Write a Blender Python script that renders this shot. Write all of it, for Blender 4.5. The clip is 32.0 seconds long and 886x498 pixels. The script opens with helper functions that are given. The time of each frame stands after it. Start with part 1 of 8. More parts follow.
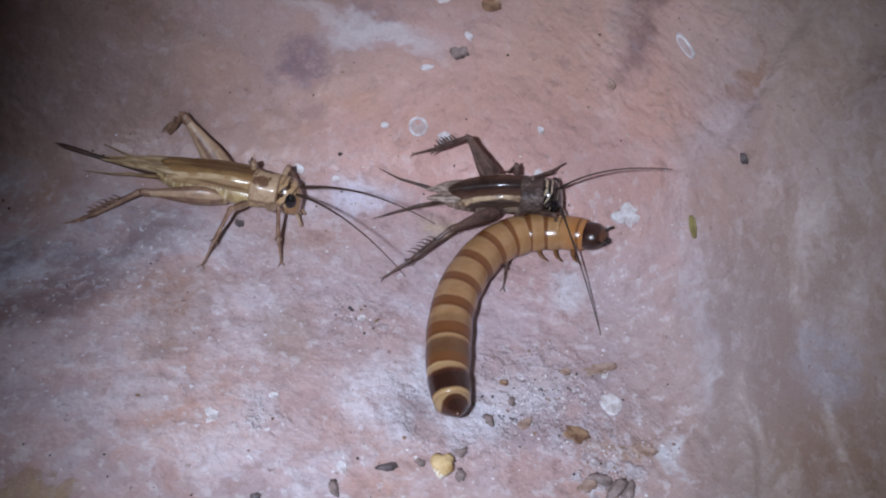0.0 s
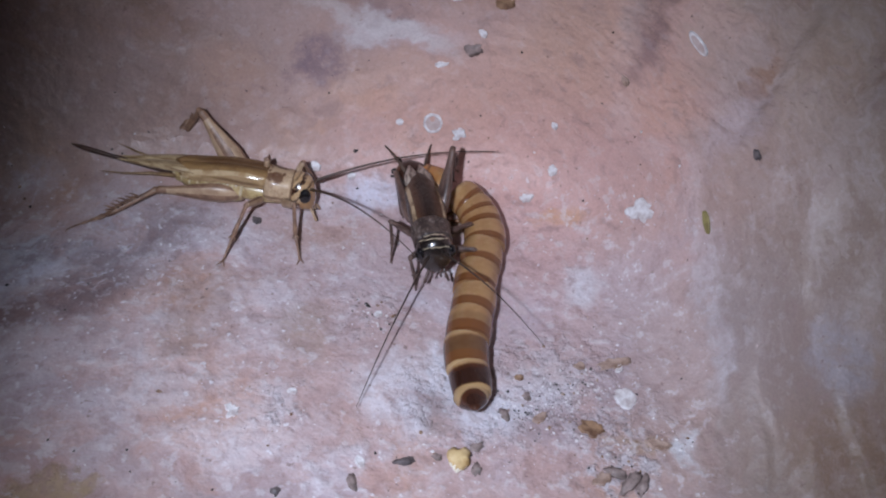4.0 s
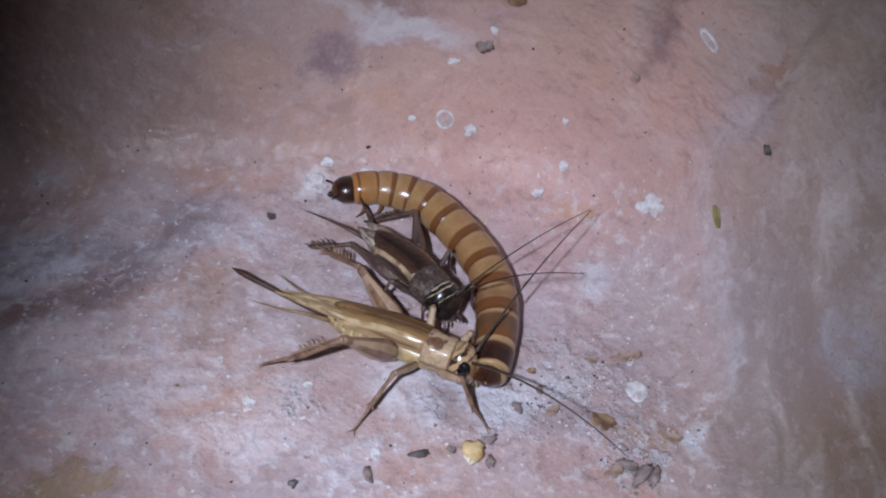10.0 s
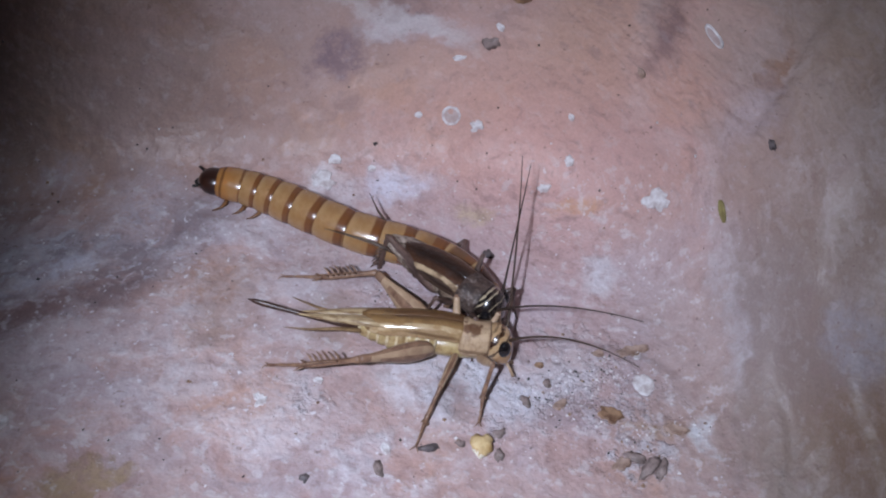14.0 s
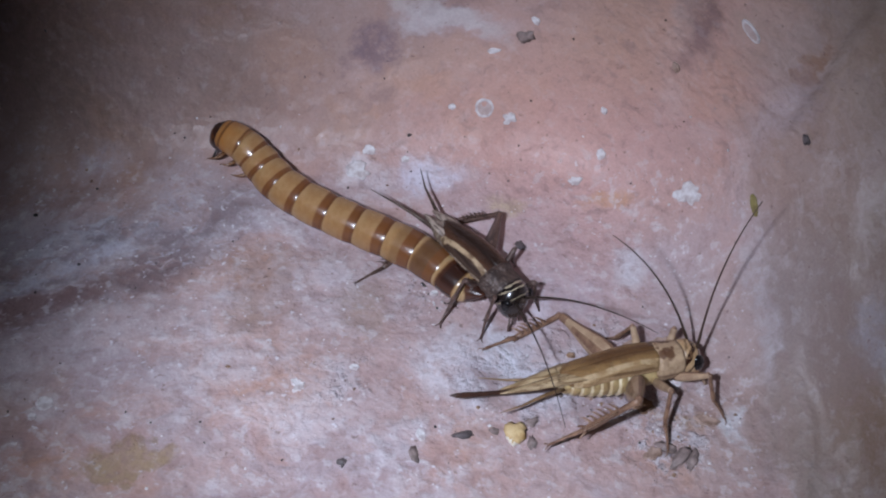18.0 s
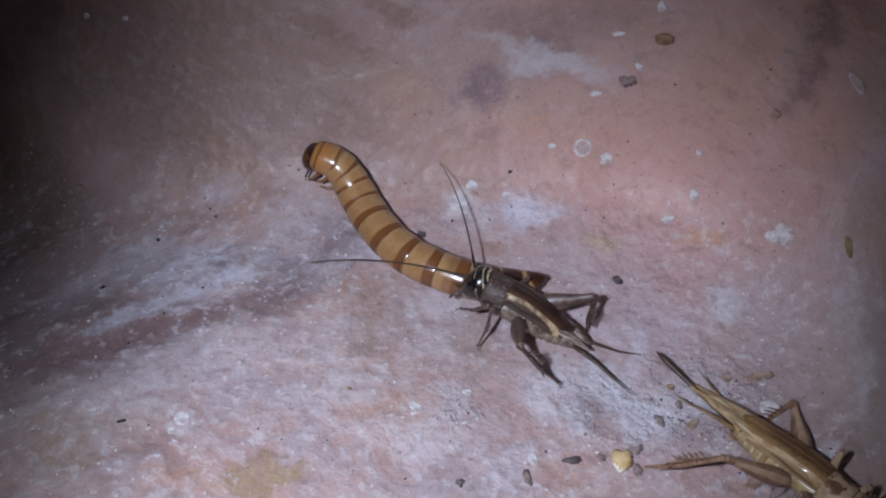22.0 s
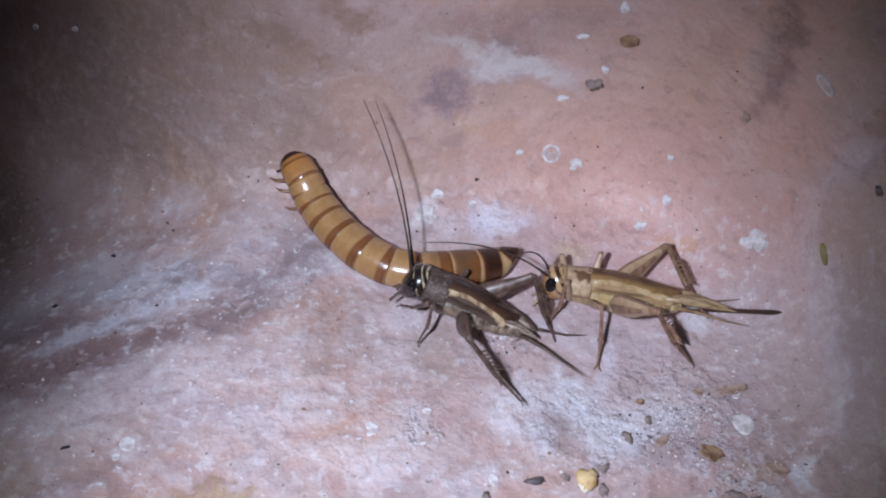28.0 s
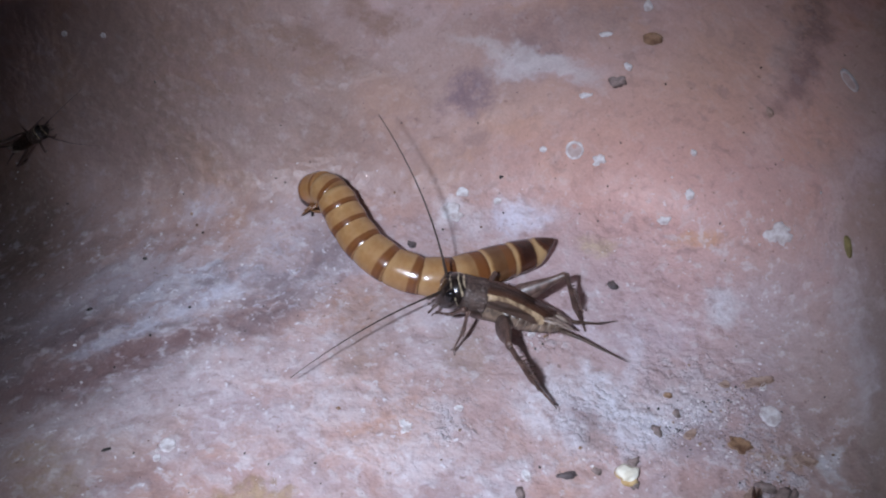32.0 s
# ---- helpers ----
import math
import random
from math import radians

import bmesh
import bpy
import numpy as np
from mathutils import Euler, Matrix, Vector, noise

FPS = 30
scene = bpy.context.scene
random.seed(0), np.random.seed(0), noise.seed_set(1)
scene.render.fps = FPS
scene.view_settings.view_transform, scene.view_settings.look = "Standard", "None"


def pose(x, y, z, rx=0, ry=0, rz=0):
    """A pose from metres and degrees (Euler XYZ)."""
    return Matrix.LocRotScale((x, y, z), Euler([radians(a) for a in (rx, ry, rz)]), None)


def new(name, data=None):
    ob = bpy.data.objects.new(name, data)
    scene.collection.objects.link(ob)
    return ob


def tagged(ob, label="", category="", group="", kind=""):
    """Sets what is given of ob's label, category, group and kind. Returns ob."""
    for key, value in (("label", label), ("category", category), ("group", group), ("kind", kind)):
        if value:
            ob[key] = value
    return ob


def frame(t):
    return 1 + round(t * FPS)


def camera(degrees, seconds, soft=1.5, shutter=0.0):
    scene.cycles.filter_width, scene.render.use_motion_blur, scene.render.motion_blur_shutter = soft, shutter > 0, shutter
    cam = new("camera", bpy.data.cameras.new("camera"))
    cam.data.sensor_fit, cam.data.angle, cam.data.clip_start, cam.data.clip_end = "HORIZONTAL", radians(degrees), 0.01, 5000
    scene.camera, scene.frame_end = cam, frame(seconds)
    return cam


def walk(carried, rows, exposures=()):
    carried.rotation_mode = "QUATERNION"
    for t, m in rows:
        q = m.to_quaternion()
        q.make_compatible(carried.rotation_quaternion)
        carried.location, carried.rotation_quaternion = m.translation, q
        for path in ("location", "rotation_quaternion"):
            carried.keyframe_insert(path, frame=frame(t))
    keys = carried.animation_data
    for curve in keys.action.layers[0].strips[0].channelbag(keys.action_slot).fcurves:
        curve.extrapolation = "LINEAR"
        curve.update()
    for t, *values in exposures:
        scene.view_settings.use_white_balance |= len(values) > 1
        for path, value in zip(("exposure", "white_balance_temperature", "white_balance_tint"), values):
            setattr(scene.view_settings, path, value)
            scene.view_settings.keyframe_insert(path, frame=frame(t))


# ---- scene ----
cam = camera(45.8, 32.0, soft=2.1)
METRES, EYE, TILT, LEAN, TURN = 0.072, 0.106, -45.0, 0.0, 0.0
ROWS = [
    (0, 0, 0, 0, 0, 0, -0),
    (0.5, -0.0006, 0.0004, 0.0054, 0.02, -0.11, 0.01),
    (1, -0.0014, -0.0061, 0.0072, 0.21, -0.15, 0.1),
    (1.5, -0.0019, -0.0097, 0.0106, 0.31, -0.32, 0.16),
    (2, -0.0029, -0.011, 0.0107, 0.47, -0.56, 0.14),
    (2.5, -0.0073, -0.0146, 0.0115, 0.47, -0.61, 0.13),
    (3, -0.0042, -0.0197, 0.0127, 0.69, -0.62, 0.27),
    (3.5, -0.0043, -0.0189, 0.0131, 0.66, -0.59, 0.21),
    (5.5, -0.0056, -0.0275, 0.0174, 0.93, -0.66, 0.35),
    (6, -0.0074, -0.0284, 0.0166, 0.86, -0.68, 0.4),
    (6.5, -0.0106, -0.0345, 0.0186, 0.92, -0.67, 0.47),
    (7, -0.0132, -0.0358, 0.0175, 0.88, -0.65, 0.47),
    (7.5, -0.0134, -0.0359, 0.0177, 0.99, -0.78, 0.41),
    (8, -0.0135, -0.0381, 0.0182, 1.11, -0.93, 0.37),
    (8.5, -0.015, -0.0399, 0.0181, 1.07, -0.94, 0.42),
    (9, -0.0162, -0.0378, 0.0197, 0.98, -0.92, 0.51),
    (9.5, -0.0184, -0.0398, 0.0215, 0.94, -1.05, 0.51),
    (10, -0.0177, -0.0427, 0.018, 1.02, -0.97, 0.41),
    (10.5, -0.0179, -0.0437, 0.0185, 1.06, -1.03, 0.46),
    (11, -0.019, -0.0432, 0.0199, 1.01, -1.06, 0.43),
    (11.5, -0.019, -0.0431, 0.0202, 0.99, -1.1, 0.41),
    (12, -0.019, -0.0443, 0.0204, 1.01, -1.15, 0.47),
    (12.5, -0.0185, -0.0451, 0.0206, 1.02, -1.18, 0.47),
    (13, -0.0185, -0.0471, 0.0206, 1.07, -1.23, 0.53),
    (13.5, -0.0205, -0.0535, 0.0219, 1.18, -1.3, 0.62),
    (14, -0.0253, -0.059, 0.023, 1.2, -1.33, 0.75),
    (14.5, -0.0241, -0.0596, 0.0217, 1.24, -1.38, 0.74),
    (16.5, -0.0379, -0.0812, 0.0295, 1.47, -1.44, 0.84),
    (17, -0.0411, -0.0813, 0.0316, 2.06, -1.96, 0.24),
    (17.5, -0.0603, -0.0794, 0.0157, 1.63, -1.54, 0.18),
    (18, -0.0661, -0.0858, 0.017, 1.91, -1.66, 0.11),
    (18.5, -0.0679, -0.0907, 0.0187, 1.93, -1.55, 0.12),
    (19, -0.0722, -0.0907, 0.0199, 1.82, -1.48, 0.17),
    (19.5, -0.0712, -0.0946, 0.019, 1.88, -1.43, 0.29),
    (20, -0.0755, -0.1086, 0.0269, 2.15, -1.61, 0.41),
    (20.5, -0.2025, -0.1749, -0.0047, 2.55, -0.17, -1.07),
    (21, -0.2521, -0.2103, 0.0091, 3.24, 0.08, -1.51),
    (21.5, -0.2438, -0.1916, 0.0045, 3.02, 0.19, -1.47),
    (22, -0.2319, -0.1904, 0.0176, 3.16, 0.06, -1.3),
    (22.5, -0.2311, -0.2188, 0.0427, 3.76, -0.34, -1.14),
    (23, -0.2279, -0.2376, 0.0423, 3.92, -0.13, -1),
    (23.5, -0.2421, -0.2616, 0.0632, 4.21, -0.44, -0.97),
    (24, -0.2344, -0.2729, 0.0686, 4.56, -0.26, -0.34),
    (24.5, -0.2235, -0.263, 0.079, 4.71, -0.98, -0.15),
    (25, -0.235, -0.2899, 0.0858, 4.89, -0.93, -0.07),
    (25.5, -0.2318, -0.2951, 0.0942, 4.91, -0.86, 0.03),
    (27.5, -0.1751, -0.2373, 0.1209, 5.57, -2.11, 1.35),
    (28, -0.1376, -0.1174, 0.052, 3.74, -0.17, -0.46),
    (28.5, -0.1592, -0.1061, 0.0048, 3.95, 0.79, -1.35),
    (29, -0.1671, -0.1229, 0.0261, 4.18, 0.27, -0.98),
    (29.5, -0.1687, -0.1326, 0.027, 4.25, 0.3, -0.64),
    (30, -0.1642, -0.1432, 0.0516, 4.53, -0.24, -0.16),
    (30.5, -0.1656, -0.1391, 0.0582, 4.43, -0.19, -0.04),
    (31, -0.1659, -0.1395, 0.0643, 4.35, -0.5, 0.09),
    (31.5, -0.1684, -0.1407, 0.0669, 4.3, -0.61, 0.32),
    (32, -0.174, -0.1462, 0.0734, 4.2, -0.83, 0.43),
]
EXPOSURES = [(0.0, 0.0), (14.0, -0.02), (20.0, -0.07), (21.0, -0.12), (22.0, -0.1), (25.5, 0.1), (28.0, 0.24), (30.0, 0.14), (32.0, 0.11)]
walk(cam, [(t, pose(0, 0, EYE, TILT, LEAN, TURN) @ pose(METRES * x, METRES * y, METRES * z, 90 + pitch, roll, yaw)) for t, x, y, z, yaw, pitch, roll in ROWS],
     exposures=EXPOSURES)

# The rock sheet is described in its own space: x across, z up the slope, y away from the lamp, in units of 9 mm.
UNIT = 0.009
ROCK = pose(0, 0, EYE, TILT)

# ---- light: the small white lamp beside the lens, and the dim room ----
world = bpy.data.worlds.new("dim_room")
scene.world = world
world.use_nodes = True
world.node_tree.nodes["Background"].inputs[0].default_value = (0.62, 0.66, 0.8, 1)
world.node_tree.nodes["Background"].inputs[1].default_value = 0.02

LAMP_GLOW = 4550.0
LAMP_TINT = (0.83, 0.925, 1.14)


# ---- materials ----
class Tree:
    """A small builder for node materials."""

    def __init__(self, name, rough=0.5, spec=0.5):
        self.m = bpy.data.materials.new(name)
        self.m.use_nodes = True
        self.t = self.m.node_tree
        self.b = self.t.nodes["Principled BSDF"]
        self.b.inputs["Roughness"].default_value = rough
        self.b.inputs["Specular IOR Level"].default_value = spec

    def node(self, kind, **inputs):
        n = self.t.nodes.new(kind)
        for key, value in inputs.items():
            self.put(n.inputs[key.replace("_", " ")], value)
        return n

    def put(self, socket, value):
        if isinstance(value, bpy.types.NodeSocket):
            self.t.links.new(value, socket)
        else:
            socket.default_value = value

    def math(self, op, a, b=0.0, c=0.0):
        n = self.t.nodes.new("ShaderNodeMath")
        n.operation = op
        for i, v in enumerate((a, b, c)):
            self.put(n.inputs[i], v)
        return n.outputs[0]

    def vec(self, op, a, b=(0, 0, 0)):
        n = self.t.nodes.new("ShaderNodeVectorMath")
        n.operation = op
        self.put(n.inputs[0], a)
        if op == "SCALE":
            self.put(n.inputs["Scale"], b)
        else:
            self.put(n.inputs[1], b)
        return n.outputs["Value" if op in ("LENGTH", "DISTANCE", "DOT_PRODUCT") else "Vector"]

    def coords(self, scale):
        return self.vec("SCALE", self.node("ShaderNodeTexCoord").outputs["Object"], scale)

    def noise(self, v, scale, detail=5.0, rough=0.55, warp=0.0):
        n = self.node("ShaderNodeTexNoise", Vector=v, Scale=scale, Detail=detail, Roughness=rough, Distortion=warp)
        return n.outputs["Fac"]

    def cloud(self, v, scale, detail=3.0):
        return self.node("ShaderNodeTexNoise", Vector=v, Scale=scale, Detail=detail).outputs["Color"]

    def span(self, v, lo, hi, a=0.0, b=1.0):
        n = self.t.nodes.new("ShaderNodeMapRange")
        n.interpolation_type = "SMOOTHSTEP"
        for i, x in enumerate((v, lo, hi, a, b)):
            self.put(n.inputs[i], x)
        return n.outputs[0]

    def mix(self, f, a, b, blend="MIX"):
        n = self.t.nodes.new("ShaderNodeMix")
        n.data_type, n.blend_type = "RGBA", blend
        for i, x in ((0, f), (6, a), (7, b)):
            if isinstance(x, tuple) and len(x) == 3:
                x = (*x, 1)
            self.put(n.inputs[i], x)
        return n.outputs[2]

    def split(self, v):
        return self.node("ShaderNodeSeparateXYZ", Vector=v).outputs

    def bump(self, height, strength, distance):
        n = self.node("ShaderNodeBump", Height=height, Strength=strength, Distance=distance)
        if self.b.inputs["Normal"].is_linked:
            self.put(n.inputs["Normal"], self.b.inputs["Normal"].links[0].from_socket)
        self.put(self.b.inputs["Normal"], n.outputs[0])

    def done(self, colour, rough=None, sss=0.0, coat=0.0):
        if isinstance(colour, tuple) and len(colour) == 3:
            colour = (*colour, 1)
        self.put(self.b.inputs["Base Color"], colour)
        if rough is not None:
            self.put(self.b.inputs["Roughness"], rough)
        if sss:
            self.b.inputs["Subsurface Weight"].default_value = sss
            self.b.inputs["Subsurface Radius"].default_value = (1.0, 0.55, 0.25)
            self.b.inputs["Subsurface Scale"].default_value = 0.0009
        if coat:
            self.b.inputs["Coat Weight"].default_value = coat
            self.b.inputs["Coat Roughness"].default_value = 0.12
        return self.m


def stain_or_shade(t, v, worn, colour, at, size, amount, tint, turn=0.0, soft=0.5):
    """Lay one stain of its own shape, or an oval of painted shade, over the rock's colour: an uneven ellipse at (x, z),
    size (x, z).
    """
    d = t.vec("SUBTRACT", v, (at[0], 0.0, at[1]))
    if turn:
        d = t.node("ShaderNodeVectorRotate", Vector=d, Axis=(0.0, 1.0, 0.0), Angle=turn).outputs[0]
    d = t.vec("LENGTH", t.vec("MULTIPLY", d, (1 / size[0], 0.0, 1 / size[1])))
    return t.mix(t.math("MULTIPLY", t.span(d, 1.0 + soft, 1.0 - soft, 0.0, amount), worn), colour, tint)


def rock_material():
    t = Tree("pink_stone", 0.6, 0.35)
    p = t.coords(1 / UNIT)
    x, y, z = t.split(p)

    def away(a, b, c):
        return t.vec("ADD", q, (a, b, c))

    far = t.vec("SCALE", t.vec("SUBTRACT", t.cloud(p, 0.9, 3.0), (0.5, 0.5, 0.5)), 1.4)
    near = t.vec("SCALE", t.vec("SUBTRACT", t.cloud(p, 4.2, 3.0), (0.5, 0.5, 0.5)), 0.40)
    q = t.vec("ADD", t.vec("ADD", p, far), near)          # wavering, frayed edges for stains
    far_z = t.split(far)[2]
    slant = t.vec("MULTIPLY", t.node("ShaderNodeVectorRotate", Vector=q, Axis=(0.0, 1.0, 0.0), Angle=0.42).outputs[0], (0.6, 0.8, 1.3))
    large = t.noise(p, 0.30, 6.0, 0.6)
    hue = t.noise(away(7, 3, 1), 0.55, 6.0, 0.52)
    dab = t.noise(away(2, 9, 5), 1.5, 7.0, 0.55)
    mottle = t.noise(slant, 0.95, 8.0, 0.56, 0.2)
    fine = t.noise(p, 4.0, 7.0, 0.60)
    grit = t.noise(p, 22.0, 5.0, 0.66)
    floor = t.span(z, 1.9, 0.3, 0.10, 1.0)
    # pink ground with orange and lavender fields
    col = t.mix(t.span(large, 0.36, 0.64), (0.425, 0.262, 0.222), (0.410, 0.280, 0.262))
    col = t.mix(t.math("MULTIPLY", t.span(hue, 0.50, 0.62, 0.0, 0.75), floor), col, (0.365, 0.300, 0.325))
    col = t.mix(t.span(hue, 0.48, 0.36, 0.0, 0.8), col, (0.430, 0.248, 0.180))
    col = t.mix(t.span(dab, 0.54, 0.68, 0.0, 0.42), col, (0.300, 0.195, 0.175))
    col = t.mix(t.math("MULTIPLY", t.span(dab, 0.46, 0.34, 0.0, 0.45), t.math("MULTIPLY_ADD", floor, 0.6, 0.4)), col, (0.440, 0.350, 0.350))
    # thin layers that have flaked off
    layer = t.span(t.noise(away(11, 4, 2), 0.55, 8.0, 0.52), 0.50, 0.55)
    col = t.mix(t.math("MULTIPLY", layer, t.math("MULTIPLY_ADD", floor, 0.2, 0.1)), col, (0.455, 0.350, 0.340))
    scar = t.math("MULTIPLY", t.span(t.noise(away(5, 13, 6), 1.1, 8.0, 0.54), 0.575, 0.63), t.math("MULTIPLY_ADD", floor, 0.8, 0.2))
    col = t.mix(t.math("MULTIPLY", scar, 0.36), col, (0.260, 0.165, 0.145))
    # the side wall: taupe with paler upright runs
    edge = t.math("SUBTRACT", t.split(q)[0], t.math("MULTIPLY_ADD", z, WALL_EDGE[1], WALL_EDGE[0]))
    upright = t.vec("MULTIPLY", q, (3.0, 1.0, 0.55))
    runs = t.noise(upright, 1.0, 11.0, 0.64)
    taupe = t.mix(t.span(runs, 0.36, 0.62), (0.225, 0.165, 0.132), (0.318, 0.258, 0.230))
    taupe = t.mix(t.span(t.noise(t.vec("ADD", upright, (3, 7, 1)), 1.1, 11.0, 0.64), 0.54, 0.62, 0.0, 0.45), taupe, (0.400, 0.345, 0.330))
    taupe = t.mix(t.span(t.noise(t.vec("ADD", upright, (9, 2, 4)), 0.45, 11.0, 0.64), 0.56, 0.66, 0.0, 0.55), taupe, (0.235, 0.155, 0.105))
    col = t.mix(t.span(edge, -0.2, 0.4, 0.0, 0.88), col, taupe)
    floor = t.math("MULTIPLY", floor, t.span(edge, -0.5, 0.5, 1.0, 0.15))
    worn = t.math("MULTIPLY", t.span(t.noise(t.vec("ADD", p, (4.0, 1.0, 8.0)), 3.4, 9.0, 0.7), 0.36, 0.54, 0.40, 1.0), t.span(t.noise(t.vec("ADD", p, (6.0, 2.0, 3.0)), 9.0, 4.0, 0.6), 0.36, 0.52, 0.65, 1.0))
    broad = t.math("MULTIPLY_ADD", worn, 0.35, 0.65)
    # slanting dabs of blue-white bloom and red-brown wear over the swell
    swell = t.math("MULTIPLY", floor, t.span(x, 0.8, -1.6))
    drift = t.vec("MULTIPLY", t.node("ShaderNodeVectorRotate", Vector=q, Axis=(0.0, 1.0, 0.0), Angle=0.45).outputs[0], (0.62, 1.0, 1.25))
    col = t.mix(t.math("MULTIPLY", swell, t.span(t.noise(t.vec("ADD", drift, (5, 2, 7)), 0.9, 7.0, 0.56), 0.52, 0.66, 0.0, 0.5)), col, (0.290, 0.175, 0.165))
    dust = t.math("MULTIPLY", t.span(t.noise(t.vec("ADD", drift, (2, 6, 1)), 1.5, 8.0, 0.60), 0.45, 0.66), t.span(fine, 0.36, 0.60, 0.5, 1.0))
    col = t.mix(t.math("MULTIPLY", t.math("MULTIPLY", swell, dust), 0.45), col, (0.500, 0.465, 0.505))
    # the slate-grey field along the crease, darkened for shade too, dabbed with blue-white
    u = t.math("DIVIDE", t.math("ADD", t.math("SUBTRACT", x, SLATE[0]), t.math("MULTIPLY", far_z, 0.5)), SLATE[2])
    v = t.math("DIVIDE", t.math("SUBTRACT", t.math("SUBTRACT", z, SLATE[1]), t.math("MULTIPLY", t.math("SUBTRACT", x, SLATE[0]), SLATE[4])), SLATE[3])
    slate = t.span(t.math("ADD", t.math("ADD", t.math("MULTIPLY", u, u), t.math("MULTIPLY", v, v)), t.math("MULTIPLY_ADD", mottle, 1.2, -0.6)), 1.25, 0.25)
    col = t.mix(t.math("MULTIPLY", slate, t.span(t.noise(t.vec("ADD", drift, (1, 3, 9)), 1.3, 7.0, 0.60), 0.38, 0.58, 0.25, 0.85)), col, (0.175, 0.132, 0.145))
    col = t.mix(t.math("MULTIPLY", slate, t.span(t.noise(t.vec("ADD", drift, (4, 8, 3)), 2.4, 8.0, 0.64), 0.52, 0.64, 0.0, 0.75)), col, (0.500, 0.500, 0.570))
    # crumbled ground: chalky crusts, grey hollows and dark chips
    loose = 0.0
    for at, size in CRUMBLED:
        away_from = t.vec("MULTIPLY", t.vec("SUBTRACT", q, (at[0], 0.0, at[1])), (1 / size[0], 0.0, 1 / size[1]))
        loose = t.math("MAXIMUM", loose, t.span(t.vec("LENGTH", away_from), 1.5, 0.5))
    chalk = t.span(t.noise(t.vec("ADD", p, (8, 1, 9)), 3.6, 7.0, 0.62), 0.48, 0.62)
    hollow = t.span(t.noise(t.vec("ADD", p, (1, 6, 3)), 4.4, 6.0, 0.62), 0.54, 0.68)
    chip = t.span(t.noise(t.vec("ADD", p, (9, 9, 2)), 10.0, 4.0, 0.6), 0.63, 0.67)
    col = t.mix(t.math("MULTIPLY", t.math("MULTIPLY", loose, chalk), 0.80), col, (0.62, 0.60, 0.65))
    col = t.mix(t.math("MULTIPLY", t.math("MULTIPLY", loose, hollow), 0.40), col, (0.235, 0.180, 0.180))
    col = t.mix(t.math("MULTIPLY", t.math("MULTIPLY", loose, chip), 0.85), col, (0.085, 0.055, 0.050))
    t.bump(t.math("MULTIPLY", loose, t.math("SUBTRACT", chalk, hollow)), 0.6, 0.0004)
    # granular white bloom, thickest on the trodden floor
    patchy = t.math("MULTIPLY", floor, t.span(t.noise(away(3, 8, 2), 0.42, 5.0, 0.55), 0.40, 0.58, 0.25, 1.0))
    bloom = t.math("MULTIPLY", t.math("MULTIPLY", t.span(mottle, 0.42, 0.64), t.span(fine, 0.38, 0.62, 0.25, 1.0)), patchy)
    col = t.mix(t.math("MULTIPLY", bloom, 0.62), col, (0.520, 0.475, 0.505))
    col = t.mix(t.math("MULTIPLY", t.span(t.noise(away(1, 5, 12), 1.7, 9.0, 0.62), 0.60, 0.68, 0.0, 0.5), patchy), col, (0.58, 0.56, 0.60))
    # stains with a shape and place of their own, and ovals of painted lamp falloff
    frayed = t.vec("ADD", t.vec("ADD", p, t.vec("SCALE", far, 0.45)), near)
    for at, size, amount, tint, turn, soft in STAINS_AND_SHADE:
        col = stain_or_shade(t, frayed, broad if max(size) > 0.9 else worn, col, at, size, amount, tint, turn, soft)
    crust = t.noise(t.vec("ADD", p, (2, 7, 4)), 4.6, 5.0, 0.58)
    col = t.mix(t.math("MULTIPLY", t.span(crust, 0.56, 0.66, 0.0, 0.45), t.math("MULTIPLY_ADD", floor, 0.85, 0.15)), col, (0.58, 0.545, 0.575))
    col = t.mix(t.math("MULTIPLY", t.span(crust, 0.44, 0.34, 0.0, 0.40), t.math("MULTIPLY_ADD", floor, 0.8, 0.2)), col, (0.265, 0.170, 0.160))
    tone = t.noise(away(3, 1, 8), 3.0, 6.0, 0.58)
    col = t.mix(t.span(tone, 0.53, 0.70, 0.0, 0.42), col, (0.245, 0.165, 0.160))
    col = t.mix(t.math("MULTIPLY", t.span(tone, 0.46, 0.32, 0.0, 0.36), t.math("MULTIPLY_ADD", floor, 0.7, 0.3)), col, (0.500, 0.430, 0.435))
    col = t.mix(t.math("MULTIPLY", t.span(t.noise(p, 8.0, 3.0, 0.5), 0.66, 0.72, 0.0, 0.75), patchy), col, (0.66, 0.64, 0.68))
    col = t.mix(t.span(t.noise(t.vec("ADD", p, (3, 3, 3)), 9.0, 3.0, 0.5), 0.68, 0.74, 0.0, 0.6), col, (0.16, 0.095, 0.08))
    col = t.mix(0.16, col, t.mix(t.span(grit, 0.3, 0.7), (0.30, 0.30, 0.30), (0.72, 0.72, 0.72)), "OVERLAY")
    t.bump(t.math("MULTIPLY", layer, floor), 0.20, 0.0003)
    t.bump(scar, -0.15, 0.0003)
    t.bump(t.noise(slant, 0.95, 3.0, 0.45), 0.55, 0.0016)
    t.bump(crust, 0.40, 0.0006)
    t.bump(t.noise(p, 4.0, 3.0, 0.5), 0.45, 0.0007)
    t.bump(grit, 0.22, 0.00015)
    return t.done(col, t.span(fine, 0.3, 0.7, 0.36, 0.62))


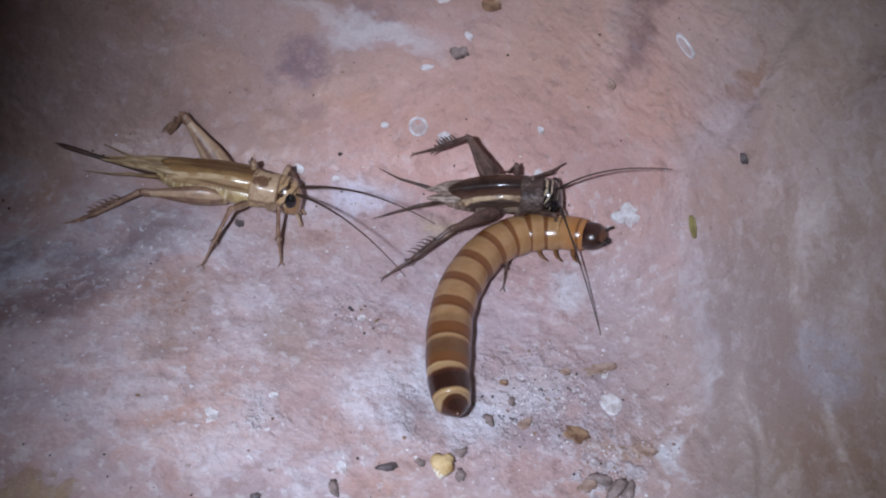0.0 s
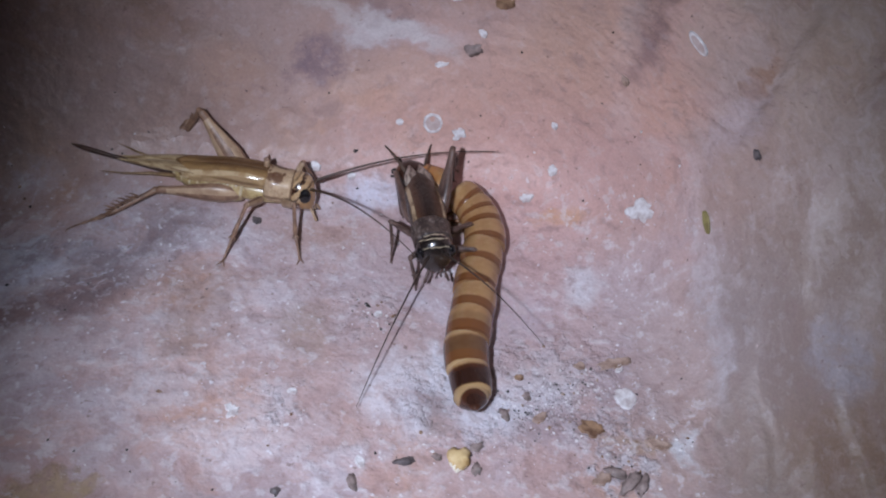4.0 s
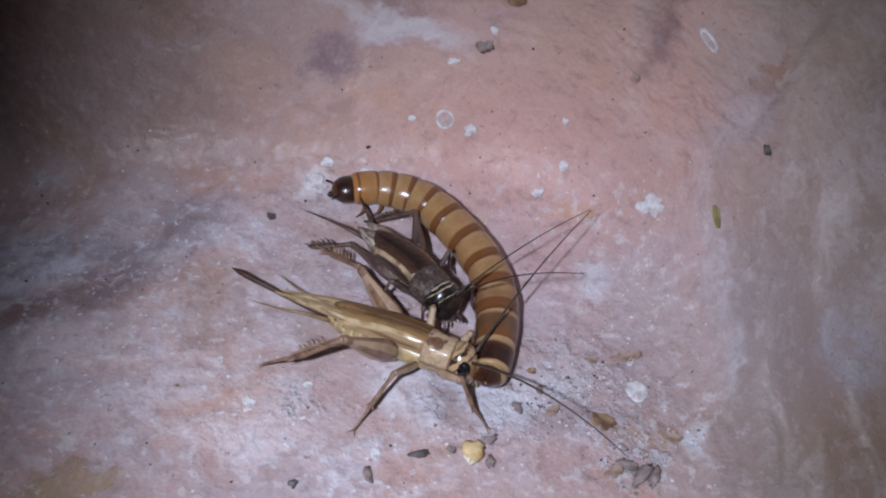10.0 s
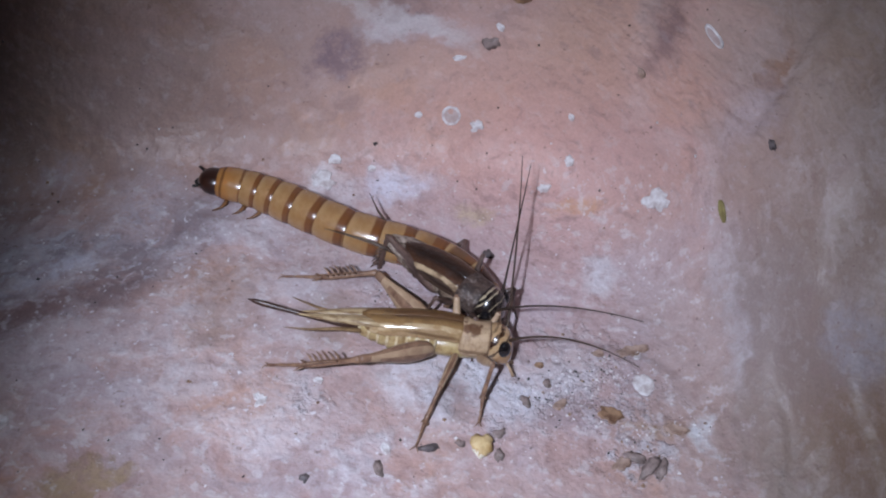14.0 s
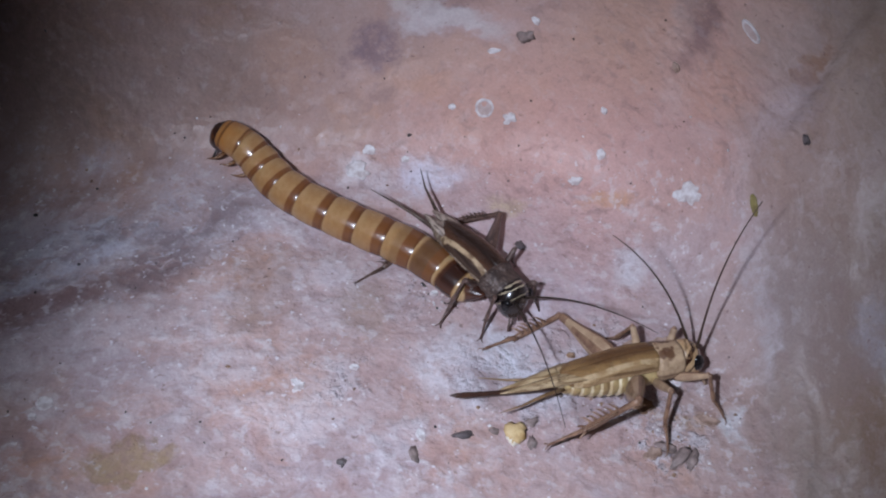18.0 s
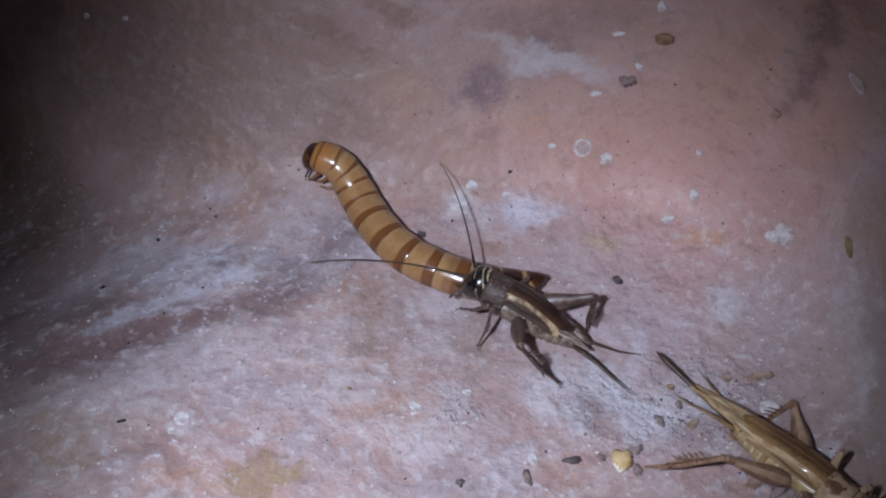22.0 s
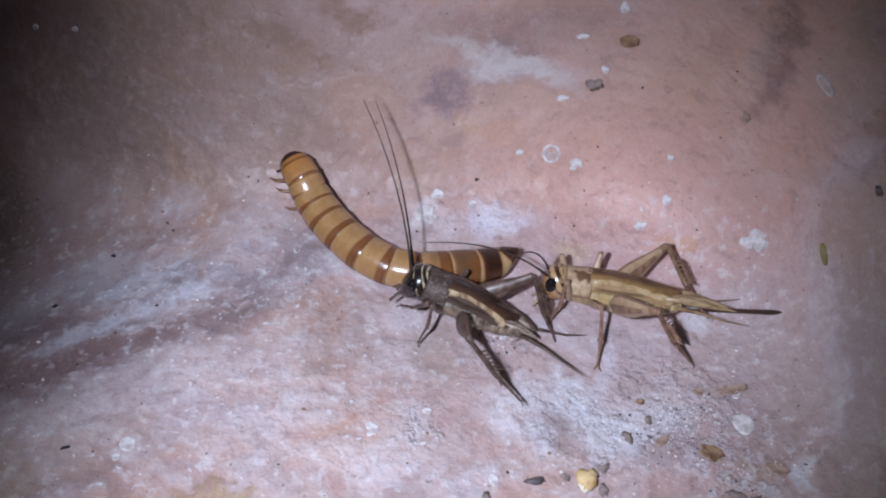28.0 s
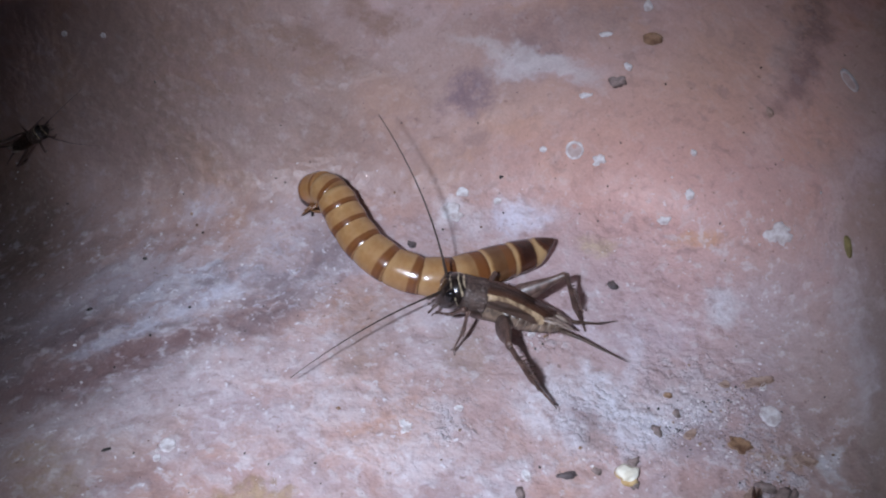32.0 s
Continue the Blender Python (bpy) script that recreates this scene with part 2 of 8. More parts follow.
WALL_EDGE = (3.45, -0.096)
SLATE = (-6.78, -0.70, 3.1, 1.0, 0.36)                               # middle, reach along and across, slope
CRUMBLED = [((2.27, -3.22), (0.65, 0.31)), ((0.48, -2.25), (1.06, 0.49)), ((1.78, -2.44), (1.14, 0.63)), ((0.89, -1.88), (0.91, 0.30)), ((-1.22, -1.09), (0.50, 0.31)), ((-2.55, -2.13), (0.44, 0.32))]
# stains of the rock, and ovals that paint lamp falloff: place, size, strength, colour, turn, softness of the edge
WALL_STAINS_AND_SHADE = [
    # lower right, darkened in colour for the lamp's falloff
    ((3.17, -2.36), (0.98, 1.08), 0.55, (0.215, 0.168, 0.156), 0, 0.8),
    ((4.56, 2.31), (0.44, 0.69), 0.5, (0.34, 0.265, 0.205), 0, 0.8),
    # next five: taupe-brown wall, painted darker still for falloff to the right
    ((4.03, -1.13), (0.43, 1.97), 0.75, (0.195, 0.147, 0.128), 0, 0.7),
    ((3.26, -1.87), (0.48, 0.98), 0.3, (0.25, 0.2, 0.195), 0, 0.8),
    ((4.73, -2.33), (0.84, 1.24), 0.6, (0.2, 0.14, 0.115), 0, 0.6),
    ((5.15, -2.85), (0.69, 0.79), 0.7, (0.2, 0.125, 0.08), 0, 0.5),
    ((4.05, -2.79), (0.72, 0.83), 0.55, (0.255, 0.185, 0.15), 0, 0.6),
    ((3.9, 2.07), (0.12, 0.21), 0.75, (0.2, 0.11, 0.055), 0, 0.3),
    ((3.9, 1.62), (0.3, 0.33), 0.45, (0.3, 0.29, 0.34), 0, 0.5),
]
WALL_STAINS_B = [
    ((5.14, -1.57), (0.27, 0.61), 0.5, (0.3, 0.29, 0.34), 0, 0.5),
    ((3.22, -1.85), (0.46, 1.43), 0.35, (0.38, 0.25, 0.2), 0, 0.5),
    ((3.27, 2.82), (0.21, 0.87), 0.45, (0.36, 0.295, 0.25), 0, 0.7),
    ((3.56, 1.59), (0.17, 0.71), 0.4, (0.38, 0.33, 0.32), 0, 0.7),
    ((3.51, 0.83), (0.17, 0.51), 0.45, (0.5, 0.46, 0.48), 0, 0.7),
    ((3.72, -0.48), (0.16, 0.61), 0.55, (0.52, 0.49, 0.52), 0, 0.7),
    ((3.83, -1.66), (0.14, 0.66), 0.5, (0.46, 0.43, 0.45), 0, 0.7),
    ((3.3, -2.97), (0.15, 0.18), 0.8, (0.58, 0.6, 0.64), 0, 0.5),
    ((3.8, 1.51), (0.13, 0.45), 0.5, (0.44, 0.4, 0.42), 0, 0.7),
]
BACK_STAINS_AND_SHADE = [
    ((-1.12, 3.98), (1.01, 0.31), 0.5, (0.255, 0.175, 0.17), 0, 0.6),
    ((0.46, 3.54), (0.34, 0.23), 0.4, (0.3, 0.215, 0.205), 0, 0.6),
    ((-2.44, 3.24), (1.85, 0.71), 0.45, (0.265, 0.188, 0.16), 0, 0.8),
    ((-3.3, 1.77), (1.09, 0.73), 0.35, (0.29, 0.205, 0.19), 0, 0.8),
    ((-2.57, 1.69), (0.83, 0.56), 0.3, (0.34, 0.235, 0.205), 0, 0.8),
    # upper left: the lamp's falloff put into the colour as a broad oval
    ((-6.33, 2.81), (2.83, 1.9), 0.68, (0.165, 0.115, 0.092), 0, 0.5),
    ((-0.71, 3.32), (0.98, 0.17), 0.5, (0.47, 0.41, 0.45), -0.1, 0.5),
    ((2.85, 2.45), (0.07, 0.13), 0.8, (0.12, 0.08, 0.085), -0.5, 0.5),
    ((2.44, 1.98), (0.18, 0.34), 0.55, (0.42, 0.35, 0.34), 0, 0.5),
]
BACK_STAINS_AND_SHADE_B = [
    ((-1.33, 3.88), (0.65, 0.27), 0.65, (0.26, 0.155, 0.14), 0, 0.6),
    ((0.01, 4.05), (0.58, 0.25), 0.45, (0.27, 0.18, 0.165), 0, 0.6),
    ((-1.38, 3.32), (0.52, 0.14), 0.75, (0.44, 0.385, 0.39), 0, 0.35),
    ((-0.67, 3.35), (0.56, 0.17), 0.7, (0.43, 0.37, 0.37), -0.2, 0.4),
    ((-0.14, 3.13), (0.28, 0.12), 0.6, (0.42, 0.36, 0.36), -0.6, 0.4),
    ((1.7, 2.66), (0.79, 1.03), 0.6, (0.4, 0.265, 0.2), 0, 0.6),
    ((-0.12, 1.96), (0.45, 0.21), 0.5, (0.33, 0.19, 0.13), 0, 0.5),
    # far upper left, darkened in colour where the lamp's light runs out
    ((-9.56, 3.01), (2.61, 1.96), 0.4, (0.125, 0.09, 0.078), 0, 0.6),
    ((0.63, 1.96), (0.28, 0.18), 0.5, (0.34, 0.17, 0.1), 0, 0.5),
]
BACK_STAINS_C = [
    ((-1.18, 3.62), (0.53, 0.15), 0.5, (0.15, 0.105, 0.115), 0, 0.5),
    ((-3.67, 4.12), (0.54, 0.19), 0.6, (0.17, 0.095, 0.06), -0.2, 0.5),
    ((-4.67, 3.67), (0.91, 0.15), 0.4, (0.17, 0.095, 0.06), -0.4, 0.5),
    ((-3.58, 2.75), (0.57, 0.45), 0.45, (0.4, 0.245, 0.185), 0, 0.6),
    ((1.29, 2.46), (1.62, 1.08), 0.55, (0.44, 0.268, 0.185), 0, 0.7),
    ((0.26, 1.47), (1.51, 0.6), 0.35, (0.46, 0.3, 0.25), 0, 0.7),
    ((-1.28, 2.66), (1.07, 0.44), 0.35, (0.44, 0.268, 0.185), 0, 0.6),
    ((-1.29, 3.47), (1.12, 0.13), 0.7, (0.47, 0.42, 0.42), -0.25, 0.35),
    ((-2.19, 2.94), (0.44, 0.27), 0.8, (0.185, 0.125, 0.145), 0.6, 0.45),
]
BACK_STAINS_D = [
    ((-2.53, 2.75), (0.38, 0.12), 0.5, (0.19, 0.125, 0.14), 0.6, 0.5),
    ((-2.04, 3.81), (1.01, 0.24), 0.35, (0.3, 0.2, 0.17), 0, 0.6),
    ((-0.13, 3.88), (0.79, 0.22), 0.35, (0.27, 0.19, 0.175), 0, 0.6),
    ((2.63, 3.08), (0.26, 0.6), 0.85, (0.15, 0.095, 0.085), 0.12, 0.35),
    ((2.65, 2.77), (0.15, 0.34), 0.75, (0.135, 0.088, 0.09), -0.2, 0.4),
    ((2.41, 3.01), (0.14, 0.4), 0.5, (0.44, 0.35, 0.32), 0, 0.6),
    ((2.53, 2.02), (0.21, 0.32), 0.55, (0.48, 0.4, 0.38), 0.2, 0.7),
    ((2.88, 1.41), (0.2, 0.26), 0.5, (0.47, 0.41, 0.41), 0, 0.7),
]
CREASE_STAINS_AND_SHADE = [
    # these two darken the left and lower left for the lamp's falloff
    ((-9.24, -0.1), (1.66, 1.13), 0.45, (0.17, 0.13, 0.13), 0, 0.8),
    ((-7.47, -2.33), (1.16, 0.54), 0.4, (0.27, 0.225, 0.225), 0, 0.8),
    # brown stain at the left edge, its colour deepened for the falloff
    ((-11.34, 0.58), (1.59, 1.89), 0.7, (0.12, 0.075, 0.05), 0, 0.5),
    ((-5.45, 0.53), (0.57, 0.56), 0.5, (0.44, 0.42, 0.48), 0.5, 0.8),
    ((-6.84, 1.12), (0.31, 0.3), 0.55, (0.45, 0.42, 0.48), 0, 0.7),
    # dark brown left-edge oval, deepened for the falloff as well
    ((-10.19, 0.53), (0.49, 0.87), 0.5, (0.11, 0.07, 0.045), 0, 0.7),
    ((-3.73, -0.86), (0.63, 0.38), 0.45, (0.17, 0.095, 0.06), -0.5, 0.5),
    # broad painted dimming at the far left, for the lamp's falloff
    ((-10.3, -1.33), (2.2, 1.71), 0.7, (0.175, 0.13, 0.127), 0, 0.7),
    # mauve-brown crease band: stain colour with the hollow's shade painted in
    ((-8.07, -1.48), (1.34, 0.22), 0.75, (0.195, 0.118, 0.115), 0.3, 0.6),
]
CREASE_STAINS_AND_SHADE_B = [
    # first three carry the dark band on: stain and painted shade together
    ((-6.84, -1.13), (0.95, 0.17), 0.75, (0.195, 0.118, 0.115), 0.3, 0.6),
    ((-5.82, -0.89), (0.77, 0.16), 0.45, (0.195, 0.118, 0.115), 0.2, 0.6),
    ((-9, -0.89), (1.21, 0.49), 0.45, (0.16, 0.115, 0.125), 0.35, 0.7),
    ((-7.07, -0.71), (0.64, 0.13), 0.75, (0.47, 0.46, 0.53), 0.5, 0.6),
    ((-6.34, -0.38), (0.55, 0.16), 0.8, (0.47, 0.46, 0.53), 0.4, 0.6),
    ((-7.67, -0.95), (0.56, 0.13), 0.6, (0.47, 0.46, 0.53), 0.4, 0.6),
    ((-7.02, -0.15), (0.86, 0.36), 0.35, (0.47, 0.46, 0.53), 0.4, 0.8),
    ((-8.43, -0.36), (0.93, 0.27), 0.35, (0.47, 0.46, 0.53), 0.5, 0.8),
    ((-6.37, -1.58), (1.54, 0.28), 0.5, (0.49, 0.42, 0.44), 0.25, 0.7),
]
CREASE_STAINS_C = [
    ((-7.43, -2.27), (1.25, 0.37), 0.35, (0.46, 0.42, 0.44), 0.2, 0.8),
    ((-4.4, -1.12), (1, 0.24), 0.4, (0.47, 0.4, 0.42), 0.1, 0.7),
    ((-4.65, -1.99), (0.69, 0.34), 0.35, (0.62, 0.6, 0.65), 0.2, 0.8),
    ((-5.02, -2.89), (0.58, 0.23), 0.75, (0.22, 0.145, 0.085), 0.05, 0.12),
    ((-5.01, -2.91), (0.51, 0.19), 0.85, (0.36, 0.255, 0.165), 0.05, 0.25),
    ((-7.67, -2.79), (0.44, 0.27), 0.6, (0.3, 0.205, 0.125), 0, 0.5),
    ((-8.05, -2.4), (0.39, 0.12), 0.5, (0.3, 0.205, 0.125), 0, 0.5),
    ((-3.96, -1.22), (0.26, 0.27), 0.5, (0.25, 0.165, 0.12), 0, 0.5),
]
FLOOR_STAINS = [
    ((2.53, -2.9), (0.07, 0.1), 0.85, (0.215, 0.13, 0.068), -0.7, 0.5),
    ((1, -1.37), (2.76, 1.57), 0.45, (0.46, 0.385, 0.44), 0, 0.8),
    ((1.12, 1.07), (2.43, 1.61), 0.85, (0.54, 0.325, 0.29), 0, 0.8),
    ((-0.69, -1.64), (2.8, 1.03), 0.5, (0.41, 0.295, 0.285), 0, 0.6),
    ((-1.31, 0.1), (2.4, 0.79), 0.35, (0.47, 0.41, 0.45), 0, 0.6),
    ((-1.33, 0.85), (0.5, 0.22), 0.7, (0.56, 0.53, 0.63), 0, 0.7),
    ((-2.66, 0.94), (0.22, 0.22), 0.8, (0.66, 0.64, 0.68), 0, 0.7),
    ((-0, -1.83), (0.54, 0.11), 0.85, (0.66, 0.65, 0.71), -0.75, 0.7),
    ((0.31, -2.29), (0.61, 0.28), 0.75, (0.6, 0.58, 0.64), -0.4, 0.8),
]
FLOOR_STAINS_B = [
    ((0.82, -2.37), (0.53, 0.19), 0.6, (0.58, 0.56, 0.62), 0, 0.8),
    ((-0.47, -2.27), (0.29, 0.18), 0.55, (0.44, 0.41, 0.47), 0, 0.6),
    ((0.7, -1.12), (0.66, 0.41), 0.45, (0.47, 0.43, 0.5), 0, 0.8),
    ((1.98, -0.73), (0.36, 0.27), 0.6, (0.56, 0.53, 0.58), 0, 0.8),
    ((-2.33, -1.22), (0.48, 0.37), 0.4, (0.225, 0.155, 0.095), -0.6, 0.5),
    ((1.67, 0.44), (0.41, 0.15), 0.6, (0.5, 0.27, 0.14), 0, 0.5),
    ((2.53, -2.88), (0.57, 0.09), 0.6, (0.27, 0.15, 0.06), -0.2, 0.5),
    ((-0.31, -2.39), (0.19, 0.2), 0.6, (0.17, 0.095, 0.06), 0.6, 0.4),
    ((1.16, -2.62), (0.66, 0.2), 0.55, (0.3, 0.22, 0.22), 0, 0.5),
]
FLOOR_STAINS_C = [
    ((-1.22, 0.91), (0.42, 0.25), 0.75, (0.6, 0.56, 0.62), 0, 0.7),
    ((1.94, -0.76), (0.27, 0.26), 0.7, (0.6, 0.57, 0.6), 0, 0.6),
    ((1.16, -2.13), (0.46, 0.21), 0.6, (0.56, 0.53, 0.57), 0, 0.8),
    ((-2.62, -2.13), (0.22, 0.26), 0.5, (0.56, 0.53, 0.57), 0, 0.8),
    ((-0.55, -0.9), (0.52, 0.16), 0.5, (0.56, 0.53, 0.6), -0.5, 0.7),
    ((-2.22, 0.8), (0.25, 0.19), 0.55, (0.6, 0.56, 0.6), 0, 0.7),
    ((-3.02, -2.49), (0.54, 0.26), 0.4, (0.62, 0.6, 0.65), 0, 0.8),
    ((-0.96, -2.19), (0.59, 0.29), 0.65, (0.62, 0.6, 0.65), -0.5, 0.7),
    ((-0.36, -1.91), (0.52, 0.23), 0.65, (0.62, 0.6, 0.65), -0.4, 0.7),
]
FLOOR_STAINS_D = [
    ((0.05, -2.28), (0.69, 0.22), 0.45, (0.33, 0.29, 0.32), 0, 0.7),
    ((-0.96, -1.82), (0.34, 0.23), 0.4, (0.62, 0.6, 0.65), 0, 0.7),
    ((1.15, -1.92), (0.63, 0.23), 0.4, (0.5, 0.45, 0.47), 0, 0.8),
    ((0.04, 0.35), (0.34, 0.18), 0.7, (0.5, 0.4, 0.27), 0, 0.5),
    ((-1.49, 0.82), (0.36, 0.22), 0.6, (0.6, 0.58, 0.66), 0, 0.7),
    ((2, -0.69), (0.22, 0.23), 0.55, (0.62, 0.6, 0.65), 0, 0.8),
    ((-2.22, 0.17), (0.63, 0.22), 0.4, (0.33, 0.185, 0.13), -0.15, 0.6),
    ((-2.95, -0.77), (0.5, 0.24), 0.35, (0.5, 0.46, 0.5), 0, 0.8),
    ((2.83, -0.78), (0.95, 1.72), 0.3, (0.29, 0.228, 0.21), 0, 0.8),
]
FLOOR_STAINS_E = [
    ((0.1, -1.92), (0.57, 0.29), 0.6, (0.62, 0.6, 0.65), -0.5, 0.7),
    ((0.49, -2.25), (0.56, 0.19), 0.45, (0.6, 0.58, 0.63), 0, 0.7),
    ((0.39, -1.51), (0.16, 0.43), 0.5, (0.6, 0.58, 0.64), -0.3, 0.7),
]
STAINS_AND_SHADE = WALL_STAINS_AND_SHADE + WALL_STAINS_B + BACK_STAINS_AND_SHADE + BACK_STAINS_AND_SHADE_B + BACK_STAINS_C + BACK_STAINS_D + CREASE_STAINS_AND_SHADE + CREASE_STAINS_AND_SHADE_B + CREASE_STAINS_C + FLOOR_STAINS + FLOOR_STAINS_B + FLOOR_STAINS_C + FLOOR_STAINS_D + FLOOR_STAINS_E
STONE = rock_material()


def plain(name, colour, other=None, rough=0.5, spec=0.5, scale=900.0, amount=1.0, bump=0.25, **more):
    """A mottled material: two colours mixed by a noise of that scale, with fine relief."""
    t = Tree(name, rough, spec)
    p = t.coords(1.0)
    n = t.noise(p, scale, 6.0, 0.65)
    other = other or tuple(0.6 * c for c in colour)
    col = t.mix(t.span(n, 0.35, 0.68, 0.0, amount), colour, other)
    t.bump(t.noise(p, scale * 2.2, 5.0, 0.6), bump, 0.00012)
    return t.done(col, **more)


def streaked(name, pale, dark):
    """A folded hindwing: fine dark lines run along it."""
    t = Tree(name, 0.36, 0.4)
    p = t.coords(1000.0)
    n = t.noise(t.vec("MULTIPLY", p, (0.10, 2.4, 2.4)), 1.0, 5.0, 0.6)
    col = t.mix(t.span(n, 0.42, 0.62), pale, dark)
    t.bump(n, 0.5, 0.0002)
    return t.done(col, coat=0.15)


def wing_material(name, field, middle, edge, side, k, gloss=0.12):
    """A forewing: veined field, darker middle, pale stripe along the fold, plain flank."""
    t = Tree(name, 0.50, 0.22)
    p = t.coords(1000.0)
    x, y, z = t.split(p)
    ay = t.math("ABSOLUTE", y)
    n = t.noise(t.vec("MULTIPLY", p, (0.35, 1.6, 1.6)), 1.3, 6.0, 0.6)
    col = t.mix(t.span(t.math("ADD", ay, t.math("MULTIPLY", n, 1.2)), 0.9 * k, 2.3 * k), middle, field)
    col = t.mix(t.span(x, -6.5 * k, -11.5 * k, 0.0, 0.75), col, field)
    col = t.mix(t.span(t.noise(t.vec("ADD", p, (4, 2, 1)), 0.45, 4.0, 0.6), 0.50, 0.66, 0.0, 0.55), col, middle)
    fold = t.math("SUBTRACT", ay, t.math("MULTIPLY_ADD", n, 0.25, 1.95 * k))
    col = t.mix(t.math("MULTIPLY", t.span(t.math("ABSOLUTE", fold), 0.30, 0.15, 0.0, 0.95), t.span(t.noise(p, 0.6, 4.0), 0.66, 0.42, 0.25, 1.0)), col, edge)
    col = t.mix(t.span(fold, 0.20, 0.34, 0.0, 0.9), col, side)
    low = t.math("ABSOLUTE", t.math("SUBTRACT", z, 5.15 * k))
    col = t.mix(t.math("MULTIPLY", t.span(low, 0.30, 0.14, 0.0, 0.75), t.span(fold, 0.20, 0.34)), col, middle)
    bent = t.vec("ADD", p, t.vec("SCALE", t.vec("SUBTRACT", t.cloud(p, 0.6, 3.0), (0.5, 0.5, 0.5)), 1.6))
    veins = t.node("ShaderNodeTexVoronoi", Vector=t.vec("MULTIPLY", bent, (0.55, 1.7, 1.7)), Scale=1.0)
    veins.feature = "DISTANCE_TO_EDGE"
    v = t.span(veins.outputs["Distance"], 0.0, 0.09)
    col = t.mix(t.math("MULTIPLY_ADD", v, -0.18, 0.18), col, middle)
    t.bump(v, 0.5, 0.00012)
    t.bump(t.noise(p, 0.9, 3.0, 0.5), 0.45, 0.0006)
    return t.done(col, coat=gloss)


def head_material(name, capsule, lined, face, k, bands):
    """A cricket's shiny head capsule with broken cross bands (where, half-width, strength) and a face of its own colour."""
    t = Tree(name, 0.25, 0.5)
    p = t.coords(1000.0 / k)
    x, y, z = t.split(p)
    over = t.math("SUBTRACT", t.math("MULTIPLY", x, 0.8), t.math("MULTIPLY", t.math("SUBTRACT", z, 4.4), 0.6))
    w = t.math("ADD", over, t.math("MULTIPLY", t.math("SUBTRACT", t.noise(p, 1.1, 3.0), 0.5), 0.7))
    col = t.mix(t.span(t.noise(p, 1.6, 5.0), 0.40, 0.64, 0.0, 0.5), capsule, face)
    for at, half, amount in bands:
        broken = t.span(t.noise(t.vec("ADD", p, (at, 2.0, 5.0)), 1.4, 4.0), 0.36, 0.48, 0.5, 1.0)
        col = t.mix(t.math("MULTIPLY", broken, t.span(t.math("ABSOLUTE", t.math("SUBTRACT", w, at)), half, half * 0.6, 0.0, amount)), col, lined)
    col = t.mix(t.span(w, 5.0, 5.7, 0.0, 0.9), col, face)
    t.bump(t.noise(p, 5.0, 4.0), 0.2, 0.0001)
    return t.done(col, coat=0.6)


def shield_material(name, base, dark, k, wear, hair, marks):
    """The shield behind the head: pale or dark saddle, paired marks on each side of the middle line, short pale hairs."""
    t = Tree(name, 0.50, 0.25)
    p = t.coords(1000.0 / k)
    x, y, z = t.split(p)
    ay = t.math("ABSOLUTE", y)
    flat = t.vec("ADD", t.node("ShaderNodeCombineXYZ", X=x, Y=ay, Z=0.0).outputs[0], t.vec("SCALE", t.vec("SUBTRACT", t.cloud(p, 0.9, 5.0), (0.5, 0.5, 0.5)), 1.1))
    col = t.mix(t.span(t.noise(p, 1.2, 7.0, 0.72), 0.42, 0.60, 0.0, wear), base, dark)
    for at, size in (((2.4, 1.40, 0.0), 0.82), ((1.4, 1.55, 0.0), 0.60), ((3.2, 0.75, 0.0), 0.34), ((1.2, 0.35, 0.0), 0.36)):
        col = t.mix(t.span(t.vec("DISTANCE", flat, at), size * 1.15, size * 0.8, 0.0, marks), col, dark)
    col = t.mix(t.math("MULTIPLY", t.span(ay, 0.5, 0.25, 0.0, 0.6), t.span(x, 3.4, 2.6)), col, base)
    col = t.mix(t.span(t.math("ABSOLUTE", t.math("SUBTRACT", z, 3.6)), 0.34, 0.16, 0.0, 0.7 * marks), col, dark)
    col = t.mix(t.span(x, 4.35, 4.6, 0.0, 0.8), col, dark)
    col = t.mix(t.span(t.noise(t.vec("MULTIPLY", p, (0.8, 1.6, 1.6)), 1.5, 7.0, 0.74), 0.53, 0.64, 0.0, hair), col, (0.42, 0.36, 0.33))
    t.bump(t.noise(p, 4.0, 5.0), 0.5, 0.00015)
    return t.done(col, coat=0.08)


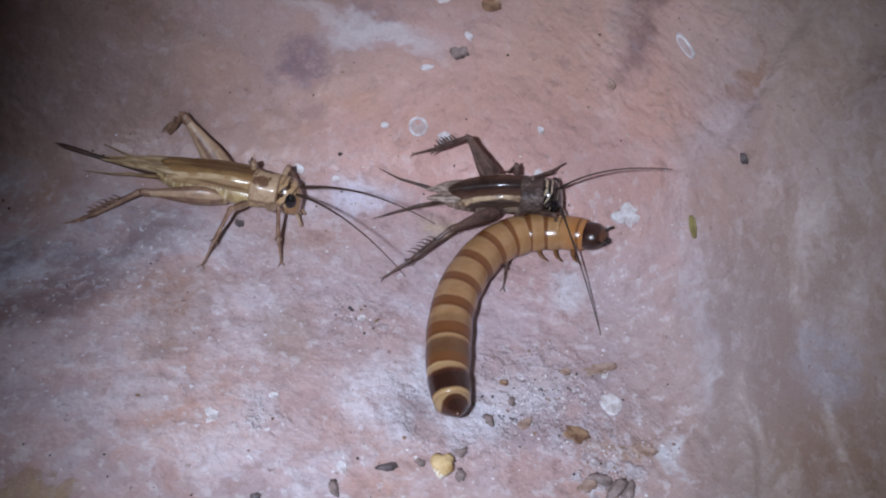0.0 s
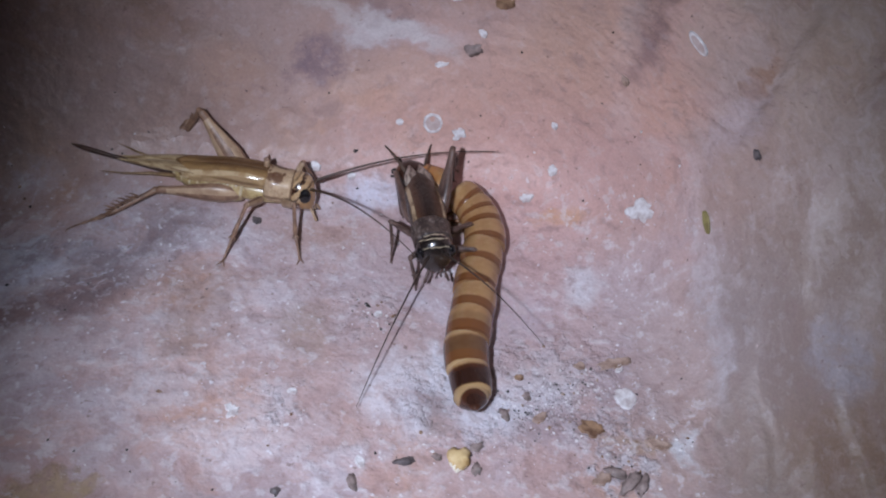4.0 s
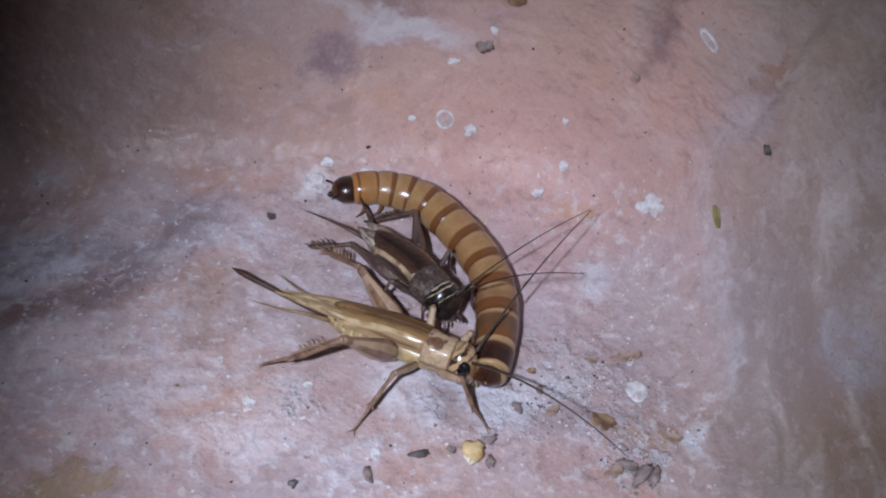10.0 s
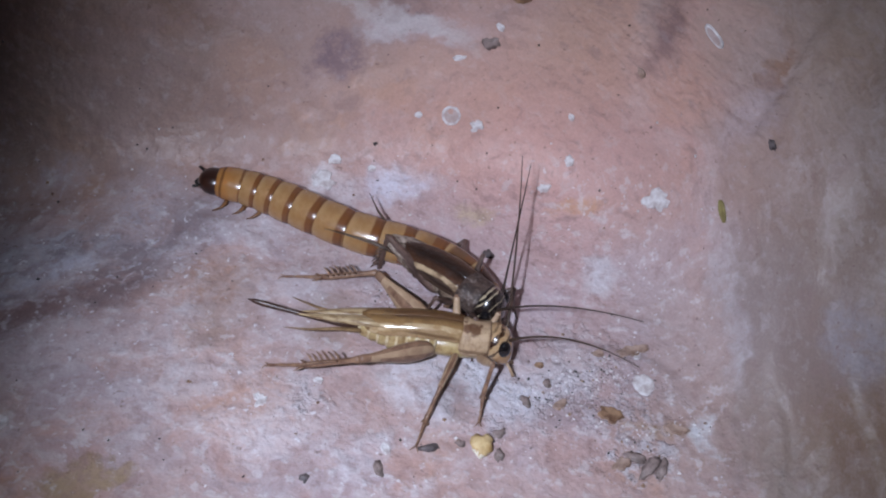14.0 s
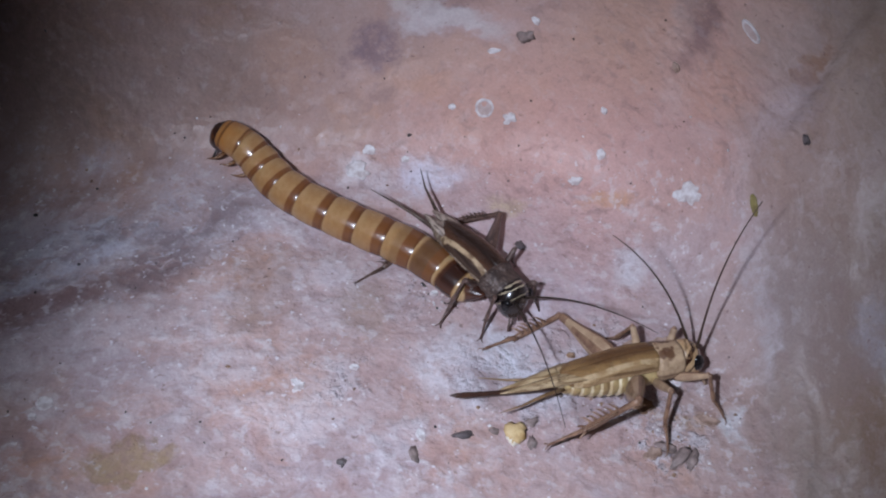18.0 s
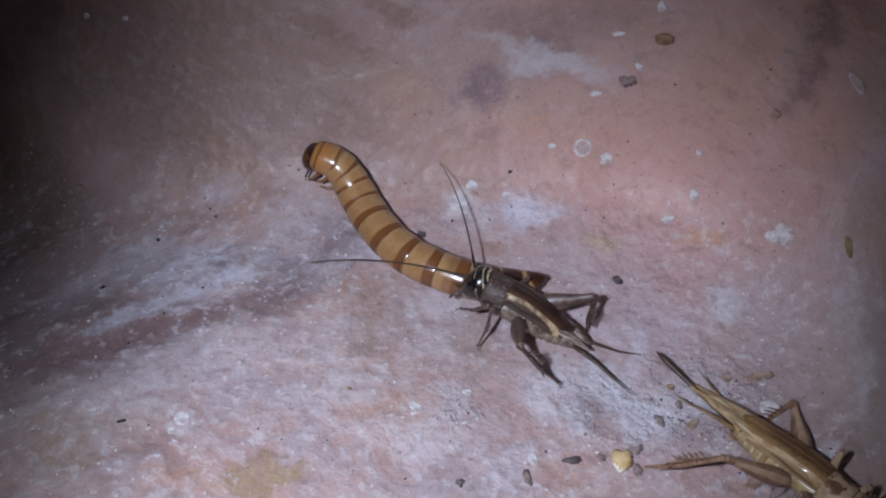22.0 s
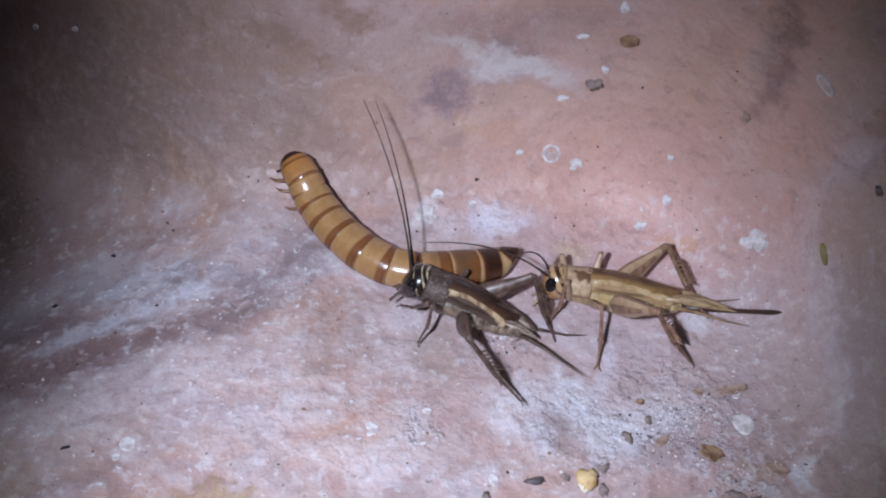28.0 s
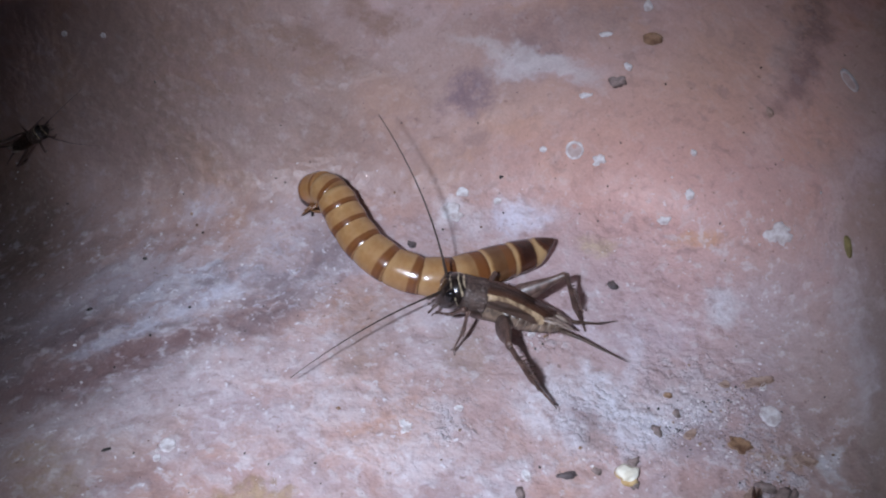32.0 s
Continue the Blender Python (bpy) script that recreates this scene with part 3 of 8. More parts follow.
PALE = {
    "head": head_material("banded_golden_head", (0.40, 0.265, 0.145), (0.040, 0.016, 0.008), (0.27, 0.140, 0.055), 1.0, ((2.05, 0.24, 0.9), (2.75, 0.13, 0.6), (3.50, 0.40, 1.0), (4.75, 0.20, 0.85))),
    "shield": shield_material("golden_shield", (0.43, 0.300, 0.185), (0.100, 0.042, 0.020), 1.0, 0.42, 0.12, 0.9),
    "wing": wing_material("golden_wing", (0.250, 0.142, 0.056), (0.098, 0.046, 0.018), (0.45, 0.325, 0.185), (0.305, 0.198, 0.105), 1.0, 0.28),
    "hindwing": streaked("straw_hindwing", (0.40, 0.290, 0.165), (0.17, 0.100, 0.045)),
    "abdomen": plain("straw_abdomen", (0.42, 0.310, 0.145), (0.22, 0.135, 0.06), 0.32, 0.5, 700.0),
    "seam": plain("cream_seam", (0.58, 0.49, 0.33), (0.42, 0.30, 0.16), 0.35, 0.5, 700.0),
    "leg": plain("tan_leg", (0.400, 0.275, 0.175), (0.27, 0.170, 0.105), 0.38, 0.5, 600.0),
    "shin": plain("brown_shin", (0.25, 0.145, 0.090), (0.12, 0.060, 0.038), 0.42, 0.45, 700.0),
    "thread": plain("brown_thread", (0.060, 0.034, 0.022), None, 0.5, 0.4, 900.0),
    "cercus": plain("straw_cercus", (0.27, 0.17, 0.085), (0.12, 0.065, 0.03), 0.5, 0.4, 700.0),
}
DARK = {
    "head": head_material("banded_black_head", (0.012, 0.008, 0.007), (0.44, 0.350, 0.235), (0.022, 0.014, 0.011), 0.88, ((2.25, 0.15, 0.9), (2.95, 0.13, 0.85), (4.3, 0.10, 0.6))),
    "shield": shield_material("grey_brown_shield", (0.085, 0.056, 0.046), (0.022, 0.013, 0.011), 0.88, 0.7, 0.36, 0.5),
    "wing": wing_material("dark_wing", (0.070, 0.030, 0.016), (0.018, 0.008, 0.005), (0.46, 0.330, 0.200), (0.060, 0.036, 0.026), 1.02, 0.45),
    "hindwing": streaked("grey_hindwing", (0.36, 0.285, 0.235), (0.10, 0.065, 0.05)),
    "abdomen": plain("grey_brown_abdomen", (0.20, 0.14, 0.10), (0.040, 0.024, 0.018), 0.34, 0.5, 700.0),
    "seam": plain("grey_seam", (0.30, 0.235, 0.18), (0.12, 0.085, 0.065), 0.36, 0.5, 700.0),
    "leg": plain("grey_brown_leg", (0.155, 0.096, 0.078), (0.040, 0.022, 0.018), 0.38, 0.5, 450.0),
    "shin": plain("dark_shin", (0.120, 0.070, 0.054), (0.040, 0.022, 0.017), 0.42, 0.45, 700.0),
    "thread": plain("dark_thread", (0.040, 0.025, 0.018), None, 0.5, 0.4, 900.0),
    "cercus": plain("grey_cercus", (0.095, 0.062, 0.045), (0.035, 0.021, 0.015), 0.5, 0.4, 700.0),
}
EYE_BLACK = plain("black_eye", (0.006, 0.005, 0.006), (0.01, 0.008, 0.008), 0.08, 0.6, 900.0, bump=0.0)
OVIPOSITOR = plain("dark_brown_rod", (0.030, 0.013, 0.009), (0.055, 0.024, 0.014), 0.35, 0.5, 700.0)


def cuticle(name, colour, other, rough=0.30, sss=0.2):
    """Wet-looking, slightly see-through skin with small dark pores."""
    t = Tree(name, rough, 0.5)
    p = t.coords(1000.0)
    col = t.mix(t.span(t.noise(p, 0.42, 5.0, 0.6), 0.38, 0.66), colour, other)
    col = t.mix(t.span(t.noise(p, 2.3, 3.0, 0.5), 0.70, 0.76, 0.0, 0.7), col, tuple(0.25 * c for c in other))
    t.bump(t.noise(p, 1.1, 4.0, 0.5), 0.12, 0.0002)
    return t.done(col, sss=sss, coat=0.14)


def ring_skin(name, ln, band, dark, cream, flank, warm):
    """One ring of the larva, mouth side at x = 0: amber, a brown band (from, strength) at its rear, a dark plate (from, to, strength) on its
    back, cream rims (front, rear) and how far down the flank (z in mm) the dark reaches."""
    t = Tree(name, 0.27, 0.5)
    p = t.coords(1000.0)
    x, y, z = t.split(p)
    n = t.math("SUBTRACT", t.noise(p, 0.55, 5.0, 0.6), 0.5)
    u = t.math("ADD", t.math("DIVIDE", x, ln), t.math("MULTIPLY", n, 0.10))
    col = t.mix(t.span(t.noise(p, 0.42, 5.0, 0.6), 0.38, 0.66), (0.335, 0.192, 0.085), (0.275, 0.142, 0.056))
    col = t.mix(t.span(t.math("ADD", t.math("DIVIDE", x, ln), n), 0.35, -0.1, 0.0, 0.35), col, (0.38, 0.238, 0.115))
    if warm:
        col = t.mix(t.span(t.math("ADD", u, t.math("MULTIPLY", n, 0.8)), 0.75, 0.15, 0.25, warm), col, (0.330, 0.130, 0.030))
    fade = t.span(t.math("ADD", z, t.math("MULTIPLY", n, 0.8)), flank - 0.9, flank + 0.5)
    if dark[2]:
        plate = t.math("MULTIPLY", t.span(u, dark[0] - 0.07, dark[0] + 0.07), t.span(u, dark[1] + 0.05, dark[1] - 0.05, 0.0, dark[2]))
        col = t.mix(t.math("MULTIPLY", plate, fade), col, (0.060, 0.020, 0.009))
        heart = t.math("MULTIPLY", 1.0 if dark[2] > 0.9 else 0.25, t.math("MULTIPLY", t.span(u, dark[0] + 0.04, dark[0] + 0.25), t.span(z, 0.2, 1.8, 0.0, 0.8)))
        col = t.mix(t.math("MULTIPLY", plate, heart), col, (0.020, 0.008, 0.006))
    if band[1]:
        edge = t.span(u, band[0] - 0.05, band[0] + 0.03, 0.0, band[1])
        col = t.mix(t.math("MULTIPLY", edge, t.math("MULTIPLY", fade, t.span(u, 1.02, 0.985))), col, (0.150, 0.056, 0.018))
        col = t.mix(t.math("MULTIPLY", t.math("MULTIPLY", t.span(u, 0.88, 0.95, 0.0, 0.55), fade), band[1]), col, (0.090, 0.030, 0.010))
    col = t.mix(t.math("MAXIMUM", t.span(u, cream[0] + 0.03, cream[0] - 0.03, 0.0, 0.9 if cream[0] > 0 else 0.0),
                       t.span(u, cream[1] - 0.02, cream[1] + 0.02, 0.0, 0.9 if cream[1] < 1 else 0.0)), col, (0.360, 0.230, 0.110))
    col = t.mix(t.span(t.noise(p, 2.3, 3.0, 0.5), 0.70, 0.76, 0.0, 0.7), col, (0.075, 0.035, 0.014))
    t.bump(t.noise(p, 1.1, 4.0, 0.5), 0.15, 0.0003)
    return t.done(col, sss=0.15, coat=0.25)


def tail_plate_skin():
    """The last ring: a dark oval plate on its back inside a wide cream border, tan below."""
    t = Tree("oval_plate", 0.26, 0.5)
    p = t.coords(1000.0)
    x, y, z = t.split(p)
    n = t.noise(p, 1.1, 5.0, 0.6)
    u, v = t.math("DIVIDE", t.math("SUBTRACT", x, 2.25), 1.80), t.math("DIVIDE", y, 1.95)
    d = t.math("ADD", t.math("SQRT", t.math("ADD", t.math("MULTIPLY", u, u), t.math("MULTIPLY", v, v))), t.math("MULTIPLY", n, 0.25))
    col = t.mix(t.span(d, 0.98, 1.18), (0.030, 0.011, 0.007), (0.360, 0.230, 0.110))
    col = t.mix(t.span(d, 0.45, 0.95, 0.0, 0.6), col, t.mix(t.span(d, 0.98, 1.18), (0.085, 0.028, 0.012), (0.360, 0.230, 0.110)))
    col = t.mix(t.span(z, 0.0, -0.8), col, (0.26, 0.140, 0.055))
    t.bump(n, 0.15, 0.0002)
    return t.done(col, coat=0.25)


PLATE = tail_plate_skin()
UMBER = cuticle("umber_patch", (0.020, 0.007, 0.005), (0.034, 0.012, 0.007), sss=0.0)
RUSSET = cuticle("russet_patch", (0.085, 0.030, 0.011), (0.05, 0.018, 0.008), sss=0.0)
WORM_LEG = plain("chestnut_claw", (0.19, 0.085, 0.03), (0.08, 0.03, 0.012), 0.35, 0.5, 900.0)

FLAKE = plain("chalk_flake", (0.64, 0.62, 0.63), (0.40, 0.335, 0.33), 0.6, 0.35, 700.0)
FILM = plain("pinkish_film", (0.46, 0.365, 0.345), (0.38, 0.285, 0.265), 0.5, 0.4, 700.0)
CREAM = plain("cream_crumb", (0.58, 0.43, 0.23), (0.42, 0.26, 0.10), 0.55, 0.4, 500.0, bump=0.6)
OVEREXPOSED_CRUMB = plain("overexposed_crumb", (0.80, 0.76, 0.66), (0.66, 0.60, 0.48), 0.6, 0.35, 500.0, bump=0.6)
GREY_STONE = plain("grey_stone", (0.26, 0.195, 0.180), (0.105, 0.078, 0.070), 0.55, 0.4, 600.0, bump=0.6)
DARK_STONE = plain("slate_stone", (0.115, 0.092, 0.092), (0.05, 0.04, 0.042), 0.5, 0.4, 600.0, bump=0.6)
HUSK = plain("brown_husk", (0.29, 0.175, 0.105), (0.11, 0.055, 0.032), 0.45, 0.45, 500.0, bump=0.5)
OLIVE = plain("olive_fleck", (0.24, 0.20, 0.075), (0.15, 0.115, 0.045), 0.5, 0.4, 500.0)
SCRAP = plain("pale_scrap", (0.36, 0.255, 0.21), (0.20, 0.125, 0.09), 0.4, 0.5, 600.0, bump=0.5)
SPECK = plain("black_speck", (0.018, 0.014, 0.013), None, 0.5, 0.4, 900.0)


# ---- building helpers ----
def part(name, bm, material, parent=None, label=""):
    """Link a bmesh as one smooth mesh object under a thing or a part."""
    me = bpy.data.meshes.new(name)
    bmesh.ops.recalc_face_normals(bm, faces=bm.faces)
    bm.to_mesh(me)
    bm.free()
    for m in material if isinstance(material, (list, tuple)) else (material,):
        me.materials.append(m)
    me.polygons.foreach_set("use_smooth", [True] * len(me.polygons))
    ob = new(name, me)
    ob.parent = parent
    return tagged(ob, label) if label else ob


def thing(name, label, category, group=""):
    return tagged(new(name), label, category, group)


def loft(bm, rings, n=14, power=1.0, slot=None, cap=True):
    """Skin rings (x, y, z, ry, rz), given in mm, along x. slot(i, angle) names the material of a face."""
    loops = []
    for x, y, z, ry, rz in rings:
        loop = []
        for i in range(n):
            a = 2 * math.pi * i / n
            c, s = math.cos(a), math.sin(a)
            c, s = (math.copysign(abs(c) ** power, c), math.copysign(abs(s) ** power, s))
            loop.append(bm.verts.new((0.001 * x, 0.001 * (y + ry * c), 0.001 * (z + rz * s))))
        loops.append(loop)
    for j in range(len(loops) - 1):
        for i in range(n):
            f = bm.faces.new((loops[j][i], loops[j][(i + 1) % n], loops[j + 1][(i + 1) % n], loops[j + 1][i]))
            if slot:
                f.material_index = slot(j, 2 * math.pi * (i + 0.5) / n)
    if cap:
        for j, loop in ((0, loops[0]), (len(rings) - 1, loops[-1])):
            f = bm.faces.new(loop)
            if slot:
                f.material_index = slot(min(j, len(rings) - 2), math.pi / 2)
    return bm


def tube(bm, points, radii, n=7):
    """A round tapering tube through points given in mm."""
    loops = []
    for i, p in enumerate(points):
        a, b = Vector(points[max(i - 1, 0)]), Vector(points[min(i + 1, len(points) - 1)])
        turn = (b - a).to_track_quat("X", "Z").to_matrix()
        loops.append([bm.verts.new(0.001 * (Vector(p) + turn @ Vector((0, radii[i] * math.cos(2 * math.pi * k / n), radii[i] * math.sin(2 * math.pi * k / n)))))
                      for k in range(n)])
    for j in range(len(loops) - 1):
        for k in range(n):
            bm.faces.new((loops[j][k], loops[j][(k + 1) % n], loops[j + 1][(k + 1) % n], loops[j + 1][k]))
    bm.faces.new(loops[0])
    bm.faces.new(loops[-1])
    return bm


def soft(v, k):
    return np.log1p(np.exp(np.clip(v * k, -60, 60))) / k


def rock_depth(x, z):
    """How far away the smooth rock lies at (x, z): sloping floor, wall at the back, wall on one side, swell on the other."""
    side = x - 2.5 + 0.6 * (z - 1.0)
    wall = soft(side, 1.2) - 0.62 * soft(side - 2.6, 1.2)
    y = 17.19 + 0.288 * x + 1.031 * z + 0.178 * x * x / 20
    return y + -1.75 * soft(z - 1.3, 2.5) + -2.77 * wall + -0.265 * soft(-x - 2, 1.0) * np.minimum(soft(-z - 0.5, 1.5), 6.5) / 3 + 0.446 * soft(-x - 6.5, 1.0)


def on_rock(x, z, lift=0.0, turn=0.0):
    """The pose of a thing that lies on the rock at (x, z), lift in mm above it."""
    e = 0.06
    fx = float(rock_depth(x + e, z) - rock_depth(x - e, z)) / (2 * e)
    fz = float(rock_depth(x, z + e) - rock_depth(x, z - e)) / (2 * e)
    normal = Vector((fx, -1, fz)).normalized()
    place = Vector((x, float(rock_depth(x, z)), z)) * UNIT + normal * lift * 0.001
    m = Matrix.Translation(place) @ normal.to_track_quat("Z", "Y").to_matrix().to_4x4()
    return ROCK @ m @ pose(0, 0, 0, 0, 0, turn)


# ---- the rock ----
def rock_sheet():
    nx, nz = 560, 330
    xs = np.linspace(-16.0, 9.5, nx)
    zs = np.concatenate([np.linspace(-15.0, -7.0, 40, endpoint=False), np.linspace(-7.0, 6.6, nz - 40)])
    gx, gz = np.meshgrid(xs, zs)
    gy = rock_depth(gx, gz)
    # the shallow groove that runs up across the swell
    along = GROOVE[1] + GROOVE[2] * (gx - GROOVE[0])
    gy += 0.03 * np.exp(-((gz - along) / 0.40) ** 2) / (1 + np.exp(2.0 * (gx - GROOVE[3])))
    verts = []
    for x, y, z in zip(gx.ravel(), gy.ravel(), gz.ravel()):
        v = Vector((x, 0.6 * y, z))
        h = 0.055 * noise.noise(v * 0.9) + 0.030 * noise.noise(v * 2.3) + 0.016 * noise.noise(v * 5.1) + 0.009 * noise.noise(v * 11.0)
        side = x - WALL_EDGE[0] - WALL_EDGE[1] * z
        if side > -0.4:                                            # upright ledges and runs on the side wall
            bend = x + 0.35 * noise.noise(v * 0.8)
            ledge = noise.noise(Vector((bend * 2.1, 3.0, 0.35 * z)))
            h += min(1.0, side + 0.4) * (0.10 * math.tanh(4 * ledge) + 0.03 * noise.noise(Vector((bend * 5.0, 1.0, 0.9 * z))))
        verts.append((x * UNIT, (y - h) * UNIT, z * UNIT))
    faces = [(j * nx + i, j * nx + i + 1, (j + 1) * nx + i + 1, (j + 1) * nx + i) for j in range(nz - 1) for i in range(nx - 1)]
    me = bpy.data.meshes.new("ground")
    me.from_pydata(verts, [], faces)
    me.polygons.foreach_set("use_smooth", [True] * len(faces))
    me.materials.append(STONE)
    ob = new("ground", me)
    ob.matrix_world = ROCK
    return tagged(ob, "weathered pink stone hollow with white mineral bloom and brown stains", "rock", kind="structure")


GROOVE = (0.0, 1.345, 0.341, -4.38)
rock_sheet()


# ---- crickets ----
SIDES = (("LF", 1), ("LM", 1), ("LH", 1), ("RF", -1), ("RM", -1), ("RH", -1))
COXA = {"F": (3.6, 1.7, 2.6), "M": (0.6, 1.9, 2.6), "H": (-2.6, 2.2, 3.0)}
BONES = {"F": (5.2, 7.6), "M": (5.8, 8.4), "H": (11.8, 13.0)}


def scaled(k, rows):
    return [tuple(k * a for a in row) for row in rows]


def wing_half(k, side, x0, x1, top0, top1, lap, full=0.72):
    """One forewing: a thin shell, flat above and folded down the flank, with a rounded end."""
    bm = bmesh.new()
    n, grid = 16, []
    for i in range(n + 1):
        s = i / n
        x = x0 + (x1 - x0) * s
        w = 1.0 if s < full else math.sqrt(max(0.02, 1 - ((s - full) / (1.005 - full)) ** 2))
        grow = (0.86 + 0.14 * min(1, s / 0.25)) * (1 - 0.14 * s)
        top = top0 + (top1 - top0) * s ** 1.3 + 0.25 * math.sin(math.pi * min(1, s * 1.4))
        row = []
        for y, dz in ((-0.35, 0.0), (0.4, 0.07), (1.2, 0.03), (1.85, -0.15), (2.3, -0.55), (2.55, -1.0), (2.66, -1.45), (2.70, -1.75 - 0.35 * (1 - s))):
            y = -0.35 + (y + 0.35) * w * grow
            row.append((k * x, side * k * y, k * (top + dz * (0.4 + 0.6 * w) + lap)))
        grid.append(row)
    layers = []
    for off in (0.0, -0.10 * k):
        layers.append([[bm.verts.new((0.001 * x, 0.001 * y * (1 + 0.02 * off), 0.001 * (z + off))) for x, y, z in row] for row in grid])
    m = len(grid[0])
    for i in range(n):
        for j in range(m - 1):
            for lay in layers:
                bm.faces.new((lay[i][j], lay[i + 1][j], lay[i + 1][j + 1], lay[i][j + 1]))
    rim = [(0, j) for j in range(m)] + [(i, m - 1) for i in range(1, n + 1)] + [(n, j) for j in range(m - 2, -1, -1)] + [(i, 0) for i in range(n - 1, 0, -1)]
    for a, b in zip(rim, rim[1:] + rim[:1]):
        bm.faces.new((layers[0][a[0]][a[1]], layers[0][b[0]][b[1]], layers[1][b[0]][b[1]], layers[1][a[0]][a[1]]))
    return bm


def femur_mesh(k, length, hind):
    bm = bmesh.new()
    if hind:
        prof = ((0.0, 0.50, 0.55), (0.05, 0.85, 1.05), (0.13, 1.05, 1.52), (0.24, 1.12, 1.78), (0.36, 1.08, 1.74), (0.50, 0.96, 1.48), (0.63, 0.80, 1.16),
                (0.75, 0.62, 0.86), (0.87, 0.50, 0.64), (0.93, 0.52, 0.66), (0.97, 0.55, 0.66), (1.0, 0.40, 0.45))
    else:
        prof = ((0.0, 0.38, 0.44), (0.12, 0.52, 0.64), (0.4, 0.54, 0.70), (0.75, 0.40, 0.50), (0.92, 0.38, 0.44), (0.97, 0.42, 0.48), (1.0, 0.32, 0.36))
    return loft(bm, scaled(k, [(length * s, 0, 0, a, b) for s, a, b in prof]), 16, slot=lambda j, a: 1 if math.sin(a) > 0.90 or (hind and j >= 8) or (hind and abs(math.sin(a)) < 0.2 and j < 7) else 0)


def shin_mesh(k, length, hind, rng):
    """Shin with its spines and the jointed foot with two claws, in one piece; the foot lies flatter than the shin."""
    bm = bmesh.new()
    shin = length * (0.60 if hind else 0.56)
    drop = -(0.03 if hind else 0.075) * length
    r = 0.46 if hind else 0.33
    line = lambda a: drop * a / shin
    loft(bm, scaled(k, [(-0.15, 0, 0, r * 0.7, r * 0.7), (0.1, 0, 0, r * 1.1, r * 1.2), (shin * 0.10, 0, line(shin * 0.10), r * 0.78, r * 0.85), (shin * 0.5, 0, line(shin * 0.5), r * 0.80, r * 0.90),
                        (shin * 0.88, 0, line(shin * 0.88), r * 1.05, r * 1.05), (shin, 0, drop, r * 0.8, r * 0.8)]), 10)
    foot = length - shin
    bits = ((0.0, 0.30), (0.06, 0.30), (0.46, 0.22), (0.50, 0.14), (0.53, 0.20), (0.68, 0.20), (0.71, 0.12), (0.74, 0.16), (0.96, 0.20), (1.0, 0.12))
    tube(bm, scaled(k, [(shin - 0.1 + (foot + 0.1) * s, 0, drop * (1 - s) ** 1.4) for s, _ in bits]), [k * (0.9 if not hind else 1.1) * a for _, a in bits], 7)
    for s in (1, -1):
        tube(bm, scaled(k, [(length - 0.1, 0, 0.0), (length + 0.5, s * 0.40, 0.15), (length + 0.85, s * 0.62, -0.15)]), [k * a for a in (0.12, 0.09, 0.03)], 4)
        for at, reach in ((0.96, 1.5), (0.98, 0.9)) if hind else ((0.98, 0.6),):      # end spurs
            tube(bm, scaled(k, [(shin * at, s * r * 0.5, line(shin * at)), (shin * at + reach * 0.75, s * (r * 0.6 + reach * 0.40), line(shin * at) + 0.1), (shin * at + reach, s * (r * 0.6 + reach * 0.46), line(shin * at))]),
                 [k * 0.17, k * 0.12, k * 0.03], 5)
    count = 6 if hind else 0
    for i in range(count):
        at = shin * (0.36 + 0.54 * i / (count - 0.5))
        for s in (1, -1):
            reach = (1.2 if hind else 0.45) * (0.85 + 0.3 * rng.random())
            tube(bm, scaled(k, [(at, s * r * 0.5, r * 0.6 + line(at)), (at + reach * 0.45, s * (r * 0.5 + reach * 0.50), r * 0.6 + reach * 0.45 + line(at)), (at + reach * 0.85, s * (r * 0.5 + reach * 0.72), r * 0.6 + reach * 0.62 + line(at))]),
                 [k * 0.19, k * 0.13, k * 0.03], 5)
    return bm


def antenna_mesh(length, bow, r):
    bm = bmesh.new()
    n = 20
    pts = [(length * i / n, 0, 4 * bow * (i / n) * (1 - i / n)) for i in range(n + 1)]
    return tube(bm, pts, [r * (1 - 0.72 * (i / n) ** 0.8) + (0.05 if i in (1, 2) else 0) for i in range(n + 1)], 6)


def widen(ob, wide):
    """Make a body part broader and a little taller, about its middle line."""
    ob.data.transform(Matrix.Diagonal((1, wide, 0.5 + 0.5 * wide, 1)))


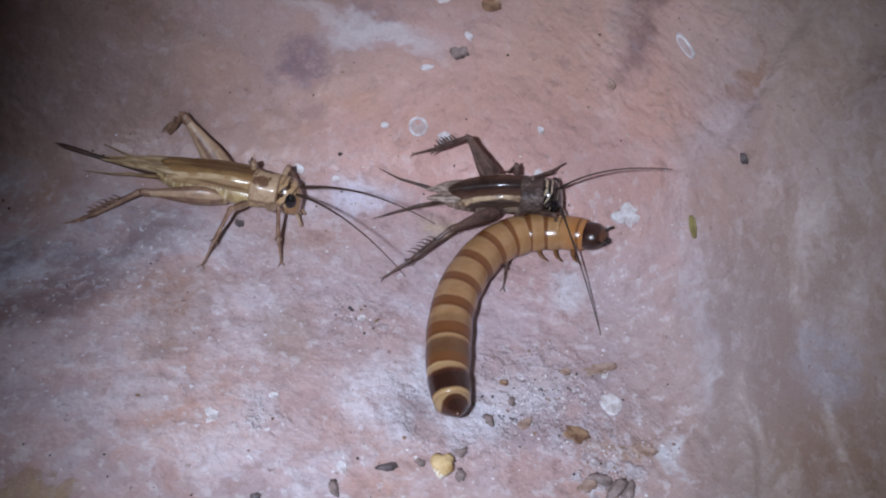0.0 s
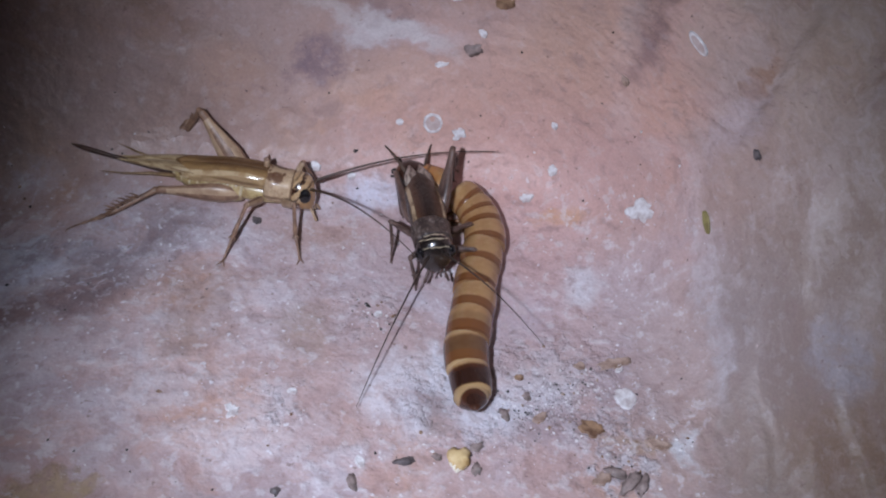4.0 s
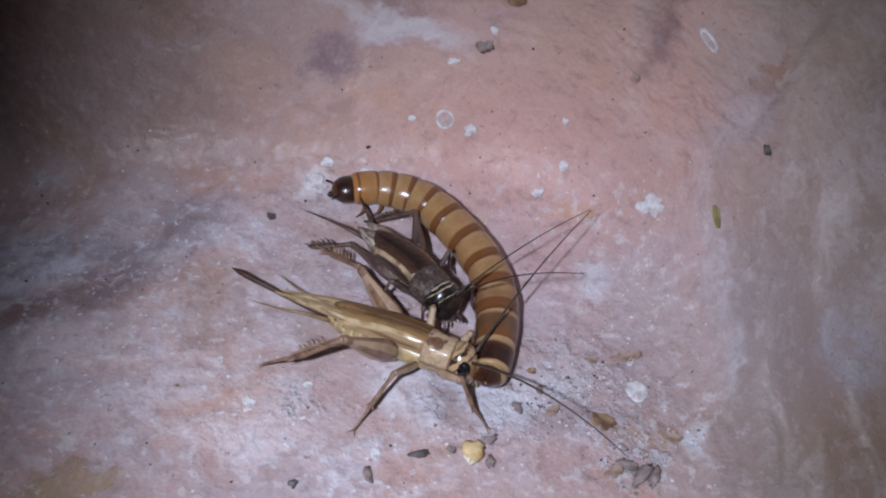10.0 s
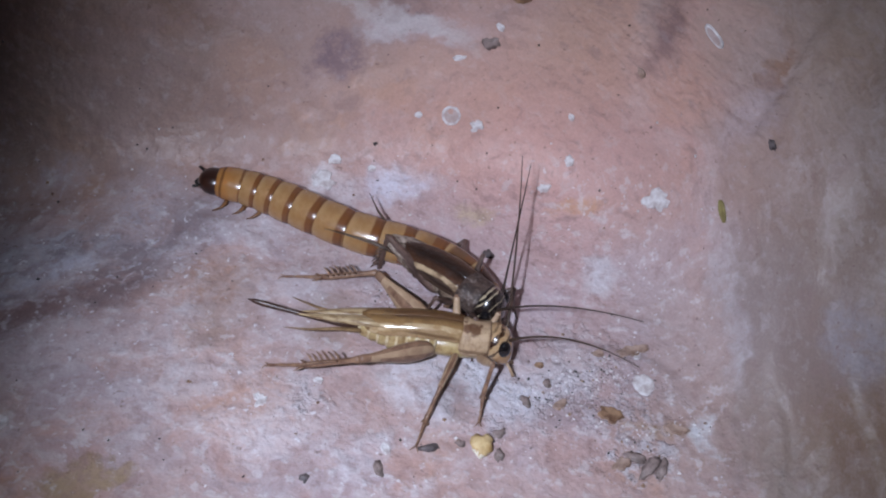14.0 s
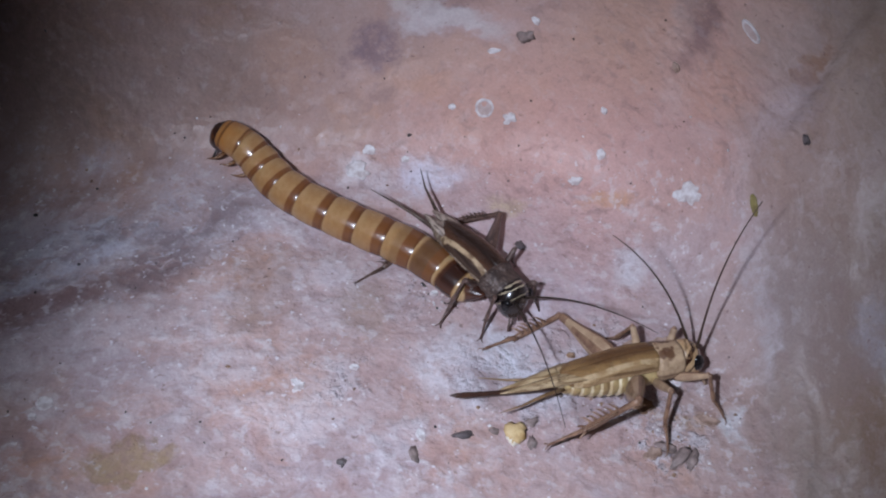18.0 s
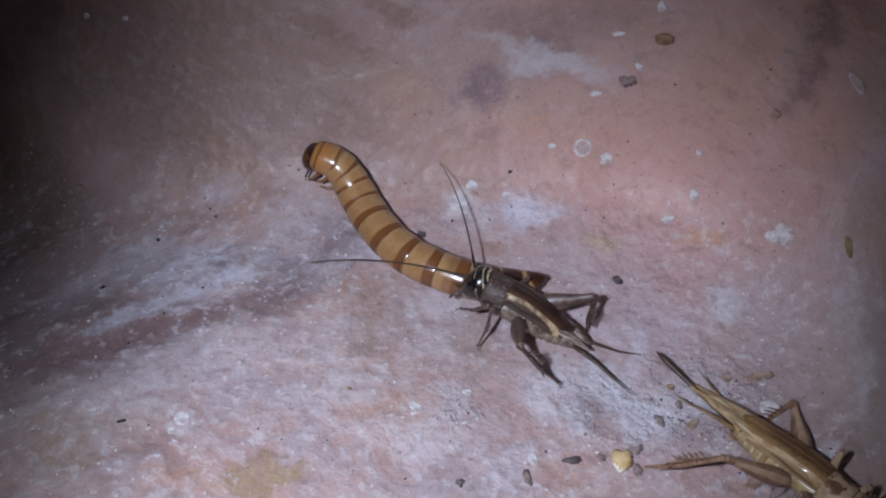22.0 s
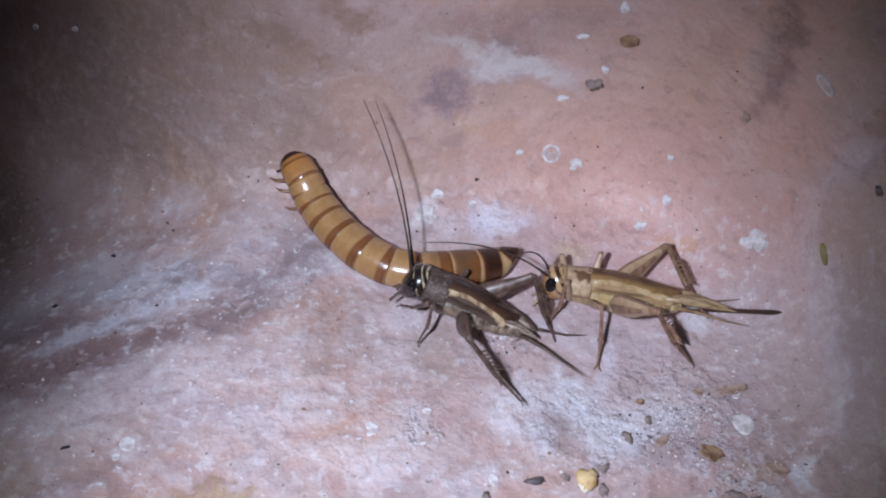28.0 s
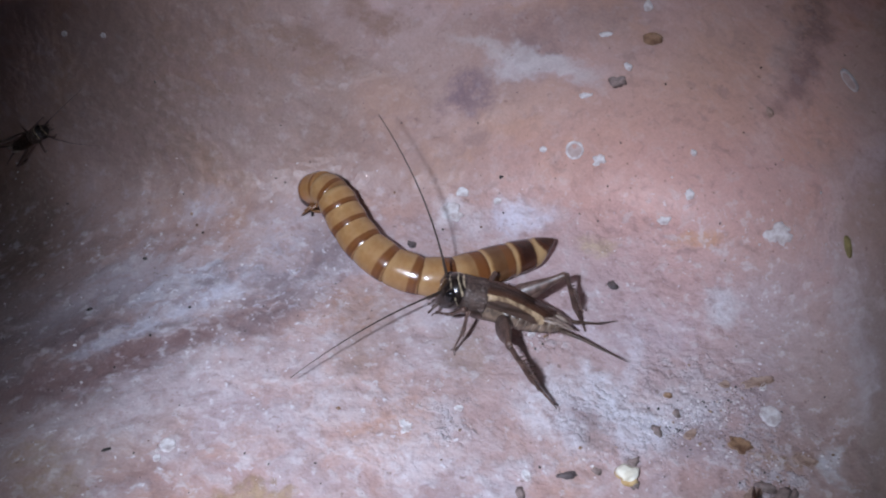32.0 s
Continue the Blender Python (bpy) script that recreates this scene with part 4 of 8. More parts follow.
def cricket(label, skin, k, female, seed, wide=1.0):
    """A cricket in its own space: x ahead, z up, the origin on the ground under its chest."""
    rng = random.Random(seed)
    body = thing("cricket", label, "cricket")
    head = part("head", loft(bmesh.new(), scaled(k, [(4.3, 0, 4.4, 1.9, 2.0), (4.7, 0, 4.4, 2.25, 2.45), (5.2, 0, 4.35, 2.42, 2.68), (5.8, 0, 4.25, 2.48, 2.78), (6.4, 0, 4.1, 2.42, 2.76),
                                                      (6.95, 0, 3.9, 2.22, 2.58), (7.4, 0, 3.65, 1.86, 2.25), (7.75, 0, 3.35, 1.36, 1.75), (7.98, 0, 3.1, 0.85, 1.15), (8.06, 0, 3.0, 0.35, 0.5)]), 24),
                skin["head"], body, "banded shiny head capsule")
    for s in (1, -1):
        e = bmesh.new()
        bmesh.ops.create_uvsphere(e, u_segments=14, v_segments=10, radius=0.001 * 1.02 * k,
                                  matrix=Matrix.Translation((0.0066 * k, s * 0.00202 * k, 0.0046 * k)) @ Matrix.Diagonal((0.88, 0.70, 1.15, 1)))
        part("eye", e, EYE_BLACK, head, "glossy black eye")
        part("palp", tube(bmesh.new(), scaled(k, [(7.2, s * 0.8, 2.4), (7.9, s * 1.2, 1.6), (8.1, s * 1.3, 1.4), (8.7, s * 1.6, 0.5)]), [k * a for a in (0.24, 0.17, 0.2, 0.22)], 6), skin["leg"], head)
        part("palp", tube(bmesh.new(), scaled(k, [(7.4, s * 0.4, 2.3), (7.9, s * 0.55, 1.5), (8.2, s * 0.6, 1.0)]), [k * a for a in (0.2, 0.14, 0.16)], 6), skin["leg"], head)
    part("jaw", loft(bmesh.new(), scaled(k, [(6.5, 0, 2.3, 1.1, 0.7), (7.1, 0, 2.0, 1.0, 0.8), (7.55, 0, 1.9, 0.6, 0.6)]), 10), skin["shin"], head)
    part("shield", loft(bmesh.new(), scaled(k, [(0.7, 0, 4.5, 2.35, 2.2), (0.95, 0, 4.5, 2.65, 2.45), (1.8, 0, 4.45, 2.75, 2.5), (2.9, 0, 4.4, 2.6, 2.4),
                                                 (4.0, 0, 4.4, 2.6, 2.45), (4.6, 0, 4.45, 2.5, 2.4), (4.75, 0, 4.45, 2.2, 2.1)]), 18, 0.9),
         skin["shield"], body, "saddle-shaped shield with paired dark marks")
    part("chest", loft(bmesh.new(), scaled(k, [(-3.6, 0, 3.3, 1.9, 1.5), (-2.0, 0, 3.2, 2.3, 1.8), (0.5, 0, 3.2, 2.3, 1.8), (3.4, 0, 3.3, 2.0, 1.6), (4.4, 0, 3.5, 1.3, 1.1)]), 14), skin["abdomen"], body)
    end = -12.6 if female else -13.0
    count = 8
    for i in range(count):
        a, b = i / count, (i + 1) / count
        xa, xb = -2.6 + (end + 2.6) * a, -2.6 + (end + 2.6) * b
        r = lambda s: (2.85 if female else 2.4) * (1 - 0.12 * s - 0.50 * s ** 3)
        ra, rb = r(a), r(b)
        part("abdomen_segment", loft(bmesh.new(), scaled(k, [(xa + 0.35, 0, 3.35, ra * 0.9, ra * 0.80), (xa, 0, 3.35, ra * 0.98, ra * 0.87), ((xa + xb) / 2, 0, 3.3, (ra + rb) / 2 * 1.04, (ra + rb) / 2 * 0.92),
                                                              (xb + 0.35, 0, 3.25, rb * 1.06, rb * 0.93), (xb - 0.05, 0, 3.25, rb * 0.9, rb * 0.78)]), 14, slot=lambda j, ang: 1 if j == 0 or j == 3 else 0), [skin["abdomen"], skin["seam"]], body)
    wing_end, low = (-12.4, 5.5) if female else (-11.2, 5.3)
    for s in (1, -1):
        part("forewing", wing_half(k, s, 1.15, wing_end, 6.75, low, 0.06 * s, 0.80 if female else 0.62), skin["wing"], body, "veined wing cover folded over the back")
        if female:
            part("hindwing", loft(bmesh.new(), scaled(k, [(-9.0, s * 1.1, 4.9, 1.1, 0.50), (-11.5, s * 1.05, 4.85, 1.1, 0.62), (-13.5, s * 0.90, 4.6, 0.95, 0.60), (-16.0, s * 0.70, 4.25, 0.72, 0.48), (-18.5, s * 0.50, 3.95, 0.42, 0.28), (-20.2, s * 0.40, 3.8, 0.18, 0.12), (-20.7, s * 0.38, 3.75, 0.05, 0.05)]), 10),
                 skin["hindwing"], body, "rolled straw-coloured hindwing")
        else:
            part("hindwing", loft(bmesh.new(), scaled(k, [(-9.0, s * 1.0, 4.8, 1.1, 0.4), (-11.5, s * 0.95, 4.5, 0.95, 0.4), (-13.2, s * 0.8, 4.1, 0.62, 0.3), (-14.8, s * 0.75, 3.8, 0.2, 0.12)]), 10), skin["hindwing"], body)
        reach = 9.5 if female else 10.5
        part("cercus", tube(bmesh.new(), scaled(k, [(end + 0.6, s * 0.9, 3.2), (end - reach * 0.3, s * 1.9, 3.4), (end - reach * 0.65, s * 3.0, 3.3), (end - reach, s * (4.0 if female else 4.6), 3.6)]),
                            [k * a for a in (0.36, 0.26, 0.16, 0.04)], 7), skin["cercus"], body, "tapering tail feeler")
    if female:
        part("ovipositor", loft(bmesh.new(), scaled(k, [(-11.8, 0, 2.9, 0.46, 0.46), (-16, 0, 3.2, 0.34, 0.40), (-22, 0, 3.8, 0.30, 0.34), (-25.4, 0, 4.2, 0.36, 0.42), (-26.4, 0, 4.35, 0.30, 0.34), (-27.4, 0, 4.5, 0.05, 0.06)]), 9),
             OVIPOSITOR, body, "long dark egg-laying rod")
    for ob in body.children_recursive:
        widen(ob, wide)
    limbs = {}
    for key, s in SIDES:
        kind = key[1]
        l1, l2 = BONES[kind]
        upper = part("femur", femur_mesh(k, l1, kind == "H"), [skin["leg"], skin["shin"]], body, "swollen jumping thigh" if kind == "H" else "")
        lower = part("tibia", shin_mesh(k, l2, kind == "H", rng), skin["shin"], upper, "spiny shin and clawed foot" if kind == "H" else "")
        x, y, z = COXA[kind]
        upper.location = (0.001 * k * x, 0.001 * k * y * s, 0.001 * k * z)
        lower.location = (0.001 * k * l1, 0, 0)
        limbs[key] = (upper, lower, s)
    feelers = []
    for s in (1, -1):
        f = part("antenna", antenna_mesh(28.0 if female else 28.4 * k, 1.7 * k, 0.20 * k), skin["thread"], body, "long thread-like feeler")
        f.location = (0.0069 * k, s * 0.0009 * k, 0.0052 * k)
        feelers.append(f)
    return body, limbs, feelers


FEMALE = cricket("golden-brown female cricket with a long dark ovipositor on pink stone", PALE, 1.0, True, 3)
MALE = cricket("dark brown cricket with black banded head feeding on the larva", DARK, 0.88, False, 4, 1.2)
STRAY = cricket("dim brown cricket coming in over the shaded stone", DARK, 0.42, False, 5, 1.1)


# ---- the larva ----
WORM_LENGTH = 49.0
WORM_PIECES = (("head", 0.050), ("body_ring", 0.068), ("body_ring", 0.052), ("body_ring", 0.055), ("body_ring", 0.066), ("body_ring", 0.080), ("body_ring", 0.095),
               ("body_ring", 0.095), ("body_ring", 0.095), ("body_ring", 0.095), ("body_ring", 0.095), ("body_ring", 0.080), ("tail_ring", 0.074))


# the rings whose looks differ: band, dark plate, cream rims, reach down the flank
RING_LOOKS = {
    1: ((0.90, 0.8), (0.06, 0.16, 0.8), (0, 1), -1.4),
    8: ((0.66, 1.0), (0, 0, 0), (0, 1), -1.4),
    9: ((0.60, 1.0), (0.30, 0.97, 0.30), (0, 1), -1.5),
    10: ((0.66, 0.8), (0.14, 0.95, 0.72), (0.08, 0.97), -1.7),
    11: ((1.2, 0.0), (0.17, 0.92, 1.0), (0.11, 0.95), -1.6),
}


def girth(s):
    """Half the larva's thickness in mm at s, from head 0 to tail 1."""
    front = min(1.0, 0.78 + 0.22 * min(1, s / 0.25))
    back = 1.0 if s < 0.75 else 1 - 0.30 * ((s - 0.75) / 0.25) ** 1.4
    return 3.03 * front * back


def larva():
    body = thing("larva", "glossy amber beetle larva with brown rings and dark tail", "larva")
    pieces, s = [], 0.0
    for i, (name, share) in enumerate(WORM_PIECES):
        ln, g0, g1 = WORM_LENGTH * share, girth(s), girth(s + share)
        bm = bmesh.new()
        if i == 0:
            # x runs from the mouth towards the tail
            prof = [(-0.9, 0.25), (-0.7, 0.9), (-0.3, 1.5), (0.4, 2.0), (1.2, 2.2), (2.1, 2.2), (2.7, 2.0)]
            loft(bm, [(x, 0, -0.1, r, r * 0.88) for x, r in prof], 16, slot=lambda j, a: 1 if (j < 2 or math.sin(a) < -0.55) else 0)
            ob = part(name, bm, [UMBER, RUSSET], body, "dark chestnut head with amber mouthparts")
            for side in (1, -1):
                part("feeler", tube(bmesh.new(), [(-0.2, side * 1.15, 0.1), (-0.7, side * 1.75, 0.2), (-1.3, side * 2.1, 0.3)], [0.22, 0.19, 0.2], 6), SPECK, ob, "short black feeler")
                part("jaw", tube(bmesh.new(), [(-0.5, side * 0.4, -0.5), (-1.2, side * 0.35, -0.7), (-1.5, side * 0.05, -0.75)], [0.3, 0.22, 0.06], 6), SPECK, ob)
        elif name == "tail_ring":
            prof = [(-0.10, 0.86), (0.0, 0.93), (0.12, 0.95), (0.25, 0.90), (0.40, 0.79), (0.56, 0.64), (0.72, 0.46), (0.86, 0.29), (0.95, 0.17), (1.0, 0.05)]
            loft(bm, [(ln * x, 0, 2.0 * max(0, x - 0.1) ** 1.2, g0 * r, g0 * r * 0.92) for x, r in prof], 22)
            ob = part(name, bm, PLATE, body, "tapered tail ring with a dark oval and cream rim")
        else:
            xs = (-0.14, -0.04, 0.04, 0.16, 0.34, 0.52, 0.68, 0.77, 0.86, 0.95, 1.02, 1.07)
            rs = (0.88, 0.94, 0.975, 1.0, 1.015, 1.02, 1.015, 1.01, 1.0, 0.985, 0.965, 0.92)
            band, dark, cream, flank = RING_LOOKS.get(i, ((0.72, 1.0), (0, 0, 0), (0, 1), -1.4))
            loft(bm, [(ln * x, 0, 0, (g0 + (g1 - g0) * x) * r, (g0 + (g1 - g0) * x) * r * 0.92) for x, r in zip(xs, rs)], 24)
            ob = part(name, bm, ring_skin("amber_ring", ln, band, dark, cream, flank, 0.8 if i == 1 else 0.0), body)
            if i in (1, 2, 3):
                for side in (1, -1):
                    part("leg", tube(bmesh.new(), [(ln * 0.40, side * 1.6, -1.3), (ln * 0.35, side * 2.6, -1.7), (ln * 0.20, side * 3.4, -1.9), (ln * -0.1, side * 3.9, -2.2)], [0.40, 0.30, 0.20, 0.07], 7), WORM_LEG, ob, "short hooked leg")
        pieces.append((ob, s, s + share))
        s += share
    return body, pieces


LARVA = larva()


# ---- small things lying on the rock ----
def lump(name, material, label, category, at, size, turn=0.0, seed=1, rough=0.6, sunk=0.38, group=""):
    """A small uneven stone, crumb or seed; size in mm (length, width, height)."""
    bm = bmesh.new()
    bmesh.ops.create_icosphere(bm, subdivisions=3, radius=1.0)
    shift = Vector((seed * 3.7, seed * 1.3, seed * 2.1))
    for v in bm.verts:
        d = 1 + rough * noise.noise(v.co * 1.3 + shift) + 0.6 * rough * noise.noise(v.co * 3.1 + shift) + 0.25 * rough * noise.noise(v.co * 7.0 + shift)
        v.co = Vector((v.co.x * size[0], v.co.y * size[1], v.co.z * size[2])) * (0.0005 * d)
    ob = part(name, bm, material)
    ob.matrix_world = on_rock(*at, lift=size[2] * (0.5 - sunk), turn=turn)
    return tagged(ob, label, category, group)


def flake(at, size, label, turn=0.0, seed=1, material=FLAKE, ragged=0.25, hollow=0.35, group="mineral flakes", film=None):
    """A thin chalky scale with an uneven outline and a raised rim; size in mm (length, width)."""
    bm = bmesh.new()
    n, rings = 28, (0.0, 0.45, 0.75, 0.92, 1.0, 1.04)
    heights = (0.10 - 0.07 * hollow, 0.10 - 0.07 * hollow, 0.11, 0.17, 0.10, -0.12)
    shift = Vector((seed * 5.1, seed * 2.3, 0))
    mid = bm.verts.new((0, 0, 0.001 * heights[0]))
    last = None
    for r, h in zip(rings[1:], heights[1:]):
        loop = []
        for i in range(n):
            a = 2 * math.pi * i / n
            d = Vector((math.cos(a), math.sin(a), 0))
            out = r * (1 + ragged * noise.noise(d * 1.2 + shift) + 0.7 * ragged * noise.noise(d * 3.7 + shift))
            up = h + 0.04 * noise.noise(d * 2.0 + shift * 2)
            loop.append(bm.verts.new((0.0005 * size[0] * out * d.x, 0.0005 * size[1] * out * d.y, 0.001 * up)))
        for i in range(n):
            if last is None:
                bm.faces.new((mid, loop[i], loop[(i + 1) % n]))
            else:
                bm.faces.new((last[i], loop[i], loop[(i + 1) % n], last[(i + 1) % n]))
        last = loop
    if film:                                                       # a thin film inside a chalky rim
        for f in bm.faces:
            c = f.calc_center_median()
            f.material_index = 1 if math.hypot(c.x / size[0], c.y / size[1]) < 0.00037 else 0
    ob = part("husk" if "husk" in label else "mineral_flake", bm, [material, film] if film else material)
    ob.matrix_world = on_rock(*at, lift=0.26, turn=turn)
    return tagged(ob, label, "husk" if "husk" in label else "flake", group)


flake((-0.42, 2.07), (2.9, 3.3), "pale ring-shaped chalk scale on the stone", 20, 1, hollow=0.3, ragged=0.10, film=FILM)
flake((3.22, 2.70), (1.5, 3.6), "long white oval chalk scale on the wall", 0, 2, hollow=0.3, ragged=0.10, film=FILM)
flake((2.46, -2.29), (2.8, 3.2), "round bright white chalk scale", 0, 3, hollow=0.2)
flake((2.94, 0.53), (4.4, 3.0), "ragged white chalk patch on pink stone", -20, 4, hollow=0.1, ragged=0.55)
flake((-2.41, 1.32), (1.9, 1.6), "small white chalk scale on pink stone", 0, 6, hollow=0.4)
flake((-1.79, 1.16), (1.2, 1.0), "small white chalk scale on pink stone", 0, 7, hollow=0.2)
flake((-0.98, 2.08), (1.1, 1.0), "small white chalk scale on pink stone", 0, 8, hollow=0.2)
flake((1.63, 1.25), (1.5, 1.8), "small white chalk patch on pink stone", 0, 9, hollow=0.1, ragged=0.5)
flake((0.03, 1.90), (2.0, 1.8), "ragged white chalk patch on pink stone", 0, 10, hollow=0.1, ragged=0.6)
flake((-2.59, 0.94), (3.2, 2.4), "ragged white chalk patch on pink stone", 0, 11, hollow=0.1, ragged=0.8)
flake((-1.22, -1.05), (1.1, 0.9), "small white chalk scale on pink stone", 0, 12, hollow=0.1)
flake((0.41, 3.34), (0.8, 1.5), "thin white chalk scale on pink stone", 20, 13, hollow=0.1)
flake((1.16, 0.78), (1.8, 1.5), "small white chalk patch on pink stone", 0, 14, hollow=0.1, ragged=0.5)
flake((-1.33, -2.88), (1.2, 1.6), "small white chalk scale on pink stone", 0, 16, hollow=0.1)
flake((-2.32, -2.02), (1.2, 0.8), "small white chalk scale on pink stone", 0, 17, hollow=0.1)
flake((-6.25, -2.31), (2.0, 2.2), "small white chalk scale on pink stone", 0, 18, hollow=0.1)
flake((-6.33, -2.45), (0.9, 1.0), "small white chalk scale on pink stone", 0, 19, hollow=0.1)
flake((-8.80, -2.37), (0.9, 0.9), "small white chalk scale on pink stone", 0, 20, hollow=0.1)
flake((0.75, 4.25), (1.7, 1.6), "pale ring-shaped chalk scale on the wall", 0, 21, hollow=0.6, film=FILM)
flake((0.61, 4.09), (1.2, 2.0), "thin white chalk scale on the wall", -40, 22, hollow=0.6)
flake((0.02, 3.81), (1.8, 0.7), "thin white chalk scale on the wall", 0, 23, hollow=0.2)
flake((1.62, 1.97), (0.9, 1.2), "small white chalk scale on pink stone", 0, 24, hollow=0.1)
flake((-0.26, 2.95), (2.0, 0.8), "thin white chalk scale on the wall", 15, 25, hollow=0.1, ragged=0.5)
flake((-8.21, 3.91), (0.8, 0.8), "small white chalk scale on pink stone", 0, 26, hollow=0.1)
flake((-8.93, 3.98), (0.8, 0.9), "small white chalk scale on pink stone", 0, 27, hollow=0.1)
flake((0.43, 3.34), (0.8, 0.9), "small white chalk scale on the wall", 0, 28, hollow=0.1)
flake((-3.07, -2.21), (1.6, 2.2), "ragged white chalk patch on pink stone", 0, 29, hollow=0.1, ragged=0.8)
flake((3.77, 0.34), (1.1, 3.2), "olive leaf-shaped fleck on the stone", 6, 30, OLIVE, 0.12, 0.6)
flake((0.73, 3.67), (3.2, 2.0), "yellowish ring-shaped scale on the wall", 0, 31, HUSK, 0.2, 1.6)
flake((2.51, 2.45), (1.0, 1.8), "pale tan scale on the wall", -20, 32, SCRAP, 0.3, 0.8)

CRUMB = lump("food_crumb", [CREAM, OVEREXPOSED_CRUMB], "cream-yellow crumb of food lying on stone", "crumb", (-0.02, -2.94), (2.9, 2.6, 1.9), 20, 3, 0.48, 0.1)
for face in CRUMB.data.polygons:                                   # underside painted white: stands for its overexposed look once flipped
    face.material_index = 1 if face.center.z < -0.0002 else 0
lump("pebble", DARK_STONE, "dark slate-grey oval pebble on the floor", "pebble", (-0.71, -2.90), (2.3, 1.2, 0.9), 0, 5, group="pebbles")
lump("pebble", GREY_STONE, "small grey-brown pebble on the floor", "pebble", (-0.30, -2.88), (1.2, 1.1, 0.7), 0, 6, group="pebbles")
lump("pebble", GREY_STONE, "grey-brown rounded pebble beside the crumb", "pebble", (0.24, -2.80), (1.8, 1.1, 0.8), 20, 7, group="pebbles")
lump("pebble", GREY_STONE, "grey-brown long pebble beside the crumb", "pebble", (0.24, -3.04), (1.2, 1.9, 0.8), 0, 8, group="pebbles")
lump("pebble", GREY_STONE, "smooth grey pebble beside the larva's tail", "pebble", (0.65, -2.42), (1.4, 1.8, 0.9), 0, 9, group="pebbles")
lump("pebble", GREY_STONE, "dull grey-brown pebble on the floor", "pebble", (-1.41, -3.09), (1.2, 2.3, 0.8), 0, 10, group="pebbles")
lump("pebble", GREY_STONE, "dull brown pebble lodged on the wall", "pebble", (0.27, 3.13), (2.5, 2.0, 0.9), 0, 11, group="pebbles")
lump("pebble", DARK_STONE, "small dark pebble under the wall", "pebble", (-3.25, 0.40), (1.5, 1.2, 0.7), 0, 12, group="pebbles")
lump("pebble", DARK_STONE, "small dark pebble on pink stone", "pebble", (4.18, 1.26), (0.9, 1.5, 0.5), 0, 13, group="pebbles")
lump("pebble", DARK_STONE, "small dark grey pebble on pink stone", "pebble", (0.18, -0.32), (1.3, 1.6, 0.7), 0, 14, group="pebbles")
lump("pebble", GREY_STONE, "grey pebble among the husks", "pebble", (0.99, -2.21), (1.0, 1.4, 0.6), 0, 16, group="pebbles")
lump("pebble", DARK_STONE, "small dark pebble on pink stone", "pebble", (-2.35, -3.11), (1.2, 0.9, 0.6), 0, 17, group="pebbles")
lump("pebble", SPECK, "tiny black stone on the rock", "pebble", (-1.40, -0.91), (1.0, 0.5, 0.4), -50, 18, group="pebbles")
lump("pebble", SPECK, "tiny black stone on the rock", "pebble", (-8.38, -0.60), (0.8, 0.5, 0.4), 20, 19, group="pebbles")
lump("pebble", SPECK, "tiny black stone on the rock", "pebble", (-7.75, 0.20), (0.7, 0.5, 0.4), 20, 20, group="pebbles")
lump("pebble", SPECK, "tiny black stone on the rock", "pebble", (-7.07, -2.34), (1.0, 0.4, 0.4), 20, 21, group="pebbles")
lump("pebble", SPECK, "tiny black stone on the rock", "pebble", (-1.72, 1.59), (0.7, 0.5, 0.4), 20, 22, group="pebbles")
lump("seed", HUSK, "dark brown split seed on pink stone", "seed", (0.90, -1.97), (1.2, 0.9, 0.6), 0, 23, group="seeds")
lump("seed", GREY_STONE, "grey-brown pointed seed among the litter", "seed", (2.38, -3.32), (3.6, 1.6, 1.3), 40, 24, group="seeds")
lump("seed", GREY_STONE, "grey-brown pointed seed among the litter", "seed", (2.56, -3.35), (3.2, 1.3, 1.2), 60, 25, group="seeds")
lump("seed", GREY_STONE, "grey-brown seed among the litter", "seed", (2.19, -3.19), (2.6, 1.3, 1.0), -20, 26, group="seeds")
flake((1.89, -2.65), (3.0, 2.4), "torn brown husk with a dark edge", -20, 41, HUSK, 0.5, 1.2, "broken husks")
flake((2.35, -1.82), (4.2, 1.8), "curled tan husk on the stone", 10, 42, SCRAP, 0.5, 1.2, "broken husks")
flake((2.86, -2.88), (3.0, 1.5), "pale curled husk on the stone", -15, 43, SCRAP, 0.5, 1.2, "broken husks")
flake((1.98, -3.26), (2.6, 1.8), "tan broken husk among the seeds", 30, 44, SCRAP, 0.5, 1.2, "broken husks")
flake((1.83, -1.85), (1.6, 1.0), "small tan husk on the stone", 0, 45, SCRAP, 0.5, 1.2, "broken husks")
flake((1.17, -2.49), (2.0, 1.2), "small pale brown husk on the stone", 30, 46, SCRAP, 0.5, 1.2, "broken husks")
flake((2.43, -1.90), (1.2, 0.9), "glassy scrap of broken husk", 50, 47, FLAKE, 0.5, 1.2, "broken husks")


